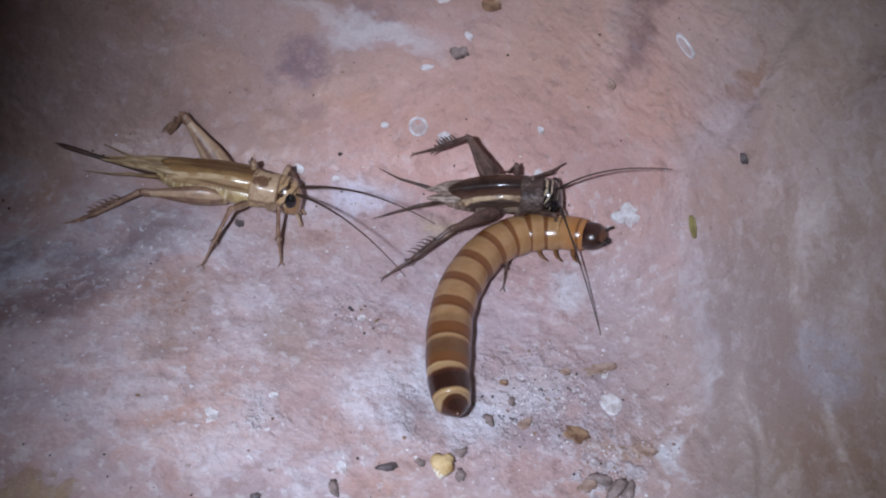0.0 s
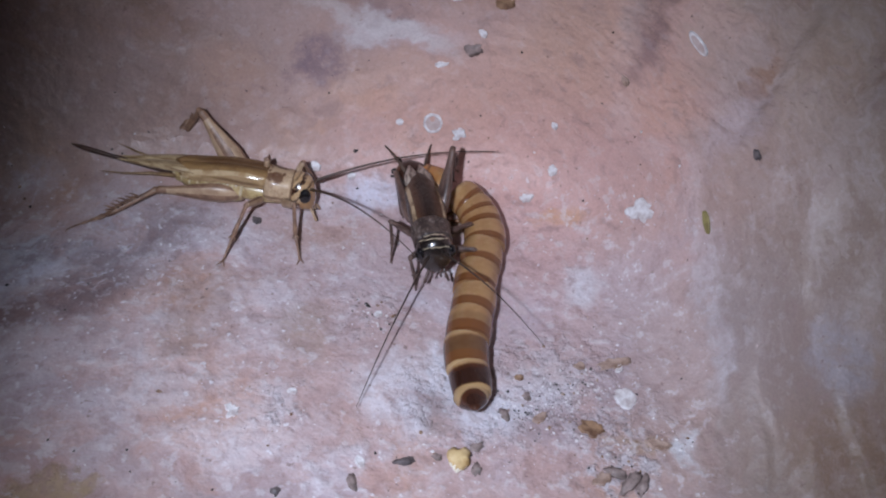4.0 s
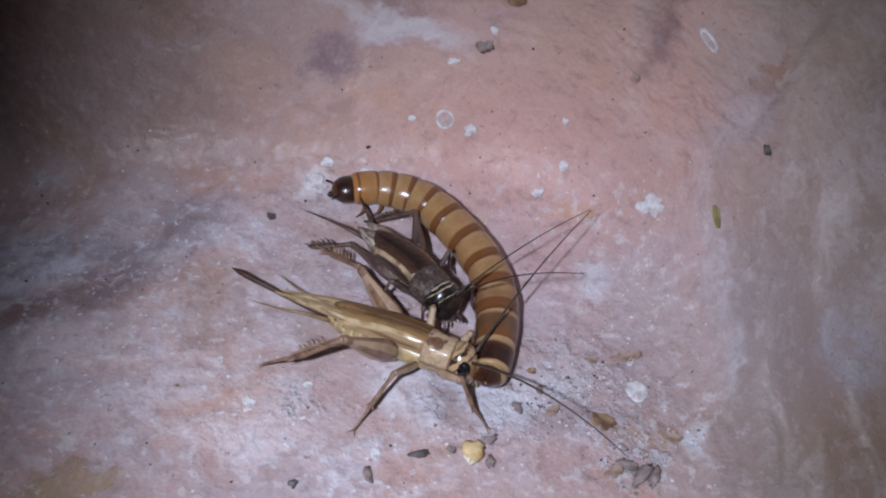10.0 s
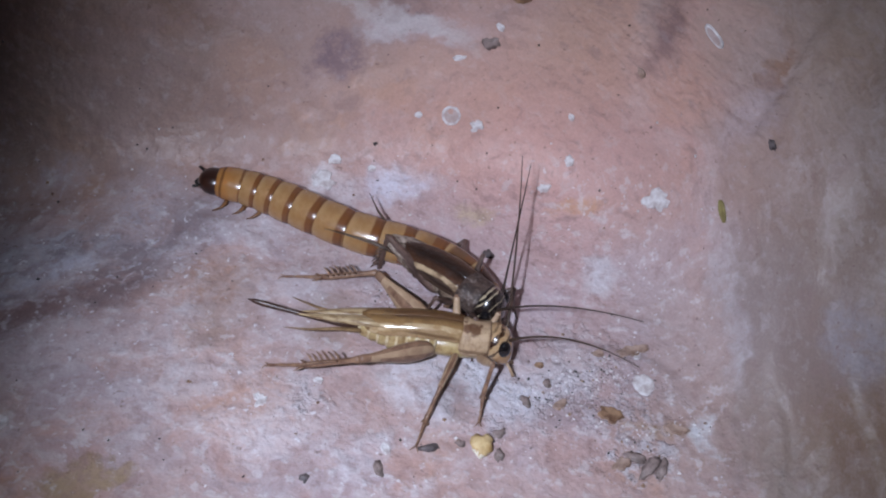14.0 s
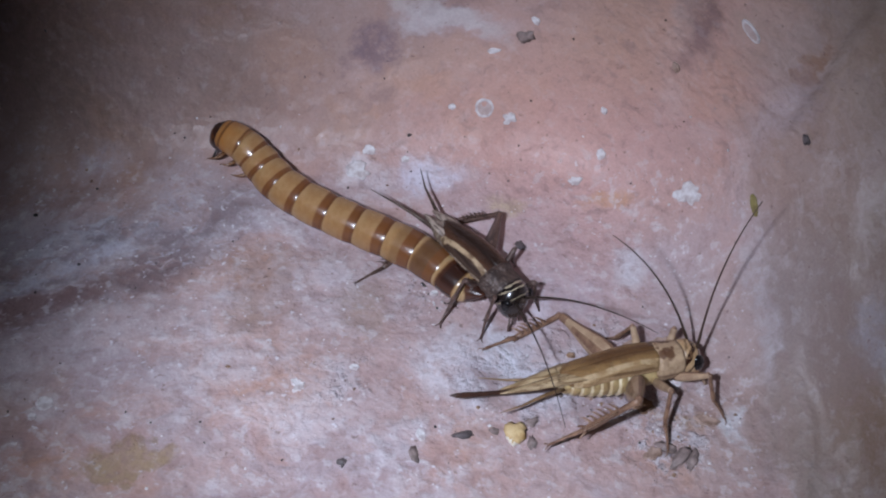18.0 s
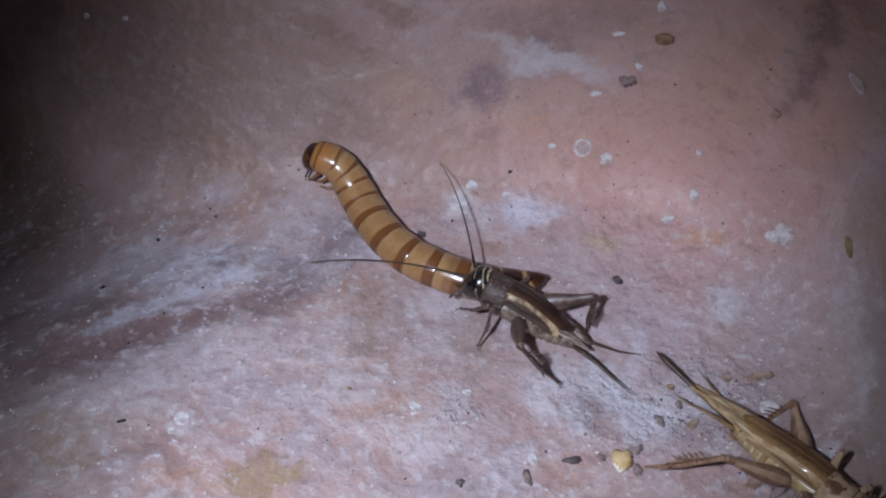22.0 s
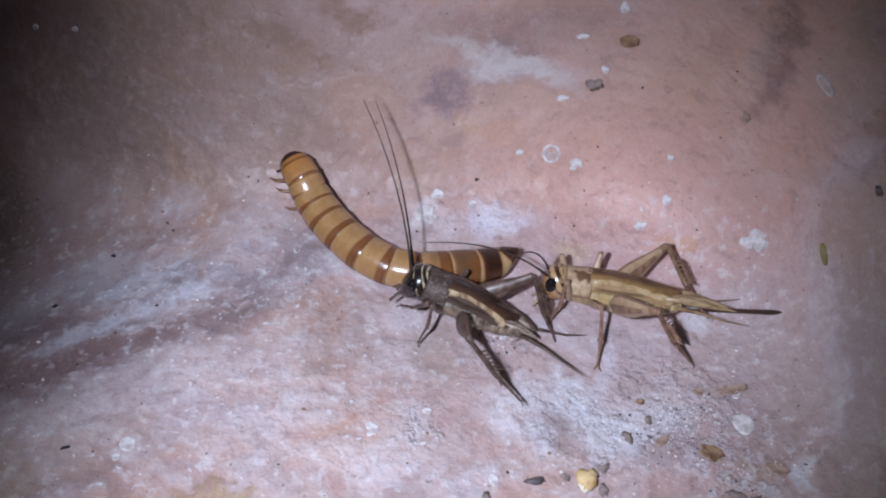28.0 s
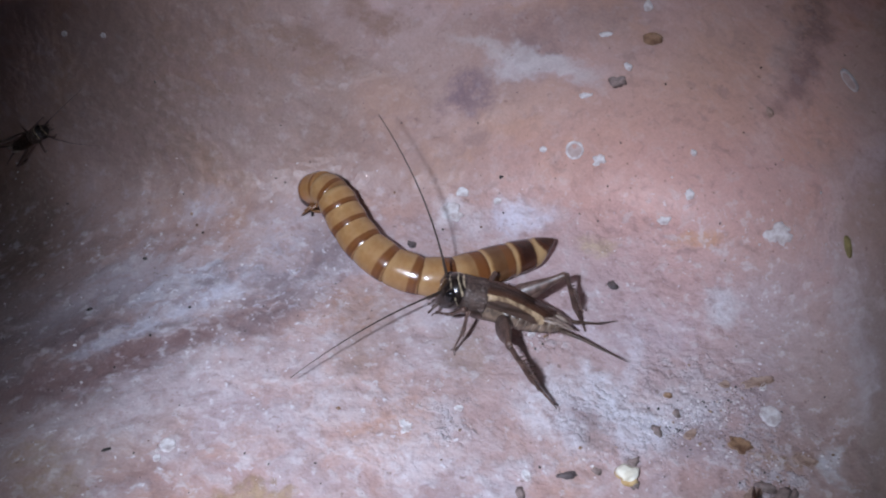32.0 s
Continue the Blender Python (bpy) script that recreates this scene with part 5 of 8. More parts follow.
def grains(name, material, label, count, spread, clumps, size, seed):
    """Grains too fine to count, strewn over the rock: some anywhere in spread, the rest in clumps (x, z, sx, sz)."""
    rng = random.Random(seed)
    verts, faces = [], []
    for n in range(count):
        if clumps and rng.random() < spread[4]:
            cx, cz, sx, sz = rng.choice(clumps)
            x, z = rng.gauss(cx, sx), rng.gauss(cz, sz)
        else:
            x, z = rng.uniform(*spread[:2]), rng.uniform(*spread[2:4])
        r = size * (0.5 + 1.6 * rng.random() ** 3)
        m = ROCK.inverted() @ on_rock(x, z, lift=0.10)
        base, turn = len(verts), rng.random() * 6.28
        for px, py, pz in ((1.5, 0, 0), (0.2, 1, 0), (-1.3, 0.2, 0), (0, -1.1, 0), (0.1, 0.1, 1.0), (0, 0, -2.2)):
            px, py = px + 0.4 * rng.uniform(-1, 1), py + 0.4 * rng.uniform(-1, 1)
            verts.append(m @ Vector((r * (px * math.cos(turn) - py * math.sin(turn)), r * (px * math.sin(turn) + py * math.cos(turn)), r * pz)))
        for a, b in ((0, 1), (1, 2), (2, 3), (3, 0)):
            faces += [(base + a, base + b, base + 4), (base + b, base + a, base + 5)]
    me = bpy.data.meshes.new(name)
    me.from_pydata(verts, [], faces)
    me.materials.append(material)
    ob = new(name, me)
    ob.matrix_world = ROCK
    return tagged(ob, label, "dirt", kind="stuff")


LITTER = [(0.78, -2.26, 0.25, 0.10), (1.43, -2.43, 0.42, 0.17), (1.88, -2.15, 0.26, 0.12), (1.11, -2.24, 0.33, 0.15), (0.93, -2.54, 0.33, 0.13), (2.16, -3.13, 0.32, 0.16), (2.78, -2.88, 0.33, 0.10), (0.36, -2.72, 0.47, 0.19), (1.80, -2.08, 0.43, 0.18), (-1.22, -1.01, 0.34, 0.20), (-2.62, -2.13, 0.22, 0.16)]
grains("dark_grains", SPECK, "fine dark grains of dirt strewn over the stone", 520, (-12, 4.2, -4.6, 3.2, 0.4), LITTER, 0.00009, 11)
grains("white_grains", FLAKE, "fine white mineral grains strewn over the stone", 1300, (-12, 4.2, -4.6, 2.0, 0.5), LITTER, 0.00010, 12)
grains("brown_grains", HUSK, "fine brown crumbs of litter on the stone", 160, (-8, 4.2, -4.0, 2.0, 0.6), LITTER, 0.00013, 13)


# ---- what moves ----
def aimed(direction, up):
    """A turn whose x axis runs along direction and whose z axis leans towards up."""
    x = Vector(direction).normalized()
    y = Vector(up).cross(x).normalized()
    return Matrix((x, y, x.cross(y))).transposed().to_4x4()


def key_cricket(made, rows, k):
    """Rows: seconds; body place in mm and its turn; for each leg knee and foot; the tips of both feelers."""
    body, limbs, feelers = made
    walk(body, [(t, pose(0.001 * p[0], 0.001 * p[1], 0.001 * p[2], *p[3:])) for t, p, legs, left, right in rows])
    for n, (key, s) in enumerate(SIDES):
        upper, lower, _ = limbs[key]
        place = Matrix.Translation(upper.location)
        up_rows, low_rows = [], []
        for t, p, legs, left, right in rows:
            knee, foot = Vector(legs[n][:3]), Vector(legs[n][3:])
            root = 1000 * upper.location
            outward = Vector((0.15, 0.35 * s, 1.0))
            a = aimed(knee - root, outward)
            b = aimed(foot - knee, Vector((0.3, 0.3 * s, 1.0)) if key[1] != "H" else Vector((-0.8, 0.0, 0.8)))
            up_rows.append((t, place @ a))
            low_rows.append((t, Matrix.Translation(lower.location) @ a.inverted() @ b))
        walk(upper, up_rows)
        walk(lower, low_rows)
    for i, f in enumerate(feelers):
        place, root = Matrix.Translation(f.location), 1000 * f.location
        walk(f, [(row[0], place @ aimed(Vector(row[3 + i]) - root, (0, 0, 1))) for row in rows])


def spine(points, s):
    """The place at s, from 0 to 1, on the smooth line through nine evenly spread points."""
    n = len(points) - 1
    i = min(int(s * n), n - 1)
    u = s * n - i
    p = [Vector(points[min(max(i + j, 0), n)]) for j in (-1, 0, 1, 2)]
    if i == 0:
        p[0] = 2 * p[1] - p[2]
    if i == n - 1:
        p[3] = 2 * p[2] - p[1]
    return 0.5 * (2 * p[1] + (p[2] - p[0]) * u + (2 * p[0] - 5 * p[1] + 4 * p[2] - p[3]) * u * u + (3 * p[1] - p[0] - 3 * p[2] + p[3]) * u ** 3)


def key_larva(made, rows):
    """Lay the rings along the spine; where its head is tucked in and the line is shorter than the larva, the front end curls down."""
    body, pieces = made
    keys = [[] for _ in pieces]
    for t, tucked, *points in rows:
        line = [spine(points, i / 80) for i in range(81)]
        length = sum((b - a).length for a, b in zip(line, line[1:]))
        spare = tucked * min(0.16 * WORM_LENGTH, max(0.0, (1.0 + LARVA_ARCH * min(1, max(0, (t - 14) / 3))) * WORM_LENGTH - length))
        trim = min(spare, FRONT)                                    # the bend starts this far behind the front end
        marks = np.concatenate([[0.0], np.cumsum([(b - a).length for a, b in zip(line, line[1:])])])
        line = [v for v, d in zip(line, marks) if d >= trim]
        ahead = (line[0] - line[4]).normalized()
        down = Vector((0, 0, -1)) + ahead * ahead.z
        turn = min(spare + trim, 2.4 * CURL) / CURL
        bend = [line[0] + CURL * (math.sin(a) * ahead + (1 - math.cos(a)) * down.normalized()) for a in [turn * i / 12 for i in range(12, 0, -1)]]
        line = (bend if spare > 0.2 else []) + line
        marks = np.concatenate([[0.0], np.cumsum([(b - a).length for a, b in zip(line, line[1:])])])
        xyz = np.array([tuple(v) for v in line])
        at = lambda s: Vector([float(np.interp(s * marks[-1], marks, xyz[:, k])) for k in range(3)])
        for n, (ob, s0, s1) in enumerate(pieces):
            a, b = at(s0), at(s1)
            up = Vector((0, 0, 1)) - 0.6 * ahead * min(1, spare / 3) * max(0.0, 1 - s0 / 0.12)
            keys[n].append((t, Matrix.Translation(0.001 * a) @ aimed(b - a, up)))
    for (ob, _, _), k in zip(pieces, keys):
        walk(ob, k)


LARVA_ARCH, CURL, FRONT = 0.04, 2.0, 2.8

FEMALE_ROWS = [
    (0, (-28.8, 111.3, 2.6, -11.1, 10.9, -6.3),
     ((5.4, 2.3, 8.1, 8.0, 6.7, 2.5), (0.5, 0.2, 8.8, -1.0, 7.5, 4.9), (-10.8, 3.7, 11.4, -16.0, 9.5, 1.0), (5.3, -5.1, 5.2, 7.1, -8.3, -1.4), (-0.6, -6.6, 4.4, -2.6, -11.2, -2.2), (-14.3, -3.5, 1.7, -24.8, -8.1, -4.3)),
     (26.8, -16.6, 15.4), (24.4, -22.5, 10.7)),
    (1, (-29.1, 111.5, 2.7, -10.5, 10.9, -5.6),
     ((5.5, 2.3, 8.0, 8.4, 6.4, 2.4), (0.4, -0.0, 8.7, -0.5, 7.3, 4.7), (-10.7, 3.8, 11.5, -15.5, 9.6, 0.9), (5.3, -5.2, 5.0, 7.3, -8.6, -1.4), (-0.6, -6.6, 4.4, -2.6, -11.4, -2.2), (-14.3, -2.5, 1.1, -24.5, -8.6, -4.2)),
     (27.6, -16.0, 15.0), (24.9, -22.1, 10.5)),
    (2, (-29.3, 111.4, 2.7, -10.7, 10.7, -5.5),
     ((5.6, 2.3, 8.0, 8.6, 6.5, 2.4), (0.4, -0.0, 8.7, -0.4, 7.4, 4.9), (-10.4, 3.9, 11.7, -15.2, 9.6, 1.1), (5.4, -5.2, 4.9, 7.5, -8.7, -1.4), (-0.6, -6.6, 4.3, -2.5, -11.6, -2.1), (-14.3, -1.8, 0.8, -24.3, -8.4, -4.0)),
     (23.5, -15.3, 21.7), (23.9, -22.7, 11.2)),
    (3, (-29.2, 111.5, 2.7, -10.6, 10.6, -5.2),
     ((5.5, 2.3, 8.0, 8.6, 6.4, 2.4), (0.4, -0.1, 8.7, -0.4, 7.3, 4.8), (-10.4, 4.0, 11.7, -15.4, 9.5, 1.0), (5.4, -5.2, 4.9, 7.5, -8.8, -1.5), (-0.6, -6.7, 4.4, -2.4, -11.6, -2.1), (-14.3, -2.8, 1.3, -24.6, -8.5, -4.1)),
     (33.3, 1.9, 14.6), (23.4, -23.0, 11.5)),
    (6, (-29.1, 111.0, 2.6, -11.4, 10.5, -6.2),
     ((5.5, 2.5, 8.0, 8.4, 6.9, 2.6), (0.4, 0.3, 8.8, -0.6, 7.8, 5.0), (-10.4, 4.0, 11.7, -15.6, 9.6, 1.2), (5.3, -5.0, 5.2, 7.5, -8.1, -1.4), (-0.6, -6.4, 4.7, -2.4, -11.0, -2.1), (-14.3, -3.0, 1.6, -24.7, -8.3, -4.1)),
     (31.6, 12.7, 9.9), (22.7, -22.0, 15.2)),
    (6.5, (-35.1, 107.4, 4.1, -12.2, 14.9, -29.1),
     ((6.9, 0.9, 7.0, 10.4, -1.0, 0.6), (-0.5, 4.2, 8.5, -1.6, 10.3, 2.7), (-7.6, 5.6, 13.1, -5.9, 10.2, 1.1), (4.3, -3.8, 6.7, 7.6, -4.3, -0.1), (-1.5, -6.5, 4.2, -4.9, -9.6, -2.7), (-14.3, -2.1, 0.6, -14.5, -12.5, -7.2)),
     (25.4, -7.9, 24.7), (10.3, -28.8, 8.8)),
    (7, (-37.0, 103.6, 4.5, -11.7, 13.1, -53.3),
     ((6.0, 3.6, 7.2, 8.3, 7.3, 1.0), (-0.8, 6.0, 7.0, -1.6, 10.4, -0.0), (-7.8, 6.5, 12.7, -6.0, 7.6, -0.2), (4.8, -4.6, 6.3, 3.7, -7.5, -0.6), (-1.2, -6.6, 4.8, -3.6, -10.1, -2.4), (-13.8, -5.8, 2.3, -9.4, -13.2, -7.4)),
     (27.1, 3.1, 24.6), (20.5, -24.0, 14.0)),
    (7.5, (-31.9, 94.5, 3.0, -14.2, 2.8, -55.0),
     ((6.1, 3.8, 7.1, 8.0, 6.7, 0.4), (-0.6, 5.3, 7.7, -1.5, 10.1, 0.9), (-9.8, 3.7, 12.7, -15.0, 8.0, 1.7), (5.1, -4.2, 6.5, 8.0, -5.2, -0.4), (-0.2, -5.2, 6.7, -1.5, -8.7, -0.8), (-9.5, -6.9, 10.9, -15.0, -6.7, -0.9)),
     (27.1, 3.3, 24.6), (20.5, -23.9, 14.2)),
    (8, (-26.7, 88.9, 2.3, -13.4, 2.2, -60.2),
     ((7.8, 3.3, 5.6, 13.0, 4.8, 0.2), (-0.6, 5.4, 7.5, -1.5, 10.1, 0.6), (-11.0, 9.9, 6.8, -13.1, 2.9, -4.0), (6.8, -4.7, 4.9, 12.0, -7.1, -0.1), (0.7, -6.5, 5.5, 2.4, -12.5, -0.2), (-12.0, -7.5, 7.2, -22.1, -8.1, -1.0)),
     (28.9, 17.9, 5.3), (33.1, -10.4, 8.1)),
    (9, (-18.4, 86.6, 0.7, -19.1, 6.3, -36.2),
     ((5.9, 3.2, 7.6, 8.0, 6.8, 1.2), (-0.5, 4.6, 8.3, -1.5, 10.3, 2.2), (-11.4, 8.6, 7.6, -18.0, 2.6, -1.8), (6.9, -4.8, 4.2, 12.0, -6.3, -1.2), (-0.2, -7.3, 2.2, -1.2, -14.5, -2.1), (-14.3, -2.1, 0.8, -26.2, -7.0, -1.3)),
     (19.8, -14.7, 25.2), (31.9, -10.7, 13.2)),
    (9.5, (-12.2, 85.5, -0.4, -20.2, 7.9, -28.1),
     ((5.9, 3.1, 7.7, 8.0, 7.0, 1.5), (-0.5, 4.3, 8.4, -1.5, 10.3, 2.6), (-11.0, 6.3, 10.2, -16.6, 11.8, -0.2), (5.4, -4.6, 5.8, 8.0, -4.7, -1.4), (-0.2, -5.6, 6.1, -1.5, -8.1, -1.8), (-9.1, -7.5, 10.4, -15.0, -6.3, -1.1)),
     (19.8, -15.3, 24.8), (31.9, -10.9, 12.9)),
    (10, (-7.9, 83.1, -1.2, -20.7, 9.1, -20.9),
     ((5.8, 2.9, 7.8, 8.0, 7.0, 1.7), (-0.5, 4.2, 8.6, -1.5, 10.3, 2.9), (-12.3, 7.5, 7.3, -22.6, 14.7, 4.0), (6.8, -4.4, 4.7, 11.7, -3.8, -1.2), (-0.8, -6.9, 3.7, -2.7, -11.8, -2.8), (-7.0, -11.0, 8.4, -16.3, -9.7, -0.5)),
     (13.9, 23.2, 20.0), (28.3, -17.6, 12.7)),
    (11, (-4.9, 81.0, -1.7, -21.0, 10.0, -12.9),
     ((5.7, 2.8, 7.9, 8.0, 7.0, 1.9), (-0.5, 4.0, 8.6, -1.5, 10.3, 3.1), (-12.2, 6.0, 8.6, -23.8, 9.2, 3.7), (6.8, -4.0, 5.0, 11.3, -1.4, -0.5), (-0.0, -6.7, 4.3, -0.0, -10.7, -3.1), (-10.0, -10.2, 6.4, -20.6, -6.4, -0.0)),
     (13.7, 23.3, 20.0), (25.5, -19.0, 16.2)),
    (12, (-4.8, 80.9, -1.7, -21.0, 10.3, -9.7),
     ((5.8, 2.7, 7.9, 8.2, 6.6, 1.9), (-0.4, 4.0, 8.7, -1.1, 10.4, 3.2), (-11.3, 7.7, 8.8, -23.1, 10.4, 4.1), (5.8, -4.3, 5.7, 9.0, -0.9, -0.3), (-0.2, -6.8, 4.1, -0.8, -10.7, -3.2), (-10.5, -9.7, 6.3, -21.0, -4.9, 0.3)),
     (10.4, 18.8, 26.2), (21.6, -23.2, 14.4)),
    (13, (-4.4, 81.8, -1.7, -20.7, 10.5, -4.2),
     ((5.8, 2.3, 7.9, 8.6, 5.0, 1.4), (-0.1, 3.5, 8.9, -0.3, 9.6, 3.0), (-11.7, 6.8, 8.9, -22.9, 11.7, 4.5), (4.2, -3.8, 6.6, 5.5, -2.3, -0.7), (-0.6, -7.0, 3.1, -1.8, -11.7, -3.8), (-11.1, -9.4, 5.4, -21.7, -4.0, 0.2)),
     (31.0, 8.7, 17.0), (20.6, -25.0, 11.0)),
    (14, (-4.3, 84.1, -1.8, -20.7, 10.4, -4.7),
     ((5.7, 2.7, 8.0, 8.0, 6.9, 2.1), (-0.5, 3.9, 8.7, -1.5, 10.2, 3.3), (-11.5, 8.9, 6.8, -24.0, 9.6, 3.4), (4.9, -5.8, 4.4, 4.5, -8.3, -2.8), (-0.9, -6.9, 0.7, -2.9, -13.4, -4.2), (-11.5, -9.4, 4.2, -22.8, -5.9, -1.1)),
     (6.4, 22.9, 21.9), (18.3, -23.4, 17.9)),
    (14.5, (-2.1, 84.1, -1.4, -20.7, 10.2, -3.7),
     ((5.7, 2.7, 8.0, 8.0, 6.9, 2.2), (-0.5, 3.9, 8.7, -1.5, 10.2, 3.4), (-6.6, 12.0, 8.2, -12.9, 0.7, 7.1), (5.6, -6.4, 1.9, 7.3, -2.0, -4.1), (-0.3, -7.6, 1.9, -4.7, -11.6, -4.0), (-13.3, -7.1, 3.0, -25.0, -4.5, -2.1)),
     (9.1, 25.4, 18.6), (28.4, 12.2, -7.1)),
    (16.5, (-5.4, 80.9, -1.7, -20.2, 8.6, -28.0),
     ((5.8, 3.1, 7.7, 8.0, 7.0, 1.5), (-0.5, 4.3, 8.4, -1.5, 10.3, 2.6), (-7.1, 12.6, 6.2, -9.8, -0.0, 5.4), (6.6, -4.1, -0.9, 10.0, -10.9, -0.7), (2.9, -7.2, 3.3, 1.8, -8.4, -5.0), (-6.7, -12.7, 6.4, -18.4, -13.6, 0.9)),
     (27.2, 9.5, 22.5), (12.8, 7.4, -20.9)),
    (17, (0.1, 77.8, -2.7, -20.5, 9.3, -23.5),
     ((5.8, 2.9, 7.7, 8.0, 7.0, 1.7), (-0.5, 4.3, 8.5, -1.5, 10.3, 2.7), (-9.7, 10.9, 6.6, -18.4, 3.9, -0.0), (5.6, -5.7, 4.1, 7.4, -9.0, -2.3), (-0.8, -6.8, 3.9, -2.8, -11.6, -2.8), (-12.2, -8.6, 4.0, -24.4, -8.4, -0.6)),
     (19.5, -10.3, 28.0), (21.7, -22.8, 15.1)),
    (17.5, (-1.2, 79.5, -2.4, -20.4, 9.0, -25.6),
     ((5.8, 3.0, 7.7, 8.0, 6.9, 1.7), (-0.5, 4.3, 8.5, -1.5, 10.3, 2.7), (-10.8, 8.1, 9.1, -16.3, 13.5, -1.3), (5.4, -4.6, 5.7, 8.0, -4.6, -1.5), (-0.3, -5.8, 5.9, -1.5, -8.0, -2.1), (-9.3, -7.6, 10.3, -15.0, -6.2, -1.4)),
     (19.5, -10.2, 28.0), (21.7, -22.7, 15.2)),
    (18, (17.3, 80.1, -5.2, -17.9, 8.2, 17.7),
     ((5.4, 2.5, 8.1, 8.0, 6.8, 2.3), (-0.5, 4.1, 8.7, -1.5, 10.2, 3.1), (-6.8, 12.9, 5.5, -19.3, 9.6, 4.1), (6.1, -5.1, 4.6, 9.0, -5.6, -2.3), (-0.1, -6.7, 4.6, -0.2, -8.0, -3.7), (-7.2, -11.3, 7.6, -16.3, -6.6, -0.5)),
     (-9.7, -5.2, 27.3), (6.4, -10.0, 31.5)),
    (18.5, (17.5, 84.0, -5.2, -12.9, 5.7, 40.0),
     ((5.5, 2.8, 7.9, 8.0, 6.7, 1.9), (-0.4, 4.1, 8.4, -1.5, 10.1, 2.7), (-8.0, 6.6, 12.5, -14.3, 9.1, 1.4), (5.7, -4.7, 5.6, 8.0, -4.8, -1.6), (-0.6, -6.6, 4.7, -1.5, -7.8, -3.5), (-10.2, -7.5, 9.6, -15.0, -6.1, -2.4)),
     (-9.7, -3.7, 27.6), (6.4, -8.1, 32.1)),
    (19, (18.2, 84.4, -5.3, -11.4, 4.7, 45.5),
     ((5.4, 2.6, 7.9, 7.8, 6.1, 1.5), (-0.4, 4.3, 8.4, -1.3, 10.4, 2.6), (-8.1, 7.4, 12.1, -14.7, 6.1, 1.0), (5.7, -4.1, 6.2, 10.0, -2.4, 0.2), (-3.3, -5.8, 1.1, -8.8, -10.2, -3.4), (-10.9, -10.0, 5.1, -20.3, -1.7, 1.5)),
     (-7.8, 3.0, 29.1), (4.5, -13.7, 29.9)),
    (19.2, (21.9, 77.6, -5.9, -19.2, 7.2, 4.3),
     ((5.0, 1.8, 8.3, 7.8, 6.5, 3.0), (-0.5, 4.0, 8.7, -1.5, 10.3, 3.2), (-5.8, 13.1, 6.2, -16.0, 5.2, 4.7), (5.9, -5.0, 5.0, 8.1, -4.2, -2.3), (-0.6, -6.5, 4.5, -1.5, -7.4, -3.8), (-9.7, -7.9, 9.5, -15.0, -5.9, -2.2)),
     (-7.8, 0.4, 29.3), (4.5, -16.3, 28.3)),
    (19.4, (21.3, 72.3, -6.6, -18.2, 7.5, -34.1),
     ((6.0, 3.6, 7.4, 10.1, 9.2, 4.5), (-0.4, 4.1, 8.6, -1.5, 10.1, 2.9), (-12.3, 8.4, 5.7, -17.5, 0.2, -2.9), (7.2, -3.3, 5.3, 11.6, 0.3, 0.2), (-0.2, -5.9, 5.7, -1.1, -9.3, -2.0), (-9.8, -8.2, 9.4, -15.7, -11.2, -1.8)),
     (8.9, -19.7, 24.9), (14.8, -18.3, 25.7)),
    (20, (24.7, 67.6, -7.4, -16.6, 6.7, -42.0),
     ((4.8, 2.0, 8.1, 7.4, 4.3, 1.3), (-0.4, 4.1, 8.5, -1.5, 10.1, 2.8), (-10.5, 10.4, 6.0, -15.5, 1.6, -2.1), (5.5, -4.5, 5.9, 8.0, -4.9, -1.2), (-0.3, -5.6, 6.3, -1.5, -8.4, -1.5), (-10.6, -9.5, 6.8, -19.5, -11.5, -2.5)),
     (8.9, -19.1, 25.4), (14.8, -17.6, 26.2)),
    (20.4, (24.9, 68.6, -7.3, -16.5, 6.5, -41.6),
     ((5.1, 2.1, 8.0, 7.9, 3.5, 1.1), (-0.2, 3.5, 8.7, -0.9, 9.2, 2.5), (-10.2, 11.1, 4.5, -14.9, 1.2, -2.4), (5.7, -4.8, 5.5, 8.5, -5.8, -1.5), (-0.2, -5.9, 6.0, -1.0, -9.2, -1.8), (-10.1, -10.5, 5.8, -19.7, -12.8, -2.6)),
     (8.9, -19.1, 25.4), (14.8, -17.6, 26.2)),
    (21, (24.3, 68.9, -7.3, -16.2, 6.4, -43.1),
     ((5.4, 2.3, 7.9, 8.5, 3.8, 1.2), (-0.1, 3.6, 8.7, -0.5, 9.3, 2.5), (-9.4, 11.7, 4.6, -12.6, 0.7, -1.5), (6.0, -4.7, 5.5, 9.3, -5.4, -1.3), (-0.0, -5.8, 6.1, -0.1, -9.1, -1.7), (-9.2, -10.6, 7.1, -17.9, -12.9, -2.3)),
     (8.9, -19.0, 25.5), (14.8, -17.5, 26.3)),
    (22, (24.3, 69.1, -7.3, -16.2, 6.4, -43.3),
     ((5.5, 2.3, 7.9, 8.7, 3.6, 1.1), (-0.1, 3.5, 8.7, -0.3, 9.2, 2.5), (-9.8, 11.6, 3.7, -12.4, -0.4, -0.6), (6.0, -4.7, 5.4, 9.5, -5.6, -1.4), (-0.0, -5.9, 6.0, 0.1, -9.3, -1.7), (-9.3, -10.8, 6.6, -18.0, -13.2, -2.8)),
     (8.9, -18.9, 25.5), (14.8, -17.5, 26.3)),
    (22.3, (24.5, 71.9, -6.7, -19.3, 7.4, -18.9),
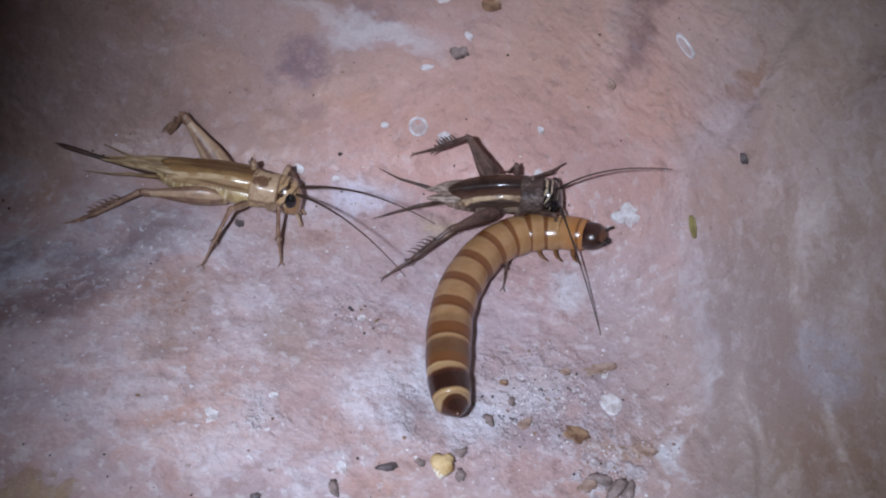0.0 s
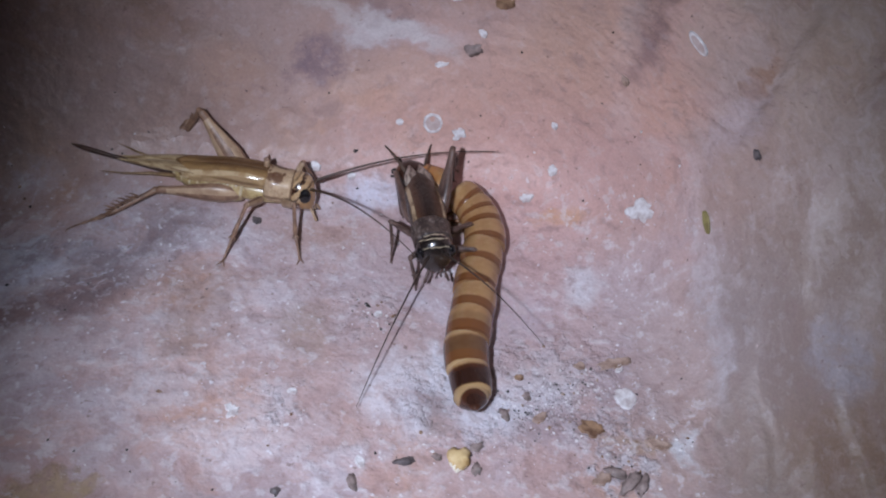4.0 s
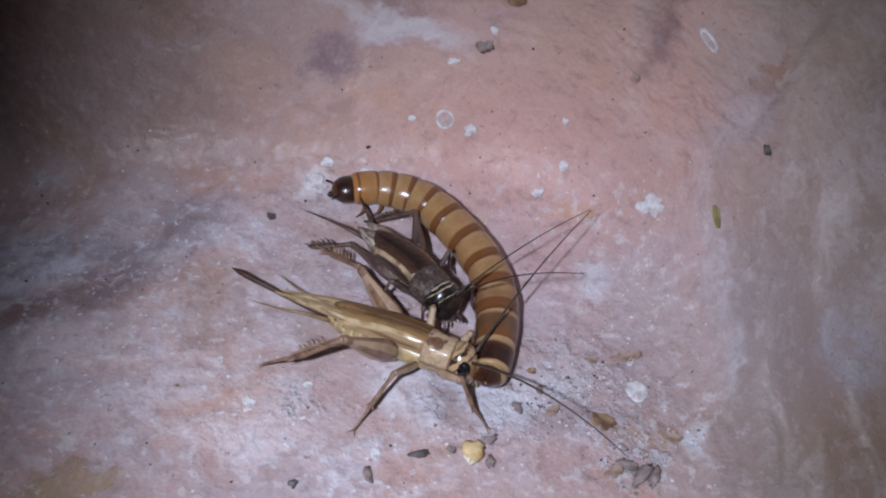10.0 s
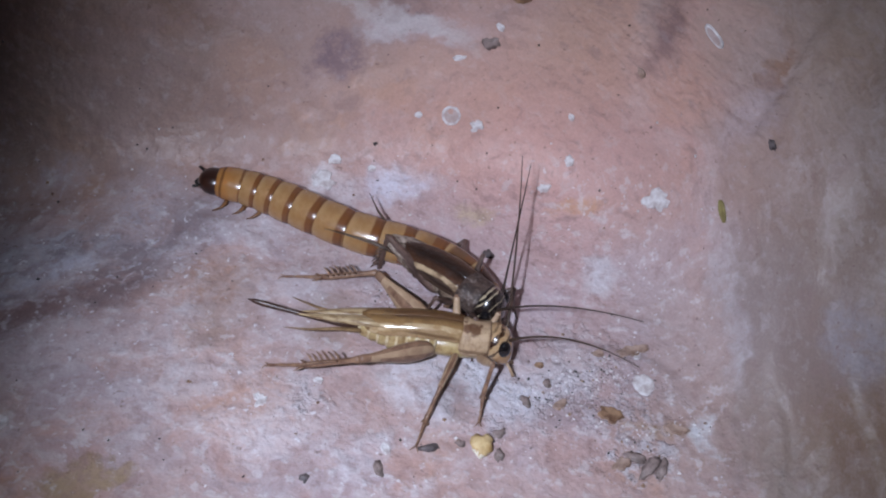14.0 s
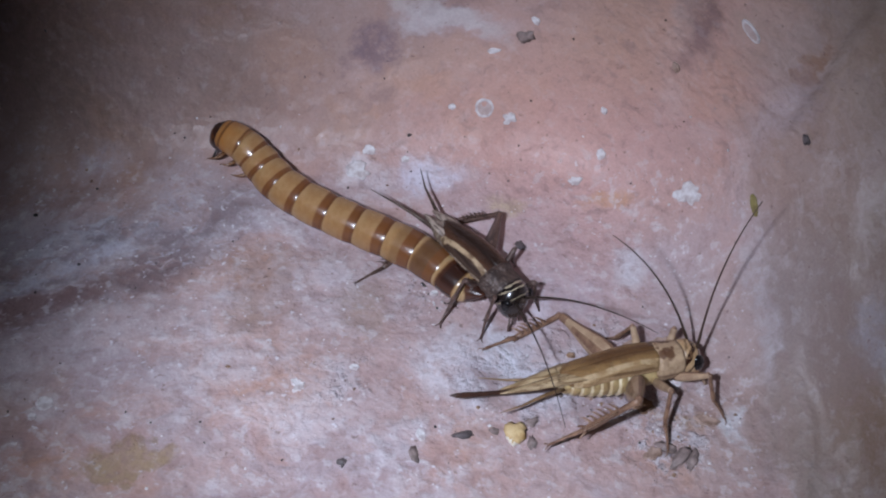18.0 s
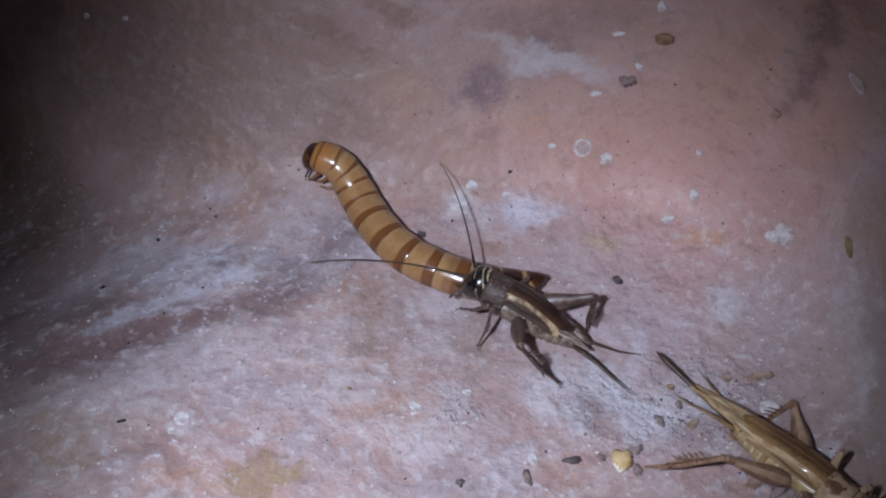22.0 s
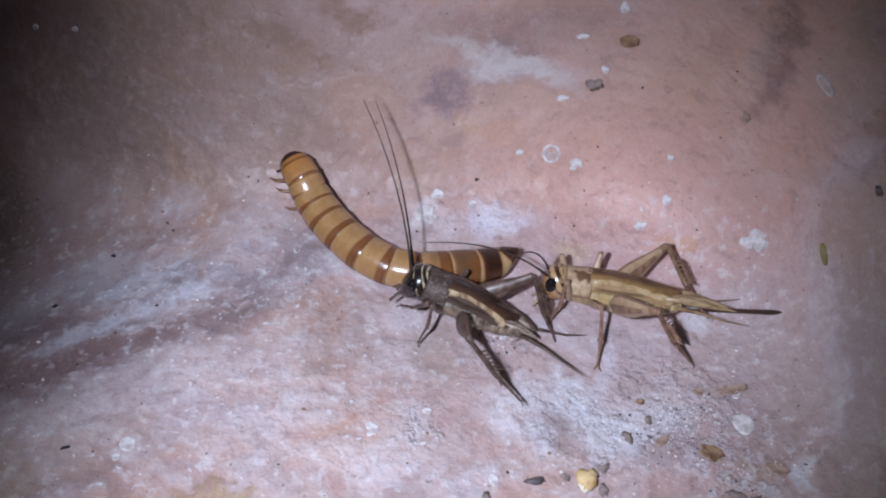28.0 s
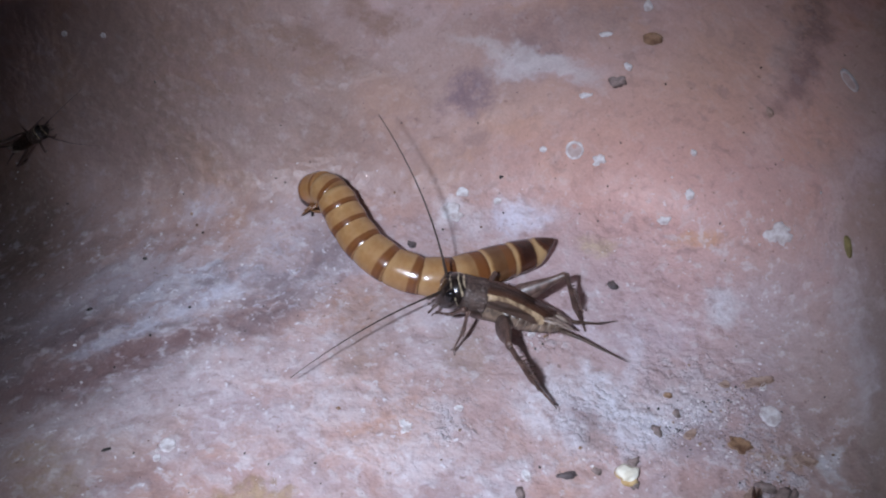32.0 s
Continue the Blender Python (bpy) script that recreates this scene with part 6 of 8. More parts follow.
     ((4.8, 1.8, 8.2, 7.8, 6.4, 2.9), (-0.4, 3.8, 8.7, -1.5, 10.2, 3.3), (-8.3, 11.6, 7.3, -15.8, 1.1, 6.8), (5.8, -4.9, 5.2, 8.0, -4.4, -2.1), (-0.4, -6.2, 5.3, -1.5, -7.8, -2.9), (-9.4, -7.7, 10.0, -15.0, -6.1, -1.7)),
     (8.9, -20.5, 24.0), (14.8, -19.2, 24.9)),
    (22.6, (25.5, 79.6, -4.4, -16.5, 1.3, 24.2),
     ((6.0, 3.2, 7.6, 8.3, 7.0, 1.5), (-0.8, 5.5, 7.7, -1.5, 10.8, 1.4), (-3.5, 14.0, 3.6, -11.4, 4.3, 0.1), (6.3, -4.5, 5.3, 10.4, -3.2, -0.9), (-0.6, -7.1, 2.7, -1.1, -7.8, -5.6), (-8.6, -10.6, 7.5, -18.4, -4.5, 1.6)),
     (-5.9, -1.6, 30.2), (-2.1, -17.7, 25.7)),
    (23, (20.3, 88.1, -5.5, -3.4, -0.8, 72.4),
     ((4.8, 2.8, 7.7, 5.6, 4.9, 0.5), (-0.4, 4.7, 7.8, -1.5, 9.8, 1.3), (-7.0, 7.9, 12.7, -14.7, 9.3, 2.3), (4.9, -3.6, 7.0, 9.6, -4.9, 1.2), (-0.5, -7.3, 3.8, -1.8, -14.1, -0.9), (-10.1, -9.4, 8.1, -17.5, -4.4, -1.3)),
     (3.7, 28.2, 9.8), (-2.2, -0.2, 31.5)),
    (23.4, (13.1, 90.3, -5.3, 9.0, -4.7, 108.9),
     ((5.3, 4.0, 6.7, 8.0, 5.5, -0.3), (-0.2, 4.8, 7.3, -1.5, 9.0, 0.1), (-9.0, 6.1, 11.9, -15.0, 7.0, 0.4), (5.7, -3.7, 7.1, 8.0, -6.4, 0.4), (-0.4, -4.9, 7.8, -1.5, -9.8, 1.1), (-10.0, -4.6, 12.2, -15.0, -7.9, 0.7)),
     (3.7, 28.9, 3.5), (-2.2, 5.8, 30.9)),
    (24, (11.1, 90.3, -4.9, 12.0, -5.9, 118.0),
     ((4.6, 3.3, 7.1, 5.5, 5.6, -0.1), (-0.6, 6.1, 6.0, -2.5, 11.4, -0.1), (-8.2, 8.9, 10.4, -14.1, 7.8, -1.1), (5.9, -3.6, 7.2, 8.0, -6.6, 0.5), (-2.3, -6.8, 4.6, -6.5, -14.0, 3.7), (-4.3, -13.9, 4.6, -10.6, -3.9, -0.7)),
     (12.7, 19.2, 25.6), (8.5, 18.0, 26.3)),
    (24.4, (7.1, 99.8, -4.2, 11.3, -5.5, 116.4),
     ((5.2, 4.1, 6.6, 8.0, 5.3, -0.4), (-0.2, 5.0, 7.1, -1.5, 8.9, -0.3), (-9.1, 6.4, 11.5, -15.0, 6.9, -0.0), (5.8, -3.6, 7.3, 8.0, -6.5, 0.7), (-0.4, -4.8, 7.9, -1.5, -10.0, 1.4), (-9.9, -4.1, 12.4, -15.0, -8.0, 1.1)),
     (12.7, 19.0, 25.8), (8.5, 17.8, 26.4)),
    (25, (5.2, 102.3, -3.8, 13.4, -6.5, 124.9),
     ((5.7, 4.6, 5.9, 9.4, 6.4, -0.5), (-2.4, 6.4, 3.6, -7.2, 11.8, -0.6), (-7.5, 10.4, 9.4, -14.7, 6.9, -0.8), (2.1, -6.6, 4.4, -0.9, -13.6, 3.7), (-0.4, -4.6, 8.1, -1.5, -10.0, 1.9), (-12.4, -3.3, 10.0, -21.7, -2.4, 1.0)),
     (6.2, 27.1, 15.5), (13.8, 13.7, 28.5)),
    (25.5, (3.1, 104.7, -3.4, 13.5, -6.7, 124.8),
     ((5.3, 4.2, 6.4, 8.0, 5.3, -0.6), (-0.2, 5.2, 6.7, -1.5, 8.7, -0.8), (-9.2, 6.7, 11.1, -15.0, 6.7, -0.5), (5.7, -3.3, 7.5, 8.0, -6.6, 1.1), (-0.5, -4.6, 8.1, -1.5, -10.1, 1.8), (-9.8, -3.7, 12.7, -15.0, -8.0, 1.7)),
     (6.2, 27.1, 15.5), (13.8, 13.7, 28.5)),
    (27.5, (1.4, 111.0, -2.5, 13.0, -8.4, 125.6),
     ((5.9, 4.4, 5.8, 9.8, 5.3, -0.6), (-0.4, 5.4, 6.6, -2.4, 8.3, -1.0), (-9.5, 9.6, 8.5, -20.8, 10.0, 1.9), (5.0, -3.4, 7.7, 5.5, -9.3, 3.0), (-1.0, -5.7, 7.2, -3.2, -12.9, 3.5), (-10.4, -4.9, 12.0, -14.4, -5.2, -0.4)),
     (-0.0, 21.8, 22.7), (11.5, 13.5, 29.1)),
    (27.7, (1.9, 102.7, -2.6, 19.0, -6.5, 171.6),
     ((5.4, 4.6, 5.5, 8.0, 4.5, -1.6), (-0.5, 6.3, 4.9, -1.5, 7.7, -3.2), (-10.4, 7.9, 8.8, -15.0, 5.6, -3.1), (5.7, -2.7, 8.0, 8.0, -6.9, 2.1), (-0.5, -4.2, 8.6, -1.5, -10.3, 3.0), (-10.0, -8.2, 10.0, -16.1, -13.9, 0.0)),
     (0.0, 24.3, 19.4), (11.5, 17.0, 26.9)),
    (28, (1.8, 100.3, -2.6, 19.2, -6.8, 175.9),
     ((4.6, 4.1, 6.4, 5.8, 3.1, -1.1), (-0.4, 6.5, 4.6, -1.1, 8.7, -3.4), (-7.0, 11.3, 7.8, -14.1, 6.7, -2.0), (5.7, -2.7, 8.0, 8.0, -6.9, 2.1), (-0.5, -4.3, 8.6, -1.5, -10.4, 2.9), (-10.6, -9.0, 8.4, -16.3, 1.2, 2.8)),
     (24.3, 19.5, 17.2), (13.8, 23.4, 18.7)),
    (28.2, (3.6, 96.1, -2.7, 17.7, -5.8, -163.3),
     ((5.7, 4.8, 5.3, 8.0, 4.5, -1.9), (-0.6, 6.6, 4.5, -1.4, 7.5, -3.9), (-10.6, 7.8, 8.6, -15.1, 5.4, -3.3), (5.5, -2.6, 8.0, 8.0, -6.8, 2.3), (-0.5, -4.2, 8.6, -1.5, -10.3, 2.8), (-10.3, -4.1, 11.7, -15.9, -9.9, 1.5)),
     (24.3, 19.3, 17.4), (13.8, 23.2, 19.1)),
    (28.4, (10.0, 89.1, -3.8, 9.2, -1.2, -125.2),
     ((6.0, 4.4, 5.9, 8.8, 4.1, -1.2), (0.0, 7.0, 4.4, 0.2, 9.5, -3.7), (-13.9, 4.5, 0.3, -7.1, 12.8, -7.0), (5.7, -2.9, 7.6, 10.2, -5.9, 2.2), (-0.3, -4.4, 8.3, -1.2, -10.3, 2.4), (-11.2, -10.2, 5.4, -16.5, -3.8, -4.6)),
     (30.3, 13.2, 14.6), (25.9, -7.1, 24.8)),
    (28.7, (14.3, 72.6, -5.3, 2.6, -3.9, -107.6),
     ((6.1, 4.7, 5.8, 8.0, 5.4, -1.5), (-0.7, 6.3, 5.8, -1.6, 8.8, -2.1), (-9.7, 6.3, 11.3, -15.0, 7.1, -0.6), (5.1, -3.1, 7.6, 8.0, -6.2, 1.2), (-0.2, -4.0, 8.2, -1.5, -9.6, 2.0), (-9.2, -4.2, 12.8, -15.0, -7.6, 1.7)),
     (30.3, 12.1, 15.8), (25.9, -9.1, 24.1)),
    (29, (13.3, 71.4, -5.1, 2.6, -3.9, -107.9),
     ((5.7, 4.9, 5.8, 6.5, 5.9, -1.7), (-1.2, 6.4, 5.4, -3.1, 9.3, -2.2), (-11.9, 9.3, 4.0, -2.7, 2.2, -1.9), (4.7, -2.6, 7.8, 6.5, -5.7, 1.1), (-0.5, -4.0, 8.2, -3.0, -9.0, 1.9), (-12.9, -7.6, 5.1, -3.1, -1.3, -0.5)),
     (30.3, 12.1, 15.8), (25.9, -9.0, 24.1)),
    (30, (15.1, 69.8, -5.5, -0.5, -2.5, -99.1),
     ((6.1, 4.5, 6.0, 8.0, 5.6, -1.3), (-0.7, 6.2, 6.2, -1.6, 9.1, -1.6), (-11.5, 9.9, 2.8, -1.7, 3.1, -2.4), (5.1, -3.2, 7.5, 8.0, -6.1, 1.0), (-0.2, -4.2, 8.0, -1.5, -9.4, 1.6), (-13.5, -6.7, 2.4, -2.0, -1.1, -0.2)),
     (30.3, 11.4, 16.4), (25.9, -10.1, 23.6)),
    (30.3, (15.2, 68.7, -5.6, -0.8, -2.4, -98.3),
     ((5.9, 4.4, 6.3, 7.1, 5.3, -1.2), (-0.9, 6.0, 6.2, -2.4, 8.9, -1.6), (-11.9, 9.2, 4.3, -2.7, 2.9, -2.3), (4.9, -3.1, 7.6, 6.9, -6.4, 1.0), (-0.4, -4.5, 7.8, -2.6, -9.7, 1.7), (-13.6, -2.1, 7.4, -3.1, -1.3, -0.1)),
     (30.3, 11.4, 16.4), (25.9, -10.2, 23.5)),
    (30.6, (16.5, 56.7, -5.6, -1.5, -2.8, -97.2),
     ((6.1, 4.5, 6.0, 8.0, 5.7, -1.3), (-0.7, 6.1, 6.2, -1.6, 9.2, -1.6), (-10.0, 5.9, 11.3, -15.0, 7.3, -0.6), (5.1, -3.3, 7.4, 8.0, -6.0, 0.9), (-0.2, -4.1, 8.0, -1.5, -9.4, 1.6), (-9.1, -4.7, 12.6, -15.0, -7.5, 1.4)),
     (30.3, 11.3, 16.5), (25.9, -10.3, 23.5)),
    (31.5, (16.3, 55.1, -5.5, -1.4, -2.9, -97.5),
     ((5.8, 4.6, 6.2, 6.6, 5.8, -1.3), (-1.1, 6.1, 6.0, -2.9, 9.3, -1.6), (-10.4, 5.9, 10.9, -16.4, 7.3, -0.5), (4.8, -2.9, 7.6, 6.7, -5.9, 0.9), (-0.4, -4.3, 7.9, -2.8, -9.3, 1.6), (-9.6, -4.8, 12.2, -16.3, -7.4, 1.4)),
     (30.3, 11.3, 16.5), (25.9, -10.3, 23.5)),
    (31.65, (16.3, 55.1, -5.5, -1.4, -2.9, -97.5),
     ((5.8, 4.6, 6.2, 6.6, 5.8, -1.3), (-1.1, 6.1, 6.0, -2.9, 9.3, -1.6), (-10.4, 5.9, 10.9, -16.4, 7.3, -0.5), (4.8, -2.9, 7.6, 6.7, -5.9, 0.9), (-0.4, -4.3, 7.9, -2.8, -9.3, 1.6), (-9.6, -4.8, 12.2, -16.3, -7.4, 1.4)),
     (30.3, 11.3, 16.5), (25.9, -10.3, 23.5)),
    (31.8, (15.3, 50.6, -5.5, -2.0, -3.3, -96.7),
     ((6.2, 4.5, 6.0, 8.0, 5.7, -1.2), (-0.7, 6.2, 6.1, -1.5, 9.1, -1.7), (-10.2, 5.9, 11.2, -15.0, 7.3, -0.8), (5.2, -3.3, 7.3, 8.0, -6.0, 0.9), (-0.2, -4.1, 8.0, -1.5, -9.4, 1.6), (-9.0, -4.7, 12.7, -15.0, -7.4, 1.5)),
     (30.3, 11.3, 16.5), (25.9, -10.4, 23.5)),
    (32, (14.3, 42.3, -5.2, -2.6, -3.5, -95.5),
     ((6.2, 4.6, 6.0, 8.0, 5.6, -1.3), (-0.7, 6.2, 6.2, -1.5, 9.1, -1.6), (-10.2, 5.9, 11.2, -15.0, 7.2, -0.9), (5.2, -3.4, 7.3, 8.0, -6.0, 0.8), (-0.2, -4.2, 7.9, -1.5, -9.4, 1.5), (-8.9, -4.7, 12.8, -15.0, -7.4, 1.6)),
     (30.3, 11.2, 16.6), (25.9, -10.5, 23.4)),
]

MALE_ROWS = [
    (0, (10.7, 115.3, -1.5, 8.5, -0.7, -3.5),
     ((2.5, 1.2, 6.8, 7.3, 5.5, 5.1), (-0.0, 3.4, 7.1, -1.5, 7.2, 0.9), (-7.1, 4.5, 11.5, -15.5, 7.3, 4.2), (5.8, -4.2, 4.9, 7.3, -5.1, -1.6), (-0.3, -6.7, 2.3, -1.3, -13.4, -0.5), (-9.1, -8.7, 6.6, -18.1, -14.9, 3.1)),
     (19.4, -10.3, 22.6), (13.5, -23.3, -3.4)),
    (1, (10.6, 113.9, -1.5, 7.0, -1.1, -8.6),
     ((4.3, 2.4, 6.6, 3.3, 8.7, 4.5), (-0.4, 4.1, 6.7, -2.3, 8.5, 1.0), (-8.7, 9.7, 5.2, -19.6, 6.7, 3.7), (4.9, -5.0, 4.6, 4.1, -5.1, -2.0), (-1.0, -6.5, 2.5, -3.0, -13.1, -0.2), (-9.0, -8.6, 7.0, -17.3, -15.2, 2.8)),
     (23.5, -9.1, 19.6), (15.4, -21.0, -6.8)),
    (2, (2.0, 111.2, -0.4, 0.3, 8.6, -60.4),
     ((6.2, 4.6, 3.8, 7.1, 5.3, -2.8), (-0.6, 6.3, 4.1, -2.2, 13.5, 3.7), (-9.0, 8.9, 6.5, -11.0, 3.2, -3.2), (4.1, -5.5, 4.2, 2.5, -3.3, -1.9), (-0.6, -5.7, 5.2, -1.3, -8.6, -1.6), (-2.0, -10.0, 9.2, -9.4, -8.4, 0.6)),
     (30.3, 4.5, 9.4), (14.2, -22.0, 15.0)),
    (3, (-2.7, 106.6, 0.1, -3.1, 2.9, -79.0),
     ((3.5, 6.0, 2.9, 2.2, 8.5, -3.1), (-1.5, 6.3, 1.3, -4.0, 11.8, -2.9), (-8.0, 7.5, 9.3, -13.6, 6.5, -0.6), (5.8, -4.2, 4.8, 5.4, -3.5, -1.8), (-0.4, -5.3, 5.8, -0.2, -5.6, -1.6), (-10.6, -7.9, 1.1, -4.1, -0.9, -5.1)),
     (28.8, 8.8, 11.3), (27.2, -13.5, 0.8)),
    (3.5, (-3.6, 107.2, 0.3, -3.5, 1.9, -83.5),
     ((3.4, 6.1, 2.4, 2.1, 9.5, -3.2), (-1.5, 6.3, 1.4, -4.1, 11.9, -2.7), (-9.0, 4.8, 10.0, -13.4, 6.2, -0.5), (6.5, -3.5, 4.6, 6.4, -2.2, -1.9), (0.2, -5.5, 5.6, 1.0, -4.8, -1.7), (-12.6, -2.4, 1.4, -3.4, -0.4, -5.1)),
     (28.8, 8.8, 11.3), (27.2, -13.5, 0.8)),
    (5.5, (-5.7, 95.9, -0.0, -3.0, 0.5, -49.7),
     ((6.2, 4.7, 3.6, 6.7, 5.0, -3.0), (-0.9, 6.0, 4.6, -1.6, 8.2, -2.4), (-9.3, 5.0, 9.7, -13.3, 6.6, -0.9), (5.8, -4.5, 4.5, 6.8, -5.5, -2.0), (-0.6, -5.2, 5.8, -1.4, -8.5, -0.8), (-8.6, -4.8, 10.4, -13.2, -6.6, 0.1)),
     (28.8, 8.8, 11.3), (27.2, -13.5, 0.8)),
    (6, (-4.5, 94.9, -0.2, -2.9, 1.1, -45.3),
     ((5.9, 4.8, 3.8, 5.6, 4.3, -2.8), (-1.2, 5.8, 4.6, -2.5, 8.1, -2.3), (-7.4, 6.6, 10.4, -5.8, 14.3, 2.1), (6.1, -4.1, 4.6, 7.5, -4.7, -1.9), (-0.6, -4.4, 6.4, -1.3, -5.2, -0.9), (-12.3, -3.5, 4.9, -21.6, -7.1, -0.7)),
     (19.2, 22.0, 6.3), (25.9, -10.6, 16.1)),
    (6.5, (-4.4, 94.8, -0.2, -3.0, 0.6, -48.9),
     ((5.6, 5.0, 3.8, 5.1, 4.7, -2.8), (-1.5, 5.7, 4.6, -3.2, 8.0, -2.2), (-9.7, 6.6, 8.2, -6.3, 13.1, -0.6), (5.8, -4.2, 4.8, 6.6, -4.6, -1.8), (-0.3, -4.6, 6.4, -0.5, -5.9, -0.9), (-12.5, -3.6, 2.8, -21.9, -9.4, -0.2)),
     (23.0, 18.0, 11.1), (27.2, -9.5, -5.6)),
    (7, (-5.1, 93.6, -0.1, -3.5, -1.0, -61.0),
     ((6.2, 4.7, 3.6, 6.7, 5.0, -3.1), (-0.9, 6.1, 4.5, -1.6, 8.1, -2.6), (-6.9, 7.2, 10.3, -8.8, 13.9, 1.2), (4.9, -4.6, 5.2, 4.9, -6.3, -1.3), (-0.4, -4.6, 6.4, -0.4, -4.5, -1.0), (-11.4, -6.4, 4.6, -18.7, -7.2, -4.2)),
     (25.9, 15.9, 2.3), (13.6, -23.4, 12.0)),
    (8, (-4.1, 91.6, -0.2, -3.7, -1.6, -65.8),
     ((6.2, 4.7, 3.6, 6.7, 4.9, -3.1), (-0.9, 6.1, 4.4, -1.6, 8.1, -2.6), (-9.2, 6.1, 9.1, -7.1, 12.6, -0.0), (6.7, -3.3, 4.5, 6.0, -1.7, -1.9), (-1.0, -4.3, 6.4, -2.4, -4.8, -0.8), (-9.1, -8.2, 7.4, -18.4, -11.0, 1.3)),
     (27.1, -1.1, 18.0), (20.6, -14.8, 19.3)),
    (9, (-4.4, 90.2, -0.1, -3.8, -2.2, -68.5),
     ((5.4, 5.3, 3.5, 5.2, 6.1, -3.1), (-1.5, 6.0, 4.0, -3.2, 8.9, -2.6), (-10.9, 6.6, 6.1, -10.6, 15.3, -1.3), (7.3, -2.5, 3.9, 4.8, -0.6, -2.0), (-1.1, -4.2, 6.4, -2.7, -4.7, -0.8), (-9.1, -7.6, 8.0, -18.0, -8.9, 0.9)),
     (29.1, 4.7, 13.4), (20.2, -13.0, 21.2)),
    (9.5, (-5.2, 93.5, -0.1, -3.5, -1.4, -57.8),
     ((6.2, 4.7, 3.5, 6.7, 5.0, -3.2), (-0.9, 6.0, 4.5, -1.6, 8.1, -2.5), (-9.3, 5.0, 9.7, -13.3, 6.5, -0.9), (5.8, -4.5, 4.5, 6.8, -5.5, -2.0), (-0.5, -5.2, 5.8, -1.4, -8.4, -0.8), (-8.4, -4.7, 10.5, -13.2, -6.6, 0.3)),
     (29.1, 4.7, 13.4), (20.2, -13.0, 21.2)),
    (10, (-7.3, 95.4, -0.4, -3.1, 3.0, -49.7),
     ((5.9, 4.4, 4.5, 6.9, 5.1, -2.1), (-0.7, 5.8, 5.1, -1.4, 8.2, -1.9), (-10.8, 7.9, 3.5, -18.8, 1.5, -1.6), (5.5, -4.0, 5.3, 7.0, -5.4, -1.0), (-0.4, -4.8, 6.2, -1.3, -8.4, -0.2), (-12.6, -2.3, 1.5, -20.3, -10.4, -0.6)),
     (23.3, 4.4, 22.3), (8.2, 23.6, 9.6)),
    (11, (-3.7, 91.3, -1.0, -3.1, 3.8, -45.8),
     ((5.9, 4.4, 4.5, 6.9, 5.1, -2.0), (-0.7, 5.7, 5.1, -1.4, 8.2, -1.8), (-10.6, 7.2, 5.9, -16.4, 5.0, -3.7), (5.5, -4.0, 5.3, 7.0, -5.4, -1.0), (-0.4, -4.8, 6.2, -1.3, -8.4, -0.3), (-3.3, -7.1, 11.6, -5.1, -2.7, 1.2)),
     (27.9, 12.6, 7.2), (30.3, -0.6, -1.6)),
    (12, (-3.9, 91.2, -1.0, -3.1, 3.6, -47.5),
     ((5.8, 4.5, 4.5, 6.8, 5.5, -2.1), (-0.8, 5.8, 5.0, -1.6, 8.4, -1.8), (-10.8, 7.1, 5.6, -16.2, 4.8, -4.2), (5.6, -3.9, 5.3, 7.2, -5.0, -1.1), (-0.4, -4.8, 6.2, -1.1, -8.2, -0.3), (-3.2, -7.4, 11.4, -4.9, -2.9, 1.1)),
     (28.5, 11.8, 5.8), (30.3, -0.1, -1.6)),
    (13, (-6.5, 91.4, -0.5, -2.9, 4.1, -41.3),
     ((5.9, 4.4, 4.5, 6.9, 5.1, -2.0), (-0.7, 5.7, 5.1, -1.4, 8.2, -1.8), (-7.7, 10.8, 3.0, -14.4, 4.5, -3.8), (5.5, -4.1, 5.3, 7.0, -5.4, -1.1), (-0.4, -4.9, 6.2, -1.3, -8.4, -0.3), (-12.4, 0.0, 1.1, -1.3, 0.4, -1.7)),
     (28.3, 11.8, 8.0), (28.1, -11.7, -0.1)),
    (13.5, (-5.6, 91.6, -0.6, -3.1, 3.6, -46.1),
     ((5.7, 4.5, 4.7, 6.0, 4.9, -2.0), (-1.2, 5.4, 5.3, -2.6, 7.3, -1.7), (-11.5, 3.9, 7.1, -15.2, 2.5, -3.6), (5.4, -4.1, 5.3, 7.0, -5.5, -1.0), (-0.4, -5.1, 5.9, -1.1, -9.2, -0.2), (-12.4, 0.5, 2.5, -1.8, -0.4, -1.6)),
     (28.3, 11.8, 8.0), (28.1, -11.7, -0.1)),
    (14, (-3.1, 93.5, -0.8, -2.6, 7.9, -38.3),
     ((5.9, 4.3, 4.6, 7.0, 5.2, -1.9), (-0.7, 5.9, 4.9, -1.3, 8.2, -2.1), (-6.6, 10.7, -0.9, -11.4, 0.5, -2.6), (5.5, -4.0, 5.3, 7.0, -5.4, -1.1), (-0.5, -5.2, 5.8, -1.3, -8.4, -0.7), (-12.2, -1.0, 5.4, -13.6, -2.1, -5.9)),
     (-5.1, 22.9, 7.8), (25.4, -1.1, 20.4)),
    (14.5, (-5.8, 96.4, -0.4, -2.1, 8.6, -31.0),
     ((5.9, 4.3, 4.7, 7.0, 5.2, -1.8), (-0.7, 5.8, 5.0, -1.3, 8.3, -2.0), (-9.8, 5.2, 9.1, -13.3, 6.6, -1.7), (5.5, -4.1, 5.3, 7.0, -5.4, -1.1), (-0.5, -5.2, 5.8, -1.3, -8.4, -0.8), (-9.3, -5.1, 9.6, -13.2, -6.7, -1.0)),
     (-1.2, 23.1, -4.1), (6.0, 24.2, 5.3)),
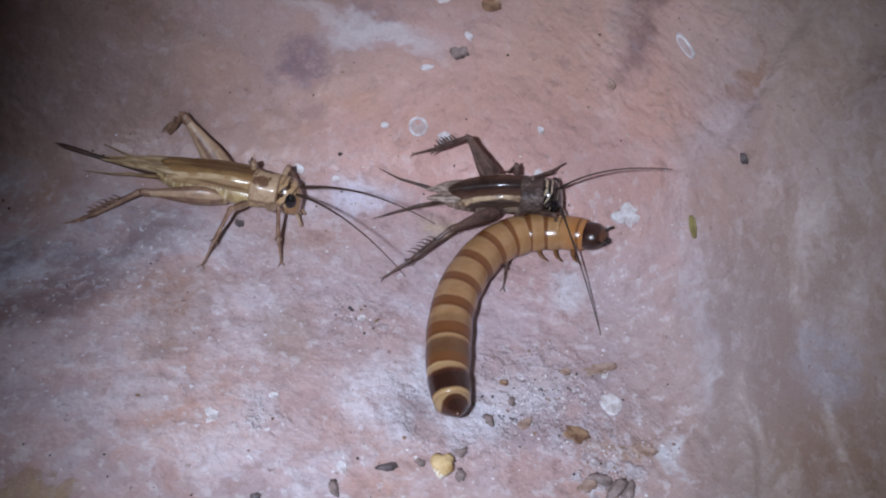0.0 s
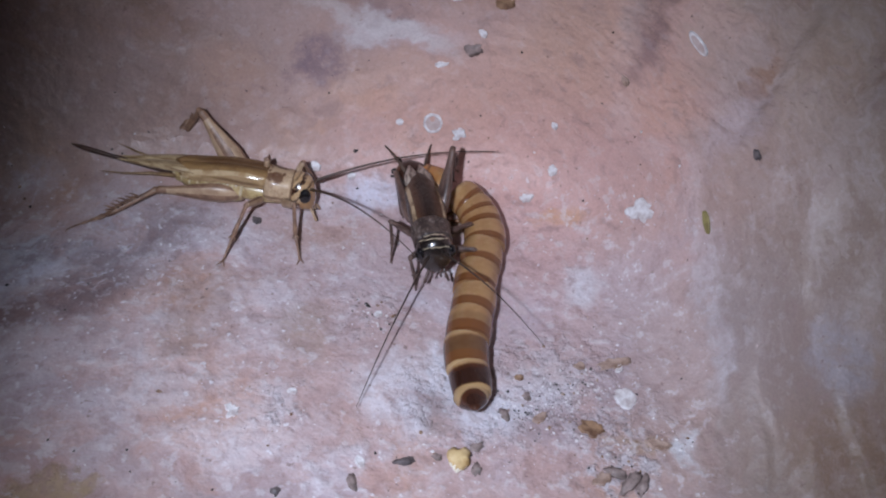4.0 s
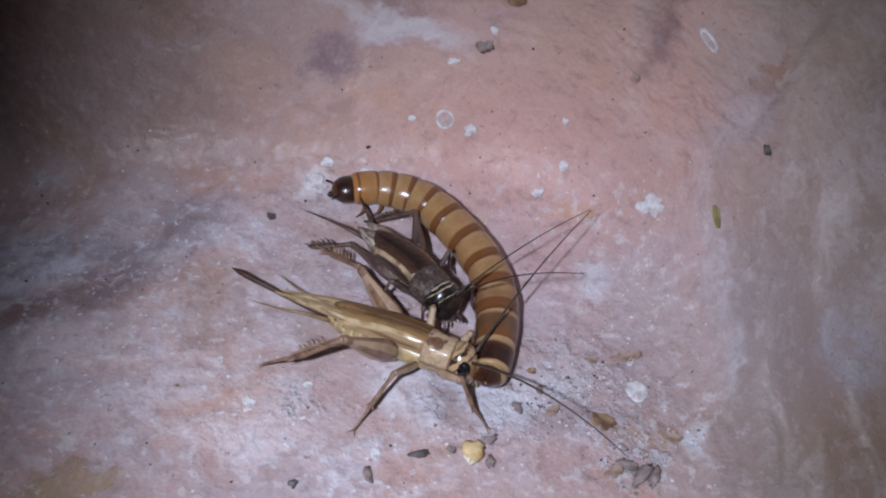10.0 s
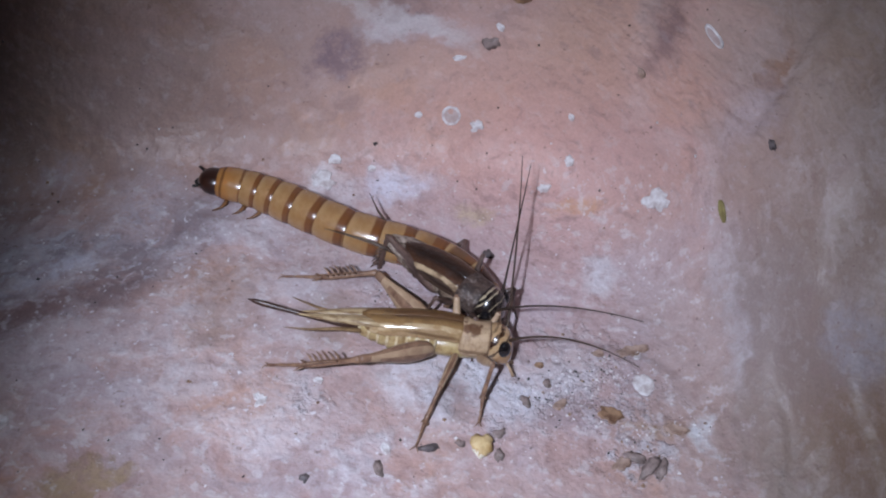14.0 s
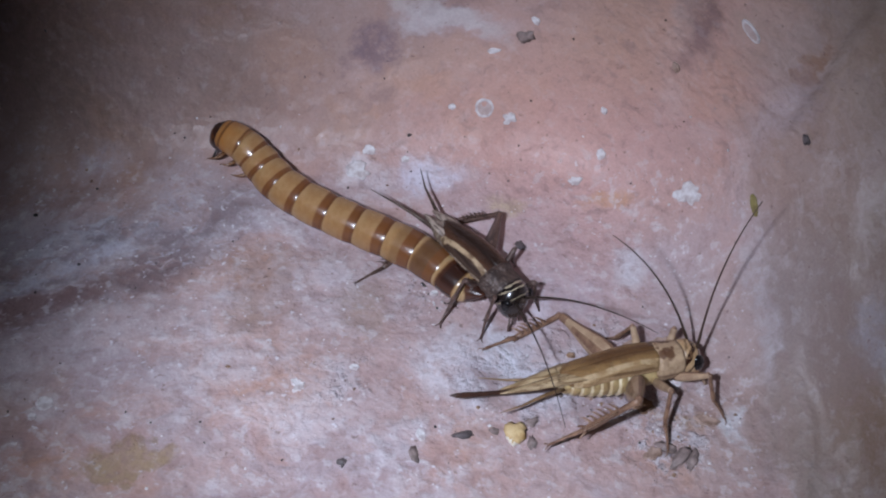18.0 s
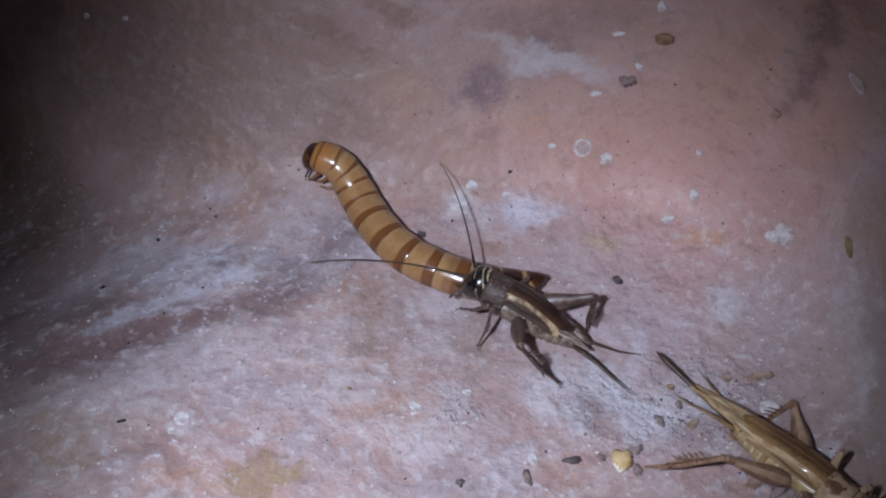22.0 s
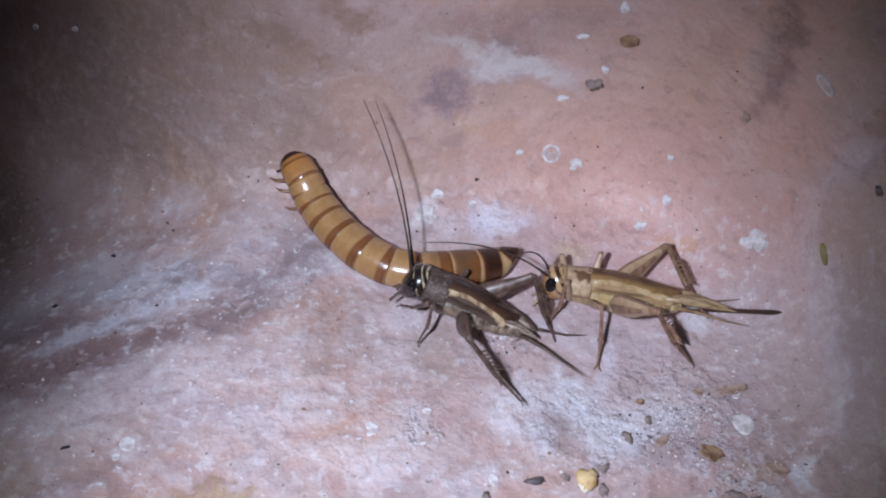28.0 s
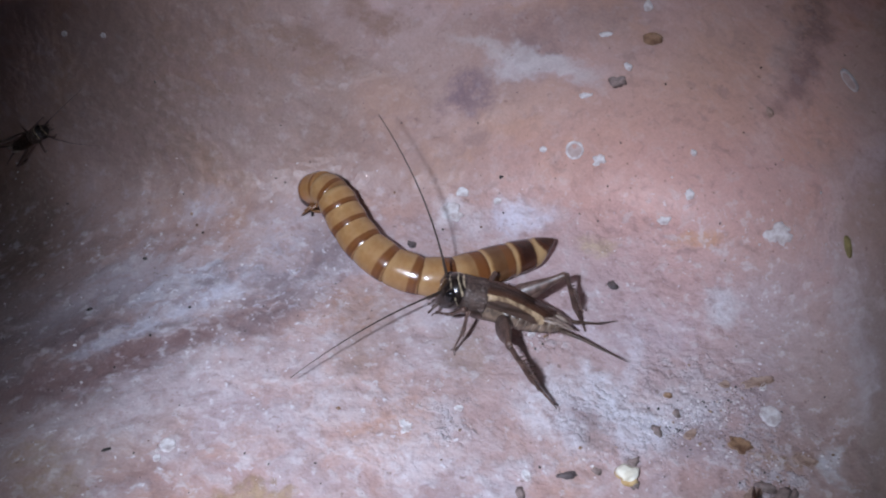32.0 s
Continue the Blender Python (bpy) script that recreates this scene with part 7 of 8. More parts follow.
    (16.5, (-7.4, 96.9, -0.0, -14.6, 10.0, -14.3),
     ((5.8, 3.8, 5.8, 7.0, 6.2, -0.3), (-0.7, 5.1, 6.5, -1.3, 9.3, 0.4), (-3.8, 1.5, 12.9, -4.5, 3.0, 1.6), (5.6, -4.4, 4.1, 7.0, -4.1, -2.4), (-0.6, -5.8, 4.3, -1.3, -7.2, -3.0), (-9.4, -6.4, 8.1, -13.2, -5.5, -2.6)),
     (-6.5, 20.4, 13.5), (29.1, -0.8, -5.2)),
    (17, (-7.7, 97.4, -0.2, -14.0, 16.4, 1.2),
     ((5.2, 3.0, 6.6, 7.1, 6.0, 0.9), (-0.6, 4.8, 6.8, -1.2, 9.2, 0.9), (-7.1, 10.8, 5.8, -9.7, 7.6, -4.8), (5.2, -4.2, 4.8, 7.1, -4.3, -1.6), (-0.5, -5.8, 4.2, -1.2, -7.1, -3.1), (-9.0, -9.2, 4.8, -12.1, -1.0, -2.6)),
     (25.4, 12.8, 14.6), (26.9, -14.8, 2.1)),
    (17.5, (-6.7, 96.4, -0.5, -14.2, 14.0, -30.5),
     ((5.4, 3.3, 6.3, 7.1, 5.9, 0.3), (-0.6, 5.2, 6.3, -1.2, 9.2, 0.1), (-10.2, 4.3, 9.4, -13.1, 7.7, -1.1), (5.0, -4.0, 5.2, 7.1, -4.5, -1.2), (-0.5, -5.6, 4.8, -1.3, -7.4, -2.3), (-9.8, -6.4, 7.8, -13.0, -5.5, -3.2)),
     (25.4, 13.2, 14.2), (26.9, -14.8, 2.6)),
    (18, (-4.5, 94.2, -0.9, -12.4, 11.4, -49.0),
     ((5.5, 3.6, 5.9, 7.1, 5.8, -0.2), (-0.7, 5.4, 5.9, -1.2, 8.9, -0.6), (-8.3, 10.5, 3.1, -15.6, 5.4, -4.1), (4.6, -3.8, 5.7, 6.1, -5.2, -0.7), (0.2, -5.2, 5.5, 1.2, -8.2, -1.2), (-12.1, -1.8, -1.1, -11.3, -13.1, -2.8)),
     (25.1, -1.8, 20.7), (26.0, -14.3, 11.5)),
    (19, (2.8, 93.1, -2.2, -13.9, 14.7, -33.1),
     ((5.3, 3.2, 6.3, 7.1, 6.0, 0.5), (-0.6, 5.3, 6.2, -1.1, 9.1, 0.0), (-2.2, 12.3, 4.4, -9.8, 8.8, -3.3), (4.6, -4.8, 4.6, 4.9, -7.5, -1.4), (-1.9, -5.7, 3.5, -5.2, -8.3, -2.5), (-9.9, -6.4, 7.6, -13.0, -5.6, -3.4)),
     (12.9, -17.3, 20.9), (11.6, -24.0, 12.6)),
    (19.2, (-0.1, 91.1, -2.0, -6.4, 4.4, -80.0),
     ((5.6, 3.9, 5.5, 7.1, 5.3, -1.0), (-0.7, 5.7, 5.4, -1.2, 8.4, -1.5), (-10.0, 5.0, 9.0, -13.2, 6.6, -1.9), (4.8, -3.4, 6.1, 7.0, -5.2, -0.0), (-0.4, -4.7, 6.2, -1.3, -8.3, -0.3), (-9.2, -5.3, 9.6, -13.2, -6.5, -1.1)),
     (12.9, -14.2, 23.5), (11.6, -22.2, 16.3)),
    (19.4, (-4.3, 90.8, 0.0, 4.5, -12.5, -123.1),
     ((5.4, 5.2, 3.4, 4.2, 3.2, -2.9), (-1.5, 5.8, 4.1, -3.2, 6.8, -3.0), (-9.5, 9.1, 4.3, -12.8, 3.4, -5.0), (5.8, -4.3, 5.1, 6.9, -6.2, -1.3), (-0.6, -5.0, 6.3, -1.4, -9.0, 0.2), (-8.9, -8.5, 7.6, -10.8, -6.6, -3.6)),
     (26.9, 14.3, 0.7), (27.0, 12.0, 9.9)),
    (20, (-9.6, 88.7, 1.7, 13.6, -19.0, -172.5),
     ((6.2, 4.6, 2.4, 4.8, 1.6, -3.5), (-1.8, 5.5, 4.0, -3.8, 4.9, -3.1), (-7.5, 9.9, 6.0, -13.7, 5.7, -2.6), (6.1, -4.7, 4.4, 6.5, -6.7, -2.0), (-0.9, -5.5, 6.0, -1.7, -9.5, -0.1), (-7.0, -8.5, 9.7, -12.3, -9.3, -0.4)),
     (29.7, 9.3, 4.0), (11.1, -14.3, 24.9)),
    (20.4, (-13.5, 90.9, 3.0, 15.1, -21.5, 163.4),
     ((0.8, 4.9, 0.5, -2.9, 8.5, -3.8), (-0.9, 6.2, 3.2, -1.8, 7.0, -4.2), (-2.9, 10.5, 7.7, -11.9, 8.2, 0.9), (6.0, -5.1, 3.2, 6.1, -6.8, -3.3), (-1.1, -5.9, 5.3, -2.0, -9.6, -1.1), (-9.6, -6.4, 9.0, -10.9, -7.0, -2.3)),
     (17.9, 22.9, 7.8), (9.3, -24.2, 11.8)),
    (21, (-15.0, 89.6, 3.3, 15.1, -21.8, 157.4),
     ((2.4, 5.1, 5.0, 5.2, 2.0, -0.2), (1.8, 5.6, 5.3, 0.4, 4.9, -1.9), (-3.0, 10.7, 7.6, -10.5, 6.4, 0.1), (6.0, -5.3, 3.0, 6.0, -6.8, -3.5), (-1.2, -5.9, 5.2, -2.0, -9.4, -1.3), (-9.4, -5.3, 10.0, -12.8, -6.9, -0.9)),
     (28.3, -10.2, 2.3), (28.0, -12.1, 2.0)),
    (22, (-16.9, 90.4, 3.6, 15.1, -21.2, 161.2),
     ((2.6, 5.1, 5.0, 5.5, 1.9, -0.1), (2.0, 5.6, 5.2, 0.9, 4.8, -2.0), (-3.2, 11.2, 6.3, -11.1, 5.9, -0.0), (6.0, -5.2, 3.1, 6.0, -6.8, -3.3), (-1.1, -5.9, 5.2, -2.0, -9.4, -1.1), (-10.5, -4.3, 9.0, -13.8, -8.4, -1.1)),
     (27.9, -0.3, -7.8), (18.8, -22.0, 5.0)),
    (22.6, (-17.5, 92.5, 3.7, 15.1, -22.0, 160.8),
     ((2.6, 5.2, 5.0, 5.5, 2.0, -0.2), (2.0, 5.6, 5.2, 0.7, 5.0, -2.1), (-3.9, 11.4, 5.9, -13.5, 9.0, 0.0), (6.0, -5.3, 3.1, 6.0, -6.9, -3.4), (-1.2, -5.9, 5.3, -2.0, -9.5, -1.1), (-11.0, -3.9, 8.5, -16.4, -4.0, -1.6)),
     (29.2, 2.6, -4.9), (25.8, -6.1, 18.9)),
    (23, (-18.1, 93.6, 3.7, 15.0, -21.4, 158.2),
     ((2.4, 5.1, 5.0, 5.4, 2.2, -0.2), (1.7, 5.6, 5.3, 0.5, 5.2, -2.0), (-4.3, 11.1, 6.3, -13.7, 8.5, 0.1), (6.1, -5.1, 3.2, 5.3, -5.7, -3.5), (-1.5, -5.6, 5.4, -2.5, -8.7, -1.1), (-11.1, -4.2, 8.2, -16.7, -3.7, -1.8)),
     (28.5, -8.1, 10.3), (29.1, -8.3, 10.5)),
    (24, (-18.0, 94.5, 3.7, 14.9, -20.9, 156.2),
     ((2.2, 5.1, 5.0, 5.5, 2.4, -0.3), (1.6, 5.6, 5.3, 0.4, 5.5, -2.0), (-4.4, 11.0, 6.5, -14.1, 9.8, 0.6), (6.5, -4.8, 3.0, 5.2, -4.6, -3.5), (-1.6, -5.4, 5.6, -2.5, -7.9, -1.4), (-11.1, -4.5, 7.9, -16.9, -2.0, -1.6)),
     (24.9, -13.0, -4.2), (5.9, -24.4, 11.8)),
    (25, (-17.7, 95.3, 3.6, 14.8, -20.8, 157.9),
     ((2.4, 5.2, 4.9, 5.6, 2.4, -0.3), (1.7, 5.7, 5.2, 0.6, 5.6, -2.1), (-4.8, 11.2, 5.7, -14.7, 10.2, 0.0), (6.8, -4.4, 2.8, 5.2, -3.9, -3.6), (-1.9, -5.2, 5.6, -2.7, -7.0, -1.4), (-11.3, -4.1, 7.8, -17.4, 1.9, 0.3)),
     (21.7, -18.4, 2.6), (26.6, -12.6, 12.2)),
    (25.5, (-18.7, 97.4, 3.6, 14.6, -19.7, 152.6),
     ((1.9, 5.0, 5.0, 5.4, 2.8, -0.3), (1.2, 5.6, 5.4, 0.0, 5.9, -1.9), (-8.7, 6.2, 9.1, -13.2, 5.7, -1.5), (6.1, -5.1, 3.2, 6.3, -7.0, -3.2), (-1.1, -5.9, 5.2, -1.9, -9.5, -1.3), (-9.3, -3.5, 10.5, -13.4, -7.2, 0.5)),
     (21.7, -18.4, 2.5), (26.6, -12.7, 12.1)),
    (27.5, (-20.0, 92.3, 4.1, 15.0, -21.6, 169.7),
     ((3.4, 5.2, 5.0, 6.3, 1.6, 0.1), (2.7, 5.4, 4.9, 2.1, 5.0, -2.4), (-2.8, 11.1, 6.8, -12.3, 10.1, 0.4), (6.0, -5.2, 3.2, 6.0, -6.9, -3.2), (-1.1, -5.8, 5.5, -1.9, -9.6, -0.9), (-11.5, -2.8, 7.9, -18.5, -0.1, -0.7)),
     (29.1, 1.3, -5.3), (21.7, -9.1, 22.2)),
    (28, (-19.7, 93.2, 4.0, 14.9, -21.8, 169.6),
     ((3.1, 5.2, 5.0, 5.9, 1.4, 0.2), (2.5, 5.5, 5.1, 1.8, 4.4, -2.2), (-3.0, 11.1, 6.5, -12.8, 11.2, 0.6), (6.4, -4.8, 3.2, 6.2, -6.0, -3.5), (-1.2, -5.7, 5.6, -1.8, -8.6, -1.2), (-9.8, -4.4, 9.8, -17.2, -4.1, 1.1)),
     (21.4, -6.6, 22.9), (20.1, -15.6, 19.0)),
    (28.4, (-19.7, 93.0, 4.0, 14.9, -21.5, 168.5),
     ((3.0, 5.2, 5.0, 5.8, 1.5, 0.2), (2.4, 5.5, 5.1, 1.6, 4.3, -2.2), (-3.4, 11.3, 6.0, -13.1, 10.9, 0.0), (6.4, -4.8, 3.1, 6.4, -6.0, -3.5), (-1.0, -5.8, 5.5, -1.6, -8.8, -1.1), (-7.8, -5.7, 11.2, -15.8, -8.5, 3.5)),
     (29.4, -5.4, -1.8), (18.0, -8.5, 25.2)),
    (29, (-19.5, 94.3, 3.9, 15.0, -21.0, 161.1),
     ((2.4, 5.1, 5.1, 5.5, 1.9, 0.0), (1.8, 5.6, 5.3, 1.0, 4.7, -2.0), (-6.0, 10.9, 5.5, -16.0, 10.2, -0.0), (7.3, -3.6, 2.6, 6.8, -3.8, -4.0), (-0.8, -5.9, 5.5, -0.7, -7.5, -1.7), (-8.1, -6.2, 10.6, -14.4, -8.4, 1.3)),
     (25.5, 9.8, -8.7), (8.8, -11.0, 27.3)),
    (30, (-19.3, 93.5, 3.9, 15.0, -21.4, 167.5),
     ((3.0, 5.2, 5.0, 5.9, 1.6, 0.1), (2.4, 5.5, 5.1, 1.7, 4.6, -2.2), (-4.2, 11.2, 6.0, -13.7, 11.0, -0.2), (6.8, -4.5, 3.0, 6.7, -5.4, -3.6), (-0.9, -5.8, 5.5, -1.1, -8.3, -1.4), (-9.9, -4.5, 9.7, -16.5, -6.0, 0.5)),
     (19.9, 21.6, 7.8), (16.7, -22.1, 11.2)),
    (31, (-18.8, 92.6, 3.9, 14.6, -21.8, 176.6),
     ((3.9, 5.2, 4.9, 6.3, 1.0, 0.3), (3.2, 5.3, 4.7, 2.6, 4.1, -2.6), (-1.9, 11.5, 5.8, -11.0, 12.2, -1.0), (6.1, -5.1, 3.2, 6.5, -7.2, -3.1), (-1.1, -5.7, 5.6, -1.8, -8.9, -1.0), (-10.0, -3.5, 9.9, -16.9, -2.9, 0.8)),
     (26.4, 13.6, -3.2), (23.4, -10.3, 19.9)),
    (32, (-18.5, 91.8, 3.9, 14.5, -22.1, 178.9),
     ((4.1, 5.1, 4.9, 6.3, 0.8, 0.3), (3.4, 5.1, 4.6, 2.8, 4.0, -2.6), (-1.6, 11.6, 5.7, -10.6, 12.0, -1.3), (5.8, -5.4, 3.0, 6.6, -8.3, -2.9), (-1.0, -5.8, 5.5, -1.8, -9.6, -0.8), (-10.0, -3.0, 10.0, -17.0, -4.0, 1.0)),
     (24.3, 14.6, -6.2), (21.8, -9.8, 21.7)),
]

STRAY_ROWS = [
    (0, (-122.3, 133.2, 2.0, 75.1, -10.9, -14.2),
     ((1.9, 1.3, 3.9, 4.0, 2.0, 0.8), (1.4, -0.5, 3.5, -0.7, 2.6, 1.7), (-3.9, 2.3, 6.6, -7.5, 2.2, 1.2), (4.0, -2.2, 1.0, 3.7, -1.5, -2.7), (-0.7, -3.6, 1.0, -1.0, -4.4, -3.1), (-6.4, -3.1, 3.8, -7.7, -3.3, -2.6)),
     (10.9, 9.1, 3.8), (13.9, -1.7, 6.6)),
    (31.2, (-122.3, 133.2, 2.0, 75.1, -10.9, -14.2),
     ((1.9, 1.3, 3.9, 4.0, 2.0, 0.8), (1.4, -0.5, 3.5, -0.7, 2.6, 1.7), (-3.9, 2.3, 6.6, -7.5, 2.2, 1.2), (4.0, -2.2, 1.0, 3.7, -1.5, -2.7), (-0.7, -3.6, 1.0, -1.0, -4.4, -3.1), (-6.4, -3.1, 3.8, -7.7, -3.3, -2.6)),
     (10.9, 9.1, 3.8), (13.9, -1.7, 6.6)),
    (31.5, (-98.9, 127.0, 8.2, 75.1, -10.9, -14.2),
     ((1.9, 1.3, 3.9, 4.0, 2.0, 0.8), (1.4, -0.5, 3.5, -0.7, 2.6, 1.7), (-3.9, 2.3, 6.6, -7.5, 2.2, 1.2), (4.0, -2.2, 1.0, 3.7, -1.5, -2.7), (-0.7, -3.6, 1.0, -1.0, -4.4, -3.1), (-6.4, -3.1, 3.8, -7.7, -3.3, -2.6)),
     (10.9, 9.1, 3.8), (13.9, -1.7, 6.6)),
    (31.6, (-95.3, 126.2, 9.3, 75.4, -10.5, -13.8),
     ((1.9, 1.3, 3.9, 4.0, 2.0, 0.8), (1.4, -0.5, 3.5, -0.7, 2.6, 1.7), (-3.9, 2.3, 6.6, -7.5, 2.2, 1.2), (4.0, -2.2, 1.0, 3.7, -1.5, -2.7), (-0.7, -3.6, 1.0, -1.0, -4.4, -3.1), (-6.4, -3.1, 3.8, -7.7, -3.3, -2.6)),
     (12.5, 7.0, 4.7), (14.4, -1.9, 4.8)),
    (31.7, (-92.9, 125.6, 9.8, 75.3, -12.6, -12.8),
     ((1.9, 1.3, 3.9, 4.0, 2.0, 0.8), (1.4, -0.5, 3.5, -0.7, 2.6, 1.7), (-3.9, 2.3, 6.6, -7.5, 2.2, 1.2), (4.0, -2.2, 1.0, 3.7, -1.5, -2.7), (-0.7, -3.6, 1.0, -1.0, -4.4, -3.1), (-6.4, -3.1, 3.8, -7.7, -3.3, -2.6)),
     (12.4, 7.6, 2.5), (14.7, 0.6, 3.7)),
    (31.8, (-91.7, 125.3, 10.1, 75.1, -23.9, -9.6),
     ((1.9, 1.3, 3.9, 4.0, 2.0, 0.8), (1.4, -0.5, 3.5, -0.7, 2.6, 1.7), (-3.9, 2.3, 6.6, -7.5, 2.2, 1.2), (4.0, -2.2, 1.0, 3.7, -1.5, -2.7), (-0.7, -3.6, 1.0, -1.0, -4.4, -3.1), (-6.4, -3.1, 3.8, -7.7, -3.3, -2.6)),
     (13.5, 2.0, -3.0), (14.0, 3.3, 4.6)),
    (31.9, (-89.9, 125.3, 12.1, 75.8, -32.3, -7.4),
     ((1.9, 1.3, 3.9, 4.0, 2.0, 0.8), (1.4, -0.5, 3.5, -0.7, 2.6, 1.7), (-3.9, 2.3, 6.6, -7.5, 2.2, 1.2), (4.0, -2.2, 1.0, 3.7, -1.5, -2.7), (-0.7, -3.6, 1.0, -1.0, -4.4, -3.1), (-6.4, -3.1, 3.8, -7.7, -3.3, -2.6)),
     (13.4, 5.3, -0.4), (13.8, -0.2, 7.0)),
    (32, (-90.6, 125.5, 12.0, 75.9, -32.3, -7.5),
     ((1.9, 1.3, 3.9, 4.0, 2.0, 0.8), (1.4, -0.5, 3.5, -0.7, 2.6, 1.7), (-3.9, 2.3, 6.6, -7.5, 2.2, 1.2), (4.0, -2.2, 1.0, 3.7, -1.5, -2.7), (-0.7, -3.6, 1.0, -1.0, -4.4, -3.1), (-6.4, -3.1, 3.8, -7.7, -3.3, -2.6)),
     (14.5, 2.4, 0.3), (13.3, -5.8, 4.5)),
]

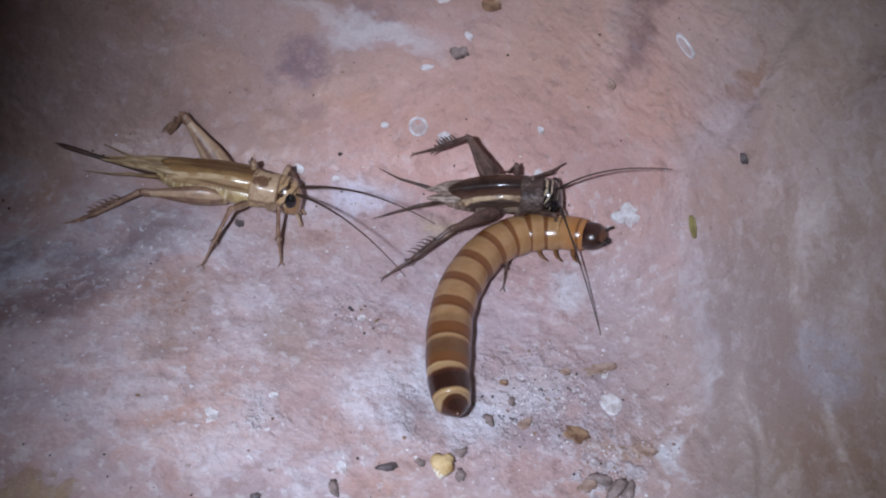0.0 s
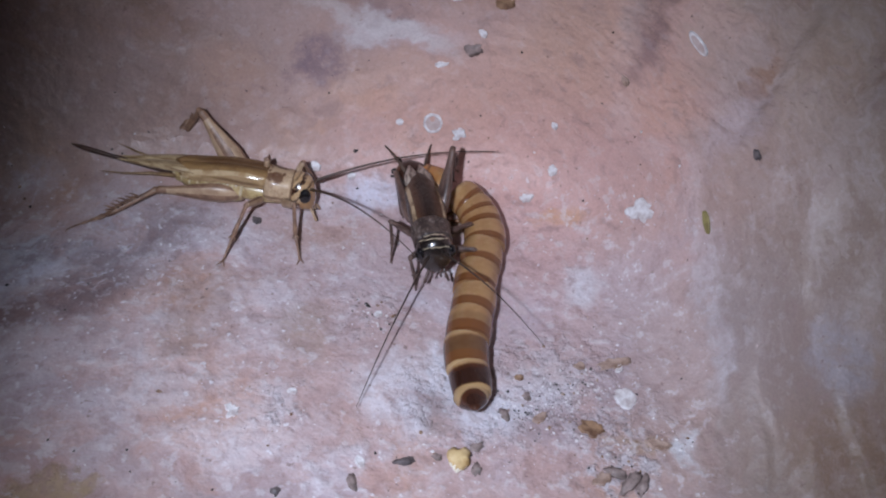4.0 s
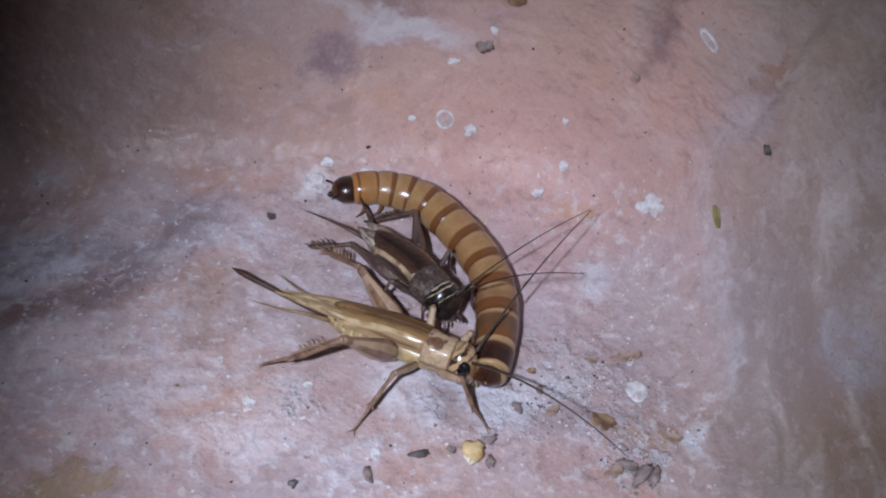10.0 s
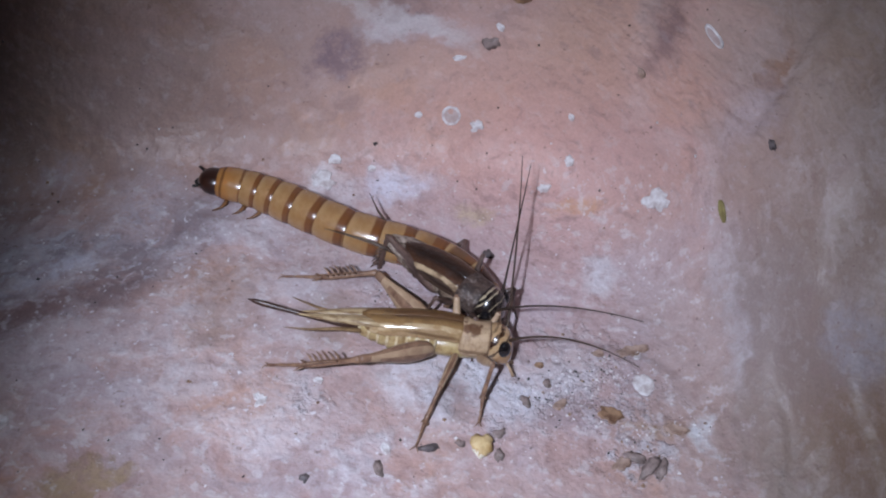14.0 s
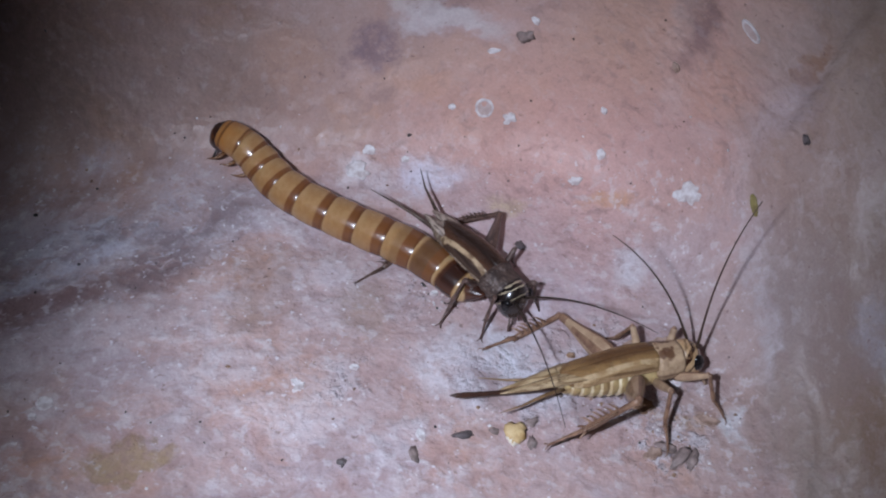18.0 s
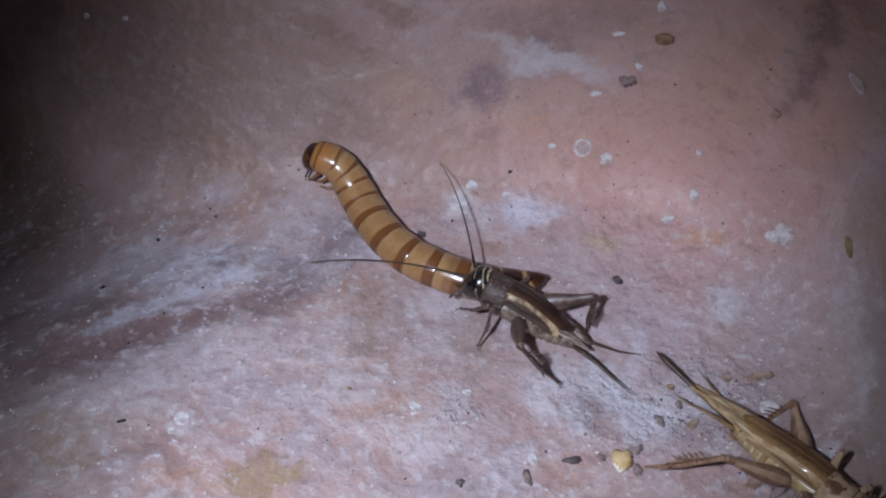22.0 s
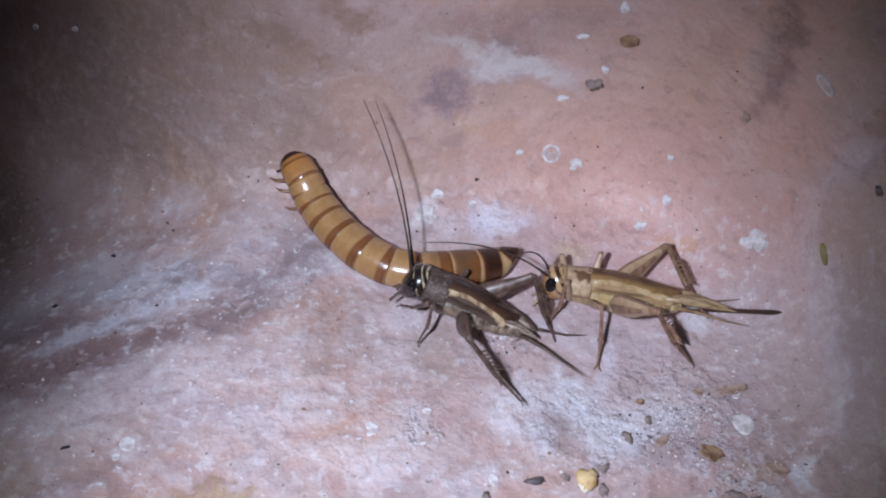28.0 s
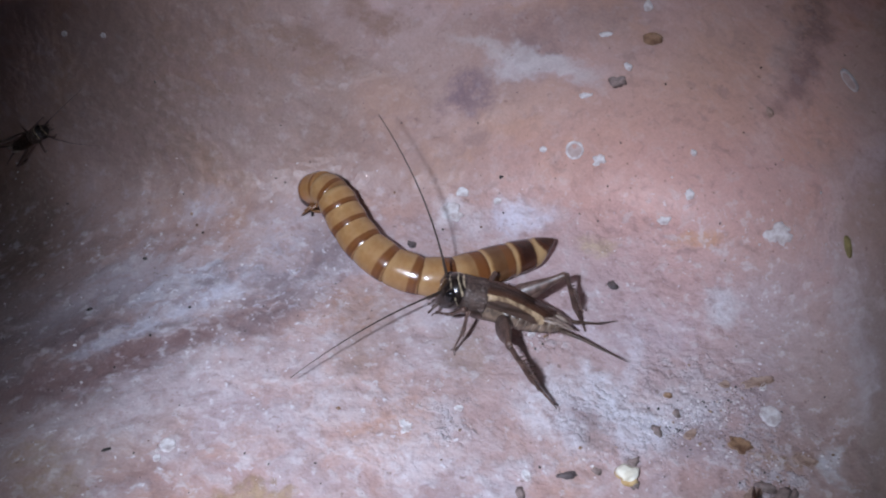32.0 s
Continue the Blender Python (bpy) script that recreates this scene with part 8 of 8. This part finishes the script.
WORM_ROWS = [
    (0, 1, (22.6, 107.8, 0.7), (17.0, 110.4, -0.9), (10.8, 110.2, -1.3), (6.0, 106.3, -1.1), (3.0, 100.7, -0.7), (1.2, 94.6, -0.3), (0.7, 88.3, -0.2), (0.7, 82.0, -0.1), (1.9, 75.7, -0.2)),
    (1, 1, (20.4, 109.8, 0.2), (14.4, 110.3, -1.3), (8.4, 108.5, -1.3), (4.1, 104.0, -0.8), (1.7, 98.2, -0.4), (0.6, 92.0, -0.2), (0.9, 85.7, -0.2), (1.5, 79.4, -0.2), (2.4, 73.2, -0.3)),
    (2, 1, (17.5, 111.5, -0.4), (11.7, 110.4, -1.4), (6.8, 107.0, -1.2), (3.1, 102.2, -0.7), (1.1, 96.5, -0.3), (0.4, 90.5, -0.1), (0.7, 84.5, -0.1), (1.7, 78.5, -0.2), (2.7, 72.5, -0.3)),
    (3, 1, (15.4, 114.1, -0.2), (9.9, 111.8, -1.1), (5.9, 107.4, -1.0), (3.0, 102.1, -0.7), (1.1, 96.4, -0.3), (0.5, 90.4, -0.2), (0.9, 84.3, -0.2), (2.0, 78.4, -0.3), (2.9, 72.4, -0.4)),
    (3.5, 1, (1.8, 119.9, 1.7), (5.7, 115.8, -0.2), (5.5, 109.8, -0.9), (4.2, 103.9, -0.9), (2.6, 98.0, -0.6), (1.3, 92.0, -0.3), (0.7, 86.0, -0.1), (1.4, 79.9, -0.2), (2.6, 73.9, -0.3)),
    (5.5, 1, (-16.2, 114.2, 3.3), (-10.2, 115.1, 2.3), (-4.3, 113.8, 1.0), (0.0, 109.6, -0.0), (2.5, 103.9, -0.6), (3.3, 97.8, -0.7), (2.6, 91.6, -0.6), (1.6, 85.5, -0.3), (0.8, 79.3, -0.0)),
    (6, 1, (-16.7, 112.7, 3.2), (-10.5, 113.1, 2.1), (-4.3, 112.0, 0.8), (0.7, 108.4, -0.2), (3.6, 102.8, -0.8), (3.9, 96.4, -0.9), (2.9, 90.2, -0.6), (1.3, 84.0, -0.2), (1.2, 77.6, -0.1)),
    (6.5, 1, (-16.1, 117.8, 4.6), (-10.4, 115.7, 2.4), (-4.8, 113.0, 1.0), (-0.1, 108.8, -0.1), (2.8, 103.1, -0.6), (3.6, 96.8, -0.8), (2.4, 90.5, -0.5), (1.1, 84.2, -0.2), (1.3, 77.8, -0.1)),
    (7, 1, (-8.1, 120.6, 4.7), (-6.3, 115.9, 1.6), (-3.2, 110.9, 0.6), (0.5, 106.2, -0.2), (3.5, 101.0, -0.8), (4.1, 95.1, -0.9), (2.7, 89.2, -0.6), (1.5, 83.4, -0.3), (1.4, 77.4, -0.1)),
    (8, 1, (-5.4, 122.6, 8.3), (-5.8, 119.4, 2.9), (-4.7, 113.5, 1.0), (-2.4, 107.6, 0.3), (1.3, 102.5, -0.4), (3.2, 96.4, -0.7), (2.8, 90.1, -0.6), (1.8, 83.8, -0.3), (1.3, 77.5, -0.1)),
    (9, 1, (-2.7, 123.4, 11.5), (-3.1, 121.7, 5.1), (-4.5, 116.4, 1.4), (-3.6, 109.8, 0.6), (-0.1, 104.1, -0.1), (2.7, 98.0, -0.6), (3.0, 91.3, -0.7), (2.4, 84.6, -0.4), (1.7, 77.8, -0.2)),
    (9.5, 1, (-17.3, 116.8, 4.4), (-11.2, 117.2, 3.1), (-5.9, 114.5, 1.4), (-2.6, 109.3, 0.4), (-0.2, 103.5, -0.1), (1.8, 97.5, -0.5), (2.6, 91.3, -0.6), (2.2, 85.0, -0.4), (1.1, 78.8, -0.1)),
    (10, 1, (-19.6, 112.8, 3.8), (-13.4, 114.4, 2.8), (-7.3, 113.2, 1.5), (-2.7, 108.8, 0.4), (1.0, 103.6, -0.3), (3.3, 97.6, -0.7), (3.5, 91.1, -0.7), (2.8, 84.7, -0.5), (1.5, 78.4, -0.2)),
    (11, 1, (-20.7, 104.2, 3.6), (-15.8, 108.4, 2.8), (-9.8, 110.6, 1.7), (-4.0, 108.4, 0.6), (0.4, 103.7, -0.2), (3.4, 98.0, -0.8), (4.6, 91.6, -1.0), (3.9, 85.2, -0.8), (2.5, 78.8, -0.4)),
    (12, 1, (-26.9, 111.2, 4.9), (-20.1, 111.4, 3.7), (-13.5, 110.1, 2.4), (-7.1, 107.7, 1.2), (-1.2, 104.4, 0.1), (2.8, 99.0, -0.7), (4.3, 92.3, -0.9), (3.9, 85.4, -0.8), (2.7, 78.6, -0.4)),
    (13, 1, (-32.1, 104.8, 5.5), (-26.0, 107.4, 4.5), (-19.4, 107.7, 3.4), (-12.9, 106.3, 2.2), (-6.5, 104.5, 1.0), (-1.0, 100.8, 0.0), (2.0, 94.9, -0.5), (2.8, 88.2, -0.6), (2.4, 81.5, -0.4)),
    (13.5, 1, (-37.2, 107.2, 6.3), (-31.1, 107.7, 5.4), (-25.1, 107.7, 4.4), (-19.1, 106.9, 3.3), (-13.4, 104.9, 2.3), (-7.9, 102.4, 1.3), (-2.9, 99.1, 0.4), (0.1, 93.8, -0.1), (1.2, 87.8, -0.3)),
    (14, 0, (-39.8, 111.3, 7.1), (-33.7, 110.6, 6.0), (-28.0, 108.6, 4.9), (-22.4, 106.1, 3.9), (-16.7, 103.8, 2.9), (-10.7, 102.6, 1.8), (-5.0, 100.4, 0.8), (-0.3, 96.5, -0.1), (2.5, 91.0, -0.5)),
    (14.5, 0, (-44.7, 113.9, 8.7), (-38.8, 112.4, 7.2), (-32.8, 110.7, 5.9), (-27.0, 108.5, 4.7), (-21.2, 106.1, 3.7), (-15.5, 103.5, 2.7), (-9.9, 100.9, 1.7), (-4.6, 97.5, 0.7), (0.2, 93.4, -0.1)),
    (16.5, 1, (-40.5, 115.2, 15.2), (-38.5, 112.8, 10.5), (-34.9, 109.6, 7.8), (-30.3, 106.7, 6.6), (-25.4, 104.5, 5.2), (-20.1, 103.2, 3.8), (-14.8, 101.8, 2.6), (-10.0, 99.3, 1.7), (-5.4, 96.2, 0.9)),
    (17, 0, (-49.2, 112.4, 8.6), (-43.5, 111.7, 10.8), (-37.8, 112.2, 9.0), (-32.8, 109.9, 6.2), (-27.8, 106.5, 4.8), (-22.7, 103.2, 4.0), (-17.3, 100.3, 3.0), (-12.1, 97.1, 2.1), (-7.4, 93.1, 1.3)),
    (18, 1, (-42.1, 114.1, 13.0), (-38.0, 112.2, 9.3), (-34.1, 108.5, 6.8), (-29.1, 105.5, 5.3), (-23.7, 103.2, 4.1), (-18.2, 100.9, 3.2), (-12.9, 98.3, 2.3), (-8.3, 94.6, 1.5), (-4.1, 90.4, 0.7)),
    (19, 0, (-49.3, 112.6, 8.7), (-43.2, 112.1, 11.0), (-37.4, 111.0, 8.5), (-32.5, 107.3, 6.0), (-26.6, 104.6, 4.5), (-20.4, 102.3, 3.6), (-14.4, 99.6, 2.5), (-8.6, 96.5, 1.5), (-3.2, 92.7, 0.5)),
    (19.4, 0, (-48.5, 113.3, 9.0), (-42.9, 112.5, 11.2), (-37.8, 110.3, 8.5), (-33.4, 106.7, 6.3), (-28.1, 104.0, 4.8), (-22.3, 102.1, 3.9), (-16.5, 100.1, 2.9), (-11.1, 97.4, 2.0), (-5.9, 94.1, 1.0)),
    (20, 1, (-43.9, 113.4, 12.3), (-40.0, 110.9, 9.2), (-36.6, 106.8, 7.4), (-32.5, 103.2, 6.1), (-27.7, 100.4, 4.9), (-22.6, 98.4, 4.0), (-17.1, 97.2, 3.1), (-11.6, 97.0, 2.1), (-6.2, 95.9, 1.0)),
    (20.4, 1, (-42.9, 113.5, 12.1), (-39.4, 111.1, 9.1), (-36.6, 107.1, 7.3), (-33.2, 103.3, 6.1), (-29.2, 100.1, 5.1), (-24.4, 98.2, 4.4), (-19.4, 96.7, 3.5), (-14.3, 97.4, 2.6), (-9.3, 98.4, 1.6)),
    (21, 1, (-44.7, 113.9, 13.2), (-40.4, 112.5, 9.8), (-37.1, 108.8, 7.4), (-33.7, 104.5, 6.1), (-29.6, 100.7, 5.2), (-24.7, 98.0, 4.4), (-19.4, 96.2, 3.5), (-14.0, 96.8, 2.5), (-8.6, 98.2, 1.5)),
    (22, 1, (-45.1, 114.5, 14.8), (-41.2, 113.7, 10.9), (-38.4, 110.2, 7.7), (-35.3, 105.7, 6.4), (-31.5, 101.8, 5.5), (-26.6, 99.3, 4.7), (-21.2, 97.8, 3.8), (-15.8, 97.9, 2.8), (-10.4, 99.1, 1.8)),
    (22.6, 1, (-44.3, 114.7, 15.2), (-40.9, 113.8, 10.9), (-37.9, 110.7, 7.8), (-34.8, 106.4, 6.3), (-30.4, 103.3, 5.3), (-25.3, 101.6, 4.4), (-19.9, 101.3, 3.5), (-14.6, 102.0, 2.5), (-9.3, 100.9, 1.6)),
    (23, 1, (-43.5, 115.3, 17.1), (-41.8, 114.2, 11.7), (-39.2, 110.8, 8.0), (-35.6, 106.7, 6.4), (-30.8, 103.7, 5.3), (-25.5, 101.7, 4.5), (-19.9, 101.3, 3.5), (-14.4, 102.5, 2.5), (-8.7, 102.5, 1.4)),
    (24, 0, (-50.2, 116.6, 13.8), (-44.7, 114.0, 13.7), (-40.5, 112.1, 9.7), (-37.0, 107.7, 7.1), (-32.1, 104.4, 5.4), (-26.4, 102.0, 4.6), (-20.4, 101.9, 3.6), (-14.4, 103.1, 2.5), (-8.3, 103.3, 1.4)),
    (25, 0, (-51.7, 115.7, 11.9), (-46.2, 113.7, 13.4), (-41.7, 111.6, 9.5), (-37.4, 107.6, 7.0), (-32.3, 104.2, 5.5), (-26.6, 101.4, 4.7), (-20.5, 100.7, 3.6), (-14.5, 102.4, 2.5), (-8.4, 103.6, 1.4)),
    (25.5, 1, (-44.6, 115.3, 17.8), (-43.5, 114.4, 12.5), (-40.1, 112.0, 8.7), (-36.1, 108.6, 6.9), (-31.6, 105.5, 5.7), (-26.4, 103.5, 4.6), (-20.9, 103.0, 3.6), (-15.4, 103.8, 2.7), (-10.0, 105.0, 1.7)),
    (27.5, 1, (-41.4, 115.3, 16.0), (-41.7, 113.4, 10.7), (-38.9, 109.4, 7.6), (-35.0, 105.4, 6.3), (-30.1, 102.5, 5.2), (-24.6, 101.4, 4.3), (-18.9, 102.4, 3.3), (-13.3, 103.5, 2.3), (-7.9, 105.4, 1.3)),
    (28, 1, (-42.0, 115.0, 15.1), (-40.6, 113.0, 10.4), (-37.6, 109.2, 7.9), (-33.8, 105.6, 6.5), (-29.5, 102.7, 5.3), (-24.3, 101.7, 4.2), (-19.1, 103.0, 3.3), (-14.1, 104.8, 2.4), (-9.3, 107.2, 1.6)),
    (28.4, 1, (-41.8, 115.0, 15.3), (-41.6, 112.9, 10.3), (-38.5, 109.0, 7.8), (-35.0, 105.0, 6.5), (-30.5, 102.0, 5.3), (-25.1, 101.2, 4.4), (-19.9, 102.7, 3.5), (-14.7, 104.6, 2.5), (-9.5, 106.3, 1.6)),
    (29, 1, (-47.6, 115.4, 10.9), (-42.6, 112.8, 11.7), (-39.1, 109.1, 8.5), (-35.4, 104.6, 6.8), (-30.3, 101.8, 5.2), (-24.4, 100.9, 4.3), (-18.8, 102.8, 3.3), (-13.1, 104.8, 2.2), (-7.3, 106.4, 1.2)),
    (30, 1, (-47.1, 115.6, 11.0), (-42.4, 112.4, 11.3), (-39.0, 108.3, 8.2), (-35.0, 104.1, 6.5), (-29.7, 101.5, 5.1), (-23.8, 101.4, 4.2), (-18.1, 103.5, 3.1), (-12.5, 105.6, 2.1), (-6.8, 107.5, 1.1)),
    (31, 1, (-48.1, 114.4, 9.8), (-42.7, 112.2, 11.2), (-38.9, 108.5, 8.3), (-34.8, 104.2, 6.4), (-29.5, 101.3, 5.1), (-23.6, 100.9, 4.2), (-18.1, 103.6, 3.1), (-12.7, 106.6, 2.2), (-7.1, 108.9, 1.2)),
    (32, 1, (-45.8, 114.8, 9.9), (-41.0, 111.8, 10.9), (-38.0, 107.3, 8.3), (-34.2, 103.0, 6.5), (-29.0, 100.3, 5.0), (-23.2, 100.3, 4.1), (-18.0, 103.1, 3.1), (-12.9, 106.2, 2.2), (-7.6, 108.9, 1.3)),
]

CRUMB_ROWS = [(0.0, CRUMB.matrix_world.copy()), (29.8, CRUMB.matrix_world.copy()), (30.1, on_rock(*(0.12, -2.96), lift=0.6) @ pose(0, 0, 0, 180, 0, 40)), (32.0, on_rock(*(0.12, -2.96), lift=0.6) @ pose(0, 0, 0, 180, 0, 40))]


def torch():
    """The small round lamp that is fixed beside the lens: a dark tube with a glowing disc set back in it."""
    t = Tree("white_led", 0.4)
    t.b.inputs["Emission Color"].default_value = (*LAMP_TINT, 1)
    t.b.inputs["Emission Strength"].default_value = LAMP_GLOW
    glow = t.done((0.8, 0.8, 0.8))
    body = thing("torch", "small black torch with a white diode beside the lens", "torch")
    bm = bmesh.new()
    n, rings = 32, ((5.0, 12.9), (5.0, -1.0), (5.0 + 1.0, -1.0), (5.0 + 1.0, 12.9))
    loops = [[bm.verts.new((0.001 * r * math.cos(2 * math.pi * i / n), 0.001 * r * math.sin(2 * math.pi * i / n), -0.001 * d)) for i in range(n)] for r, d in rings]
    for a, b in zip(loops, loops[1:] + loops[:1]):
        for i in range(n):
            bm.faces.new((a[i], a[(i + 1) % n], b[(i + 1) % n], b[i]))
    part("housing", bm, SPECK, body)
    bm = bmesh.new()
    bmesh.ops.create_circle(bm, cap_ends=True, segments=24, radius=0.001 * 2.5)
    for f in bm.faces:
        f.normal_flip()
    part("diode", bm, glow, body, "glowing white diode")
    bm = bmesh.new()
    bmesh.ops.create_circle(bm, cap_ends=True, segments=32, radius=0.001 * 5.0, matrix=Matrix.Translation((0, 0, 0.0006)))
    part("base_plate", bm, SPECK, body)
    return body


TORCH = torch()
TORCH_SEAT = pose(-0.020, 0.004, 0.004, -4.0, -9.4, 0)
TORCH_TURN = [(0.0, 0.0, 0.0, 0.0), (19.9, 0.0, 0.0, 0.0), (21.0, -3.4, 2.5, 0.008), (25.5, -3.4, 2.5, 0.008), (28.0, -2.0, 2.4, 0.008), (32.0, -2.0, 2.4, 0.008)]


def held(t, n):
    """How the torch is turned (1, 2) and pushed ahead (3) at t seconds."""
    return float(np.interp(t, [r[0] for r in TORCH_TURN], [r[n] for r in TORCH_TURN]))


def motions():
    walk(TORCH, [(t, pose(0, 0, EYE, TILT, LEAN, TURN) @ pose(METRES * x, METRES * y, METRES * z, 90 + pitch, roll, yaw) @ TORCH_SEAT
                 @ pose(0, 0, -held(t, 3), held(t, 1), held(t, 2), 0)) for t, x, y, z, yaw, pitch, roll in ROWS])
    key_cricket(FEMALE, FEMALE_ROWS, 1.0)
    key_cricket(MALE, MALE_ROWS, 0.88)
    key_cricket(STRAY, STRAY_ROWS, 0.42)
    key_larva(LARVA, WORM_ROWS)
    walk(CRUMB, CRUMB_ROWS)


motions()
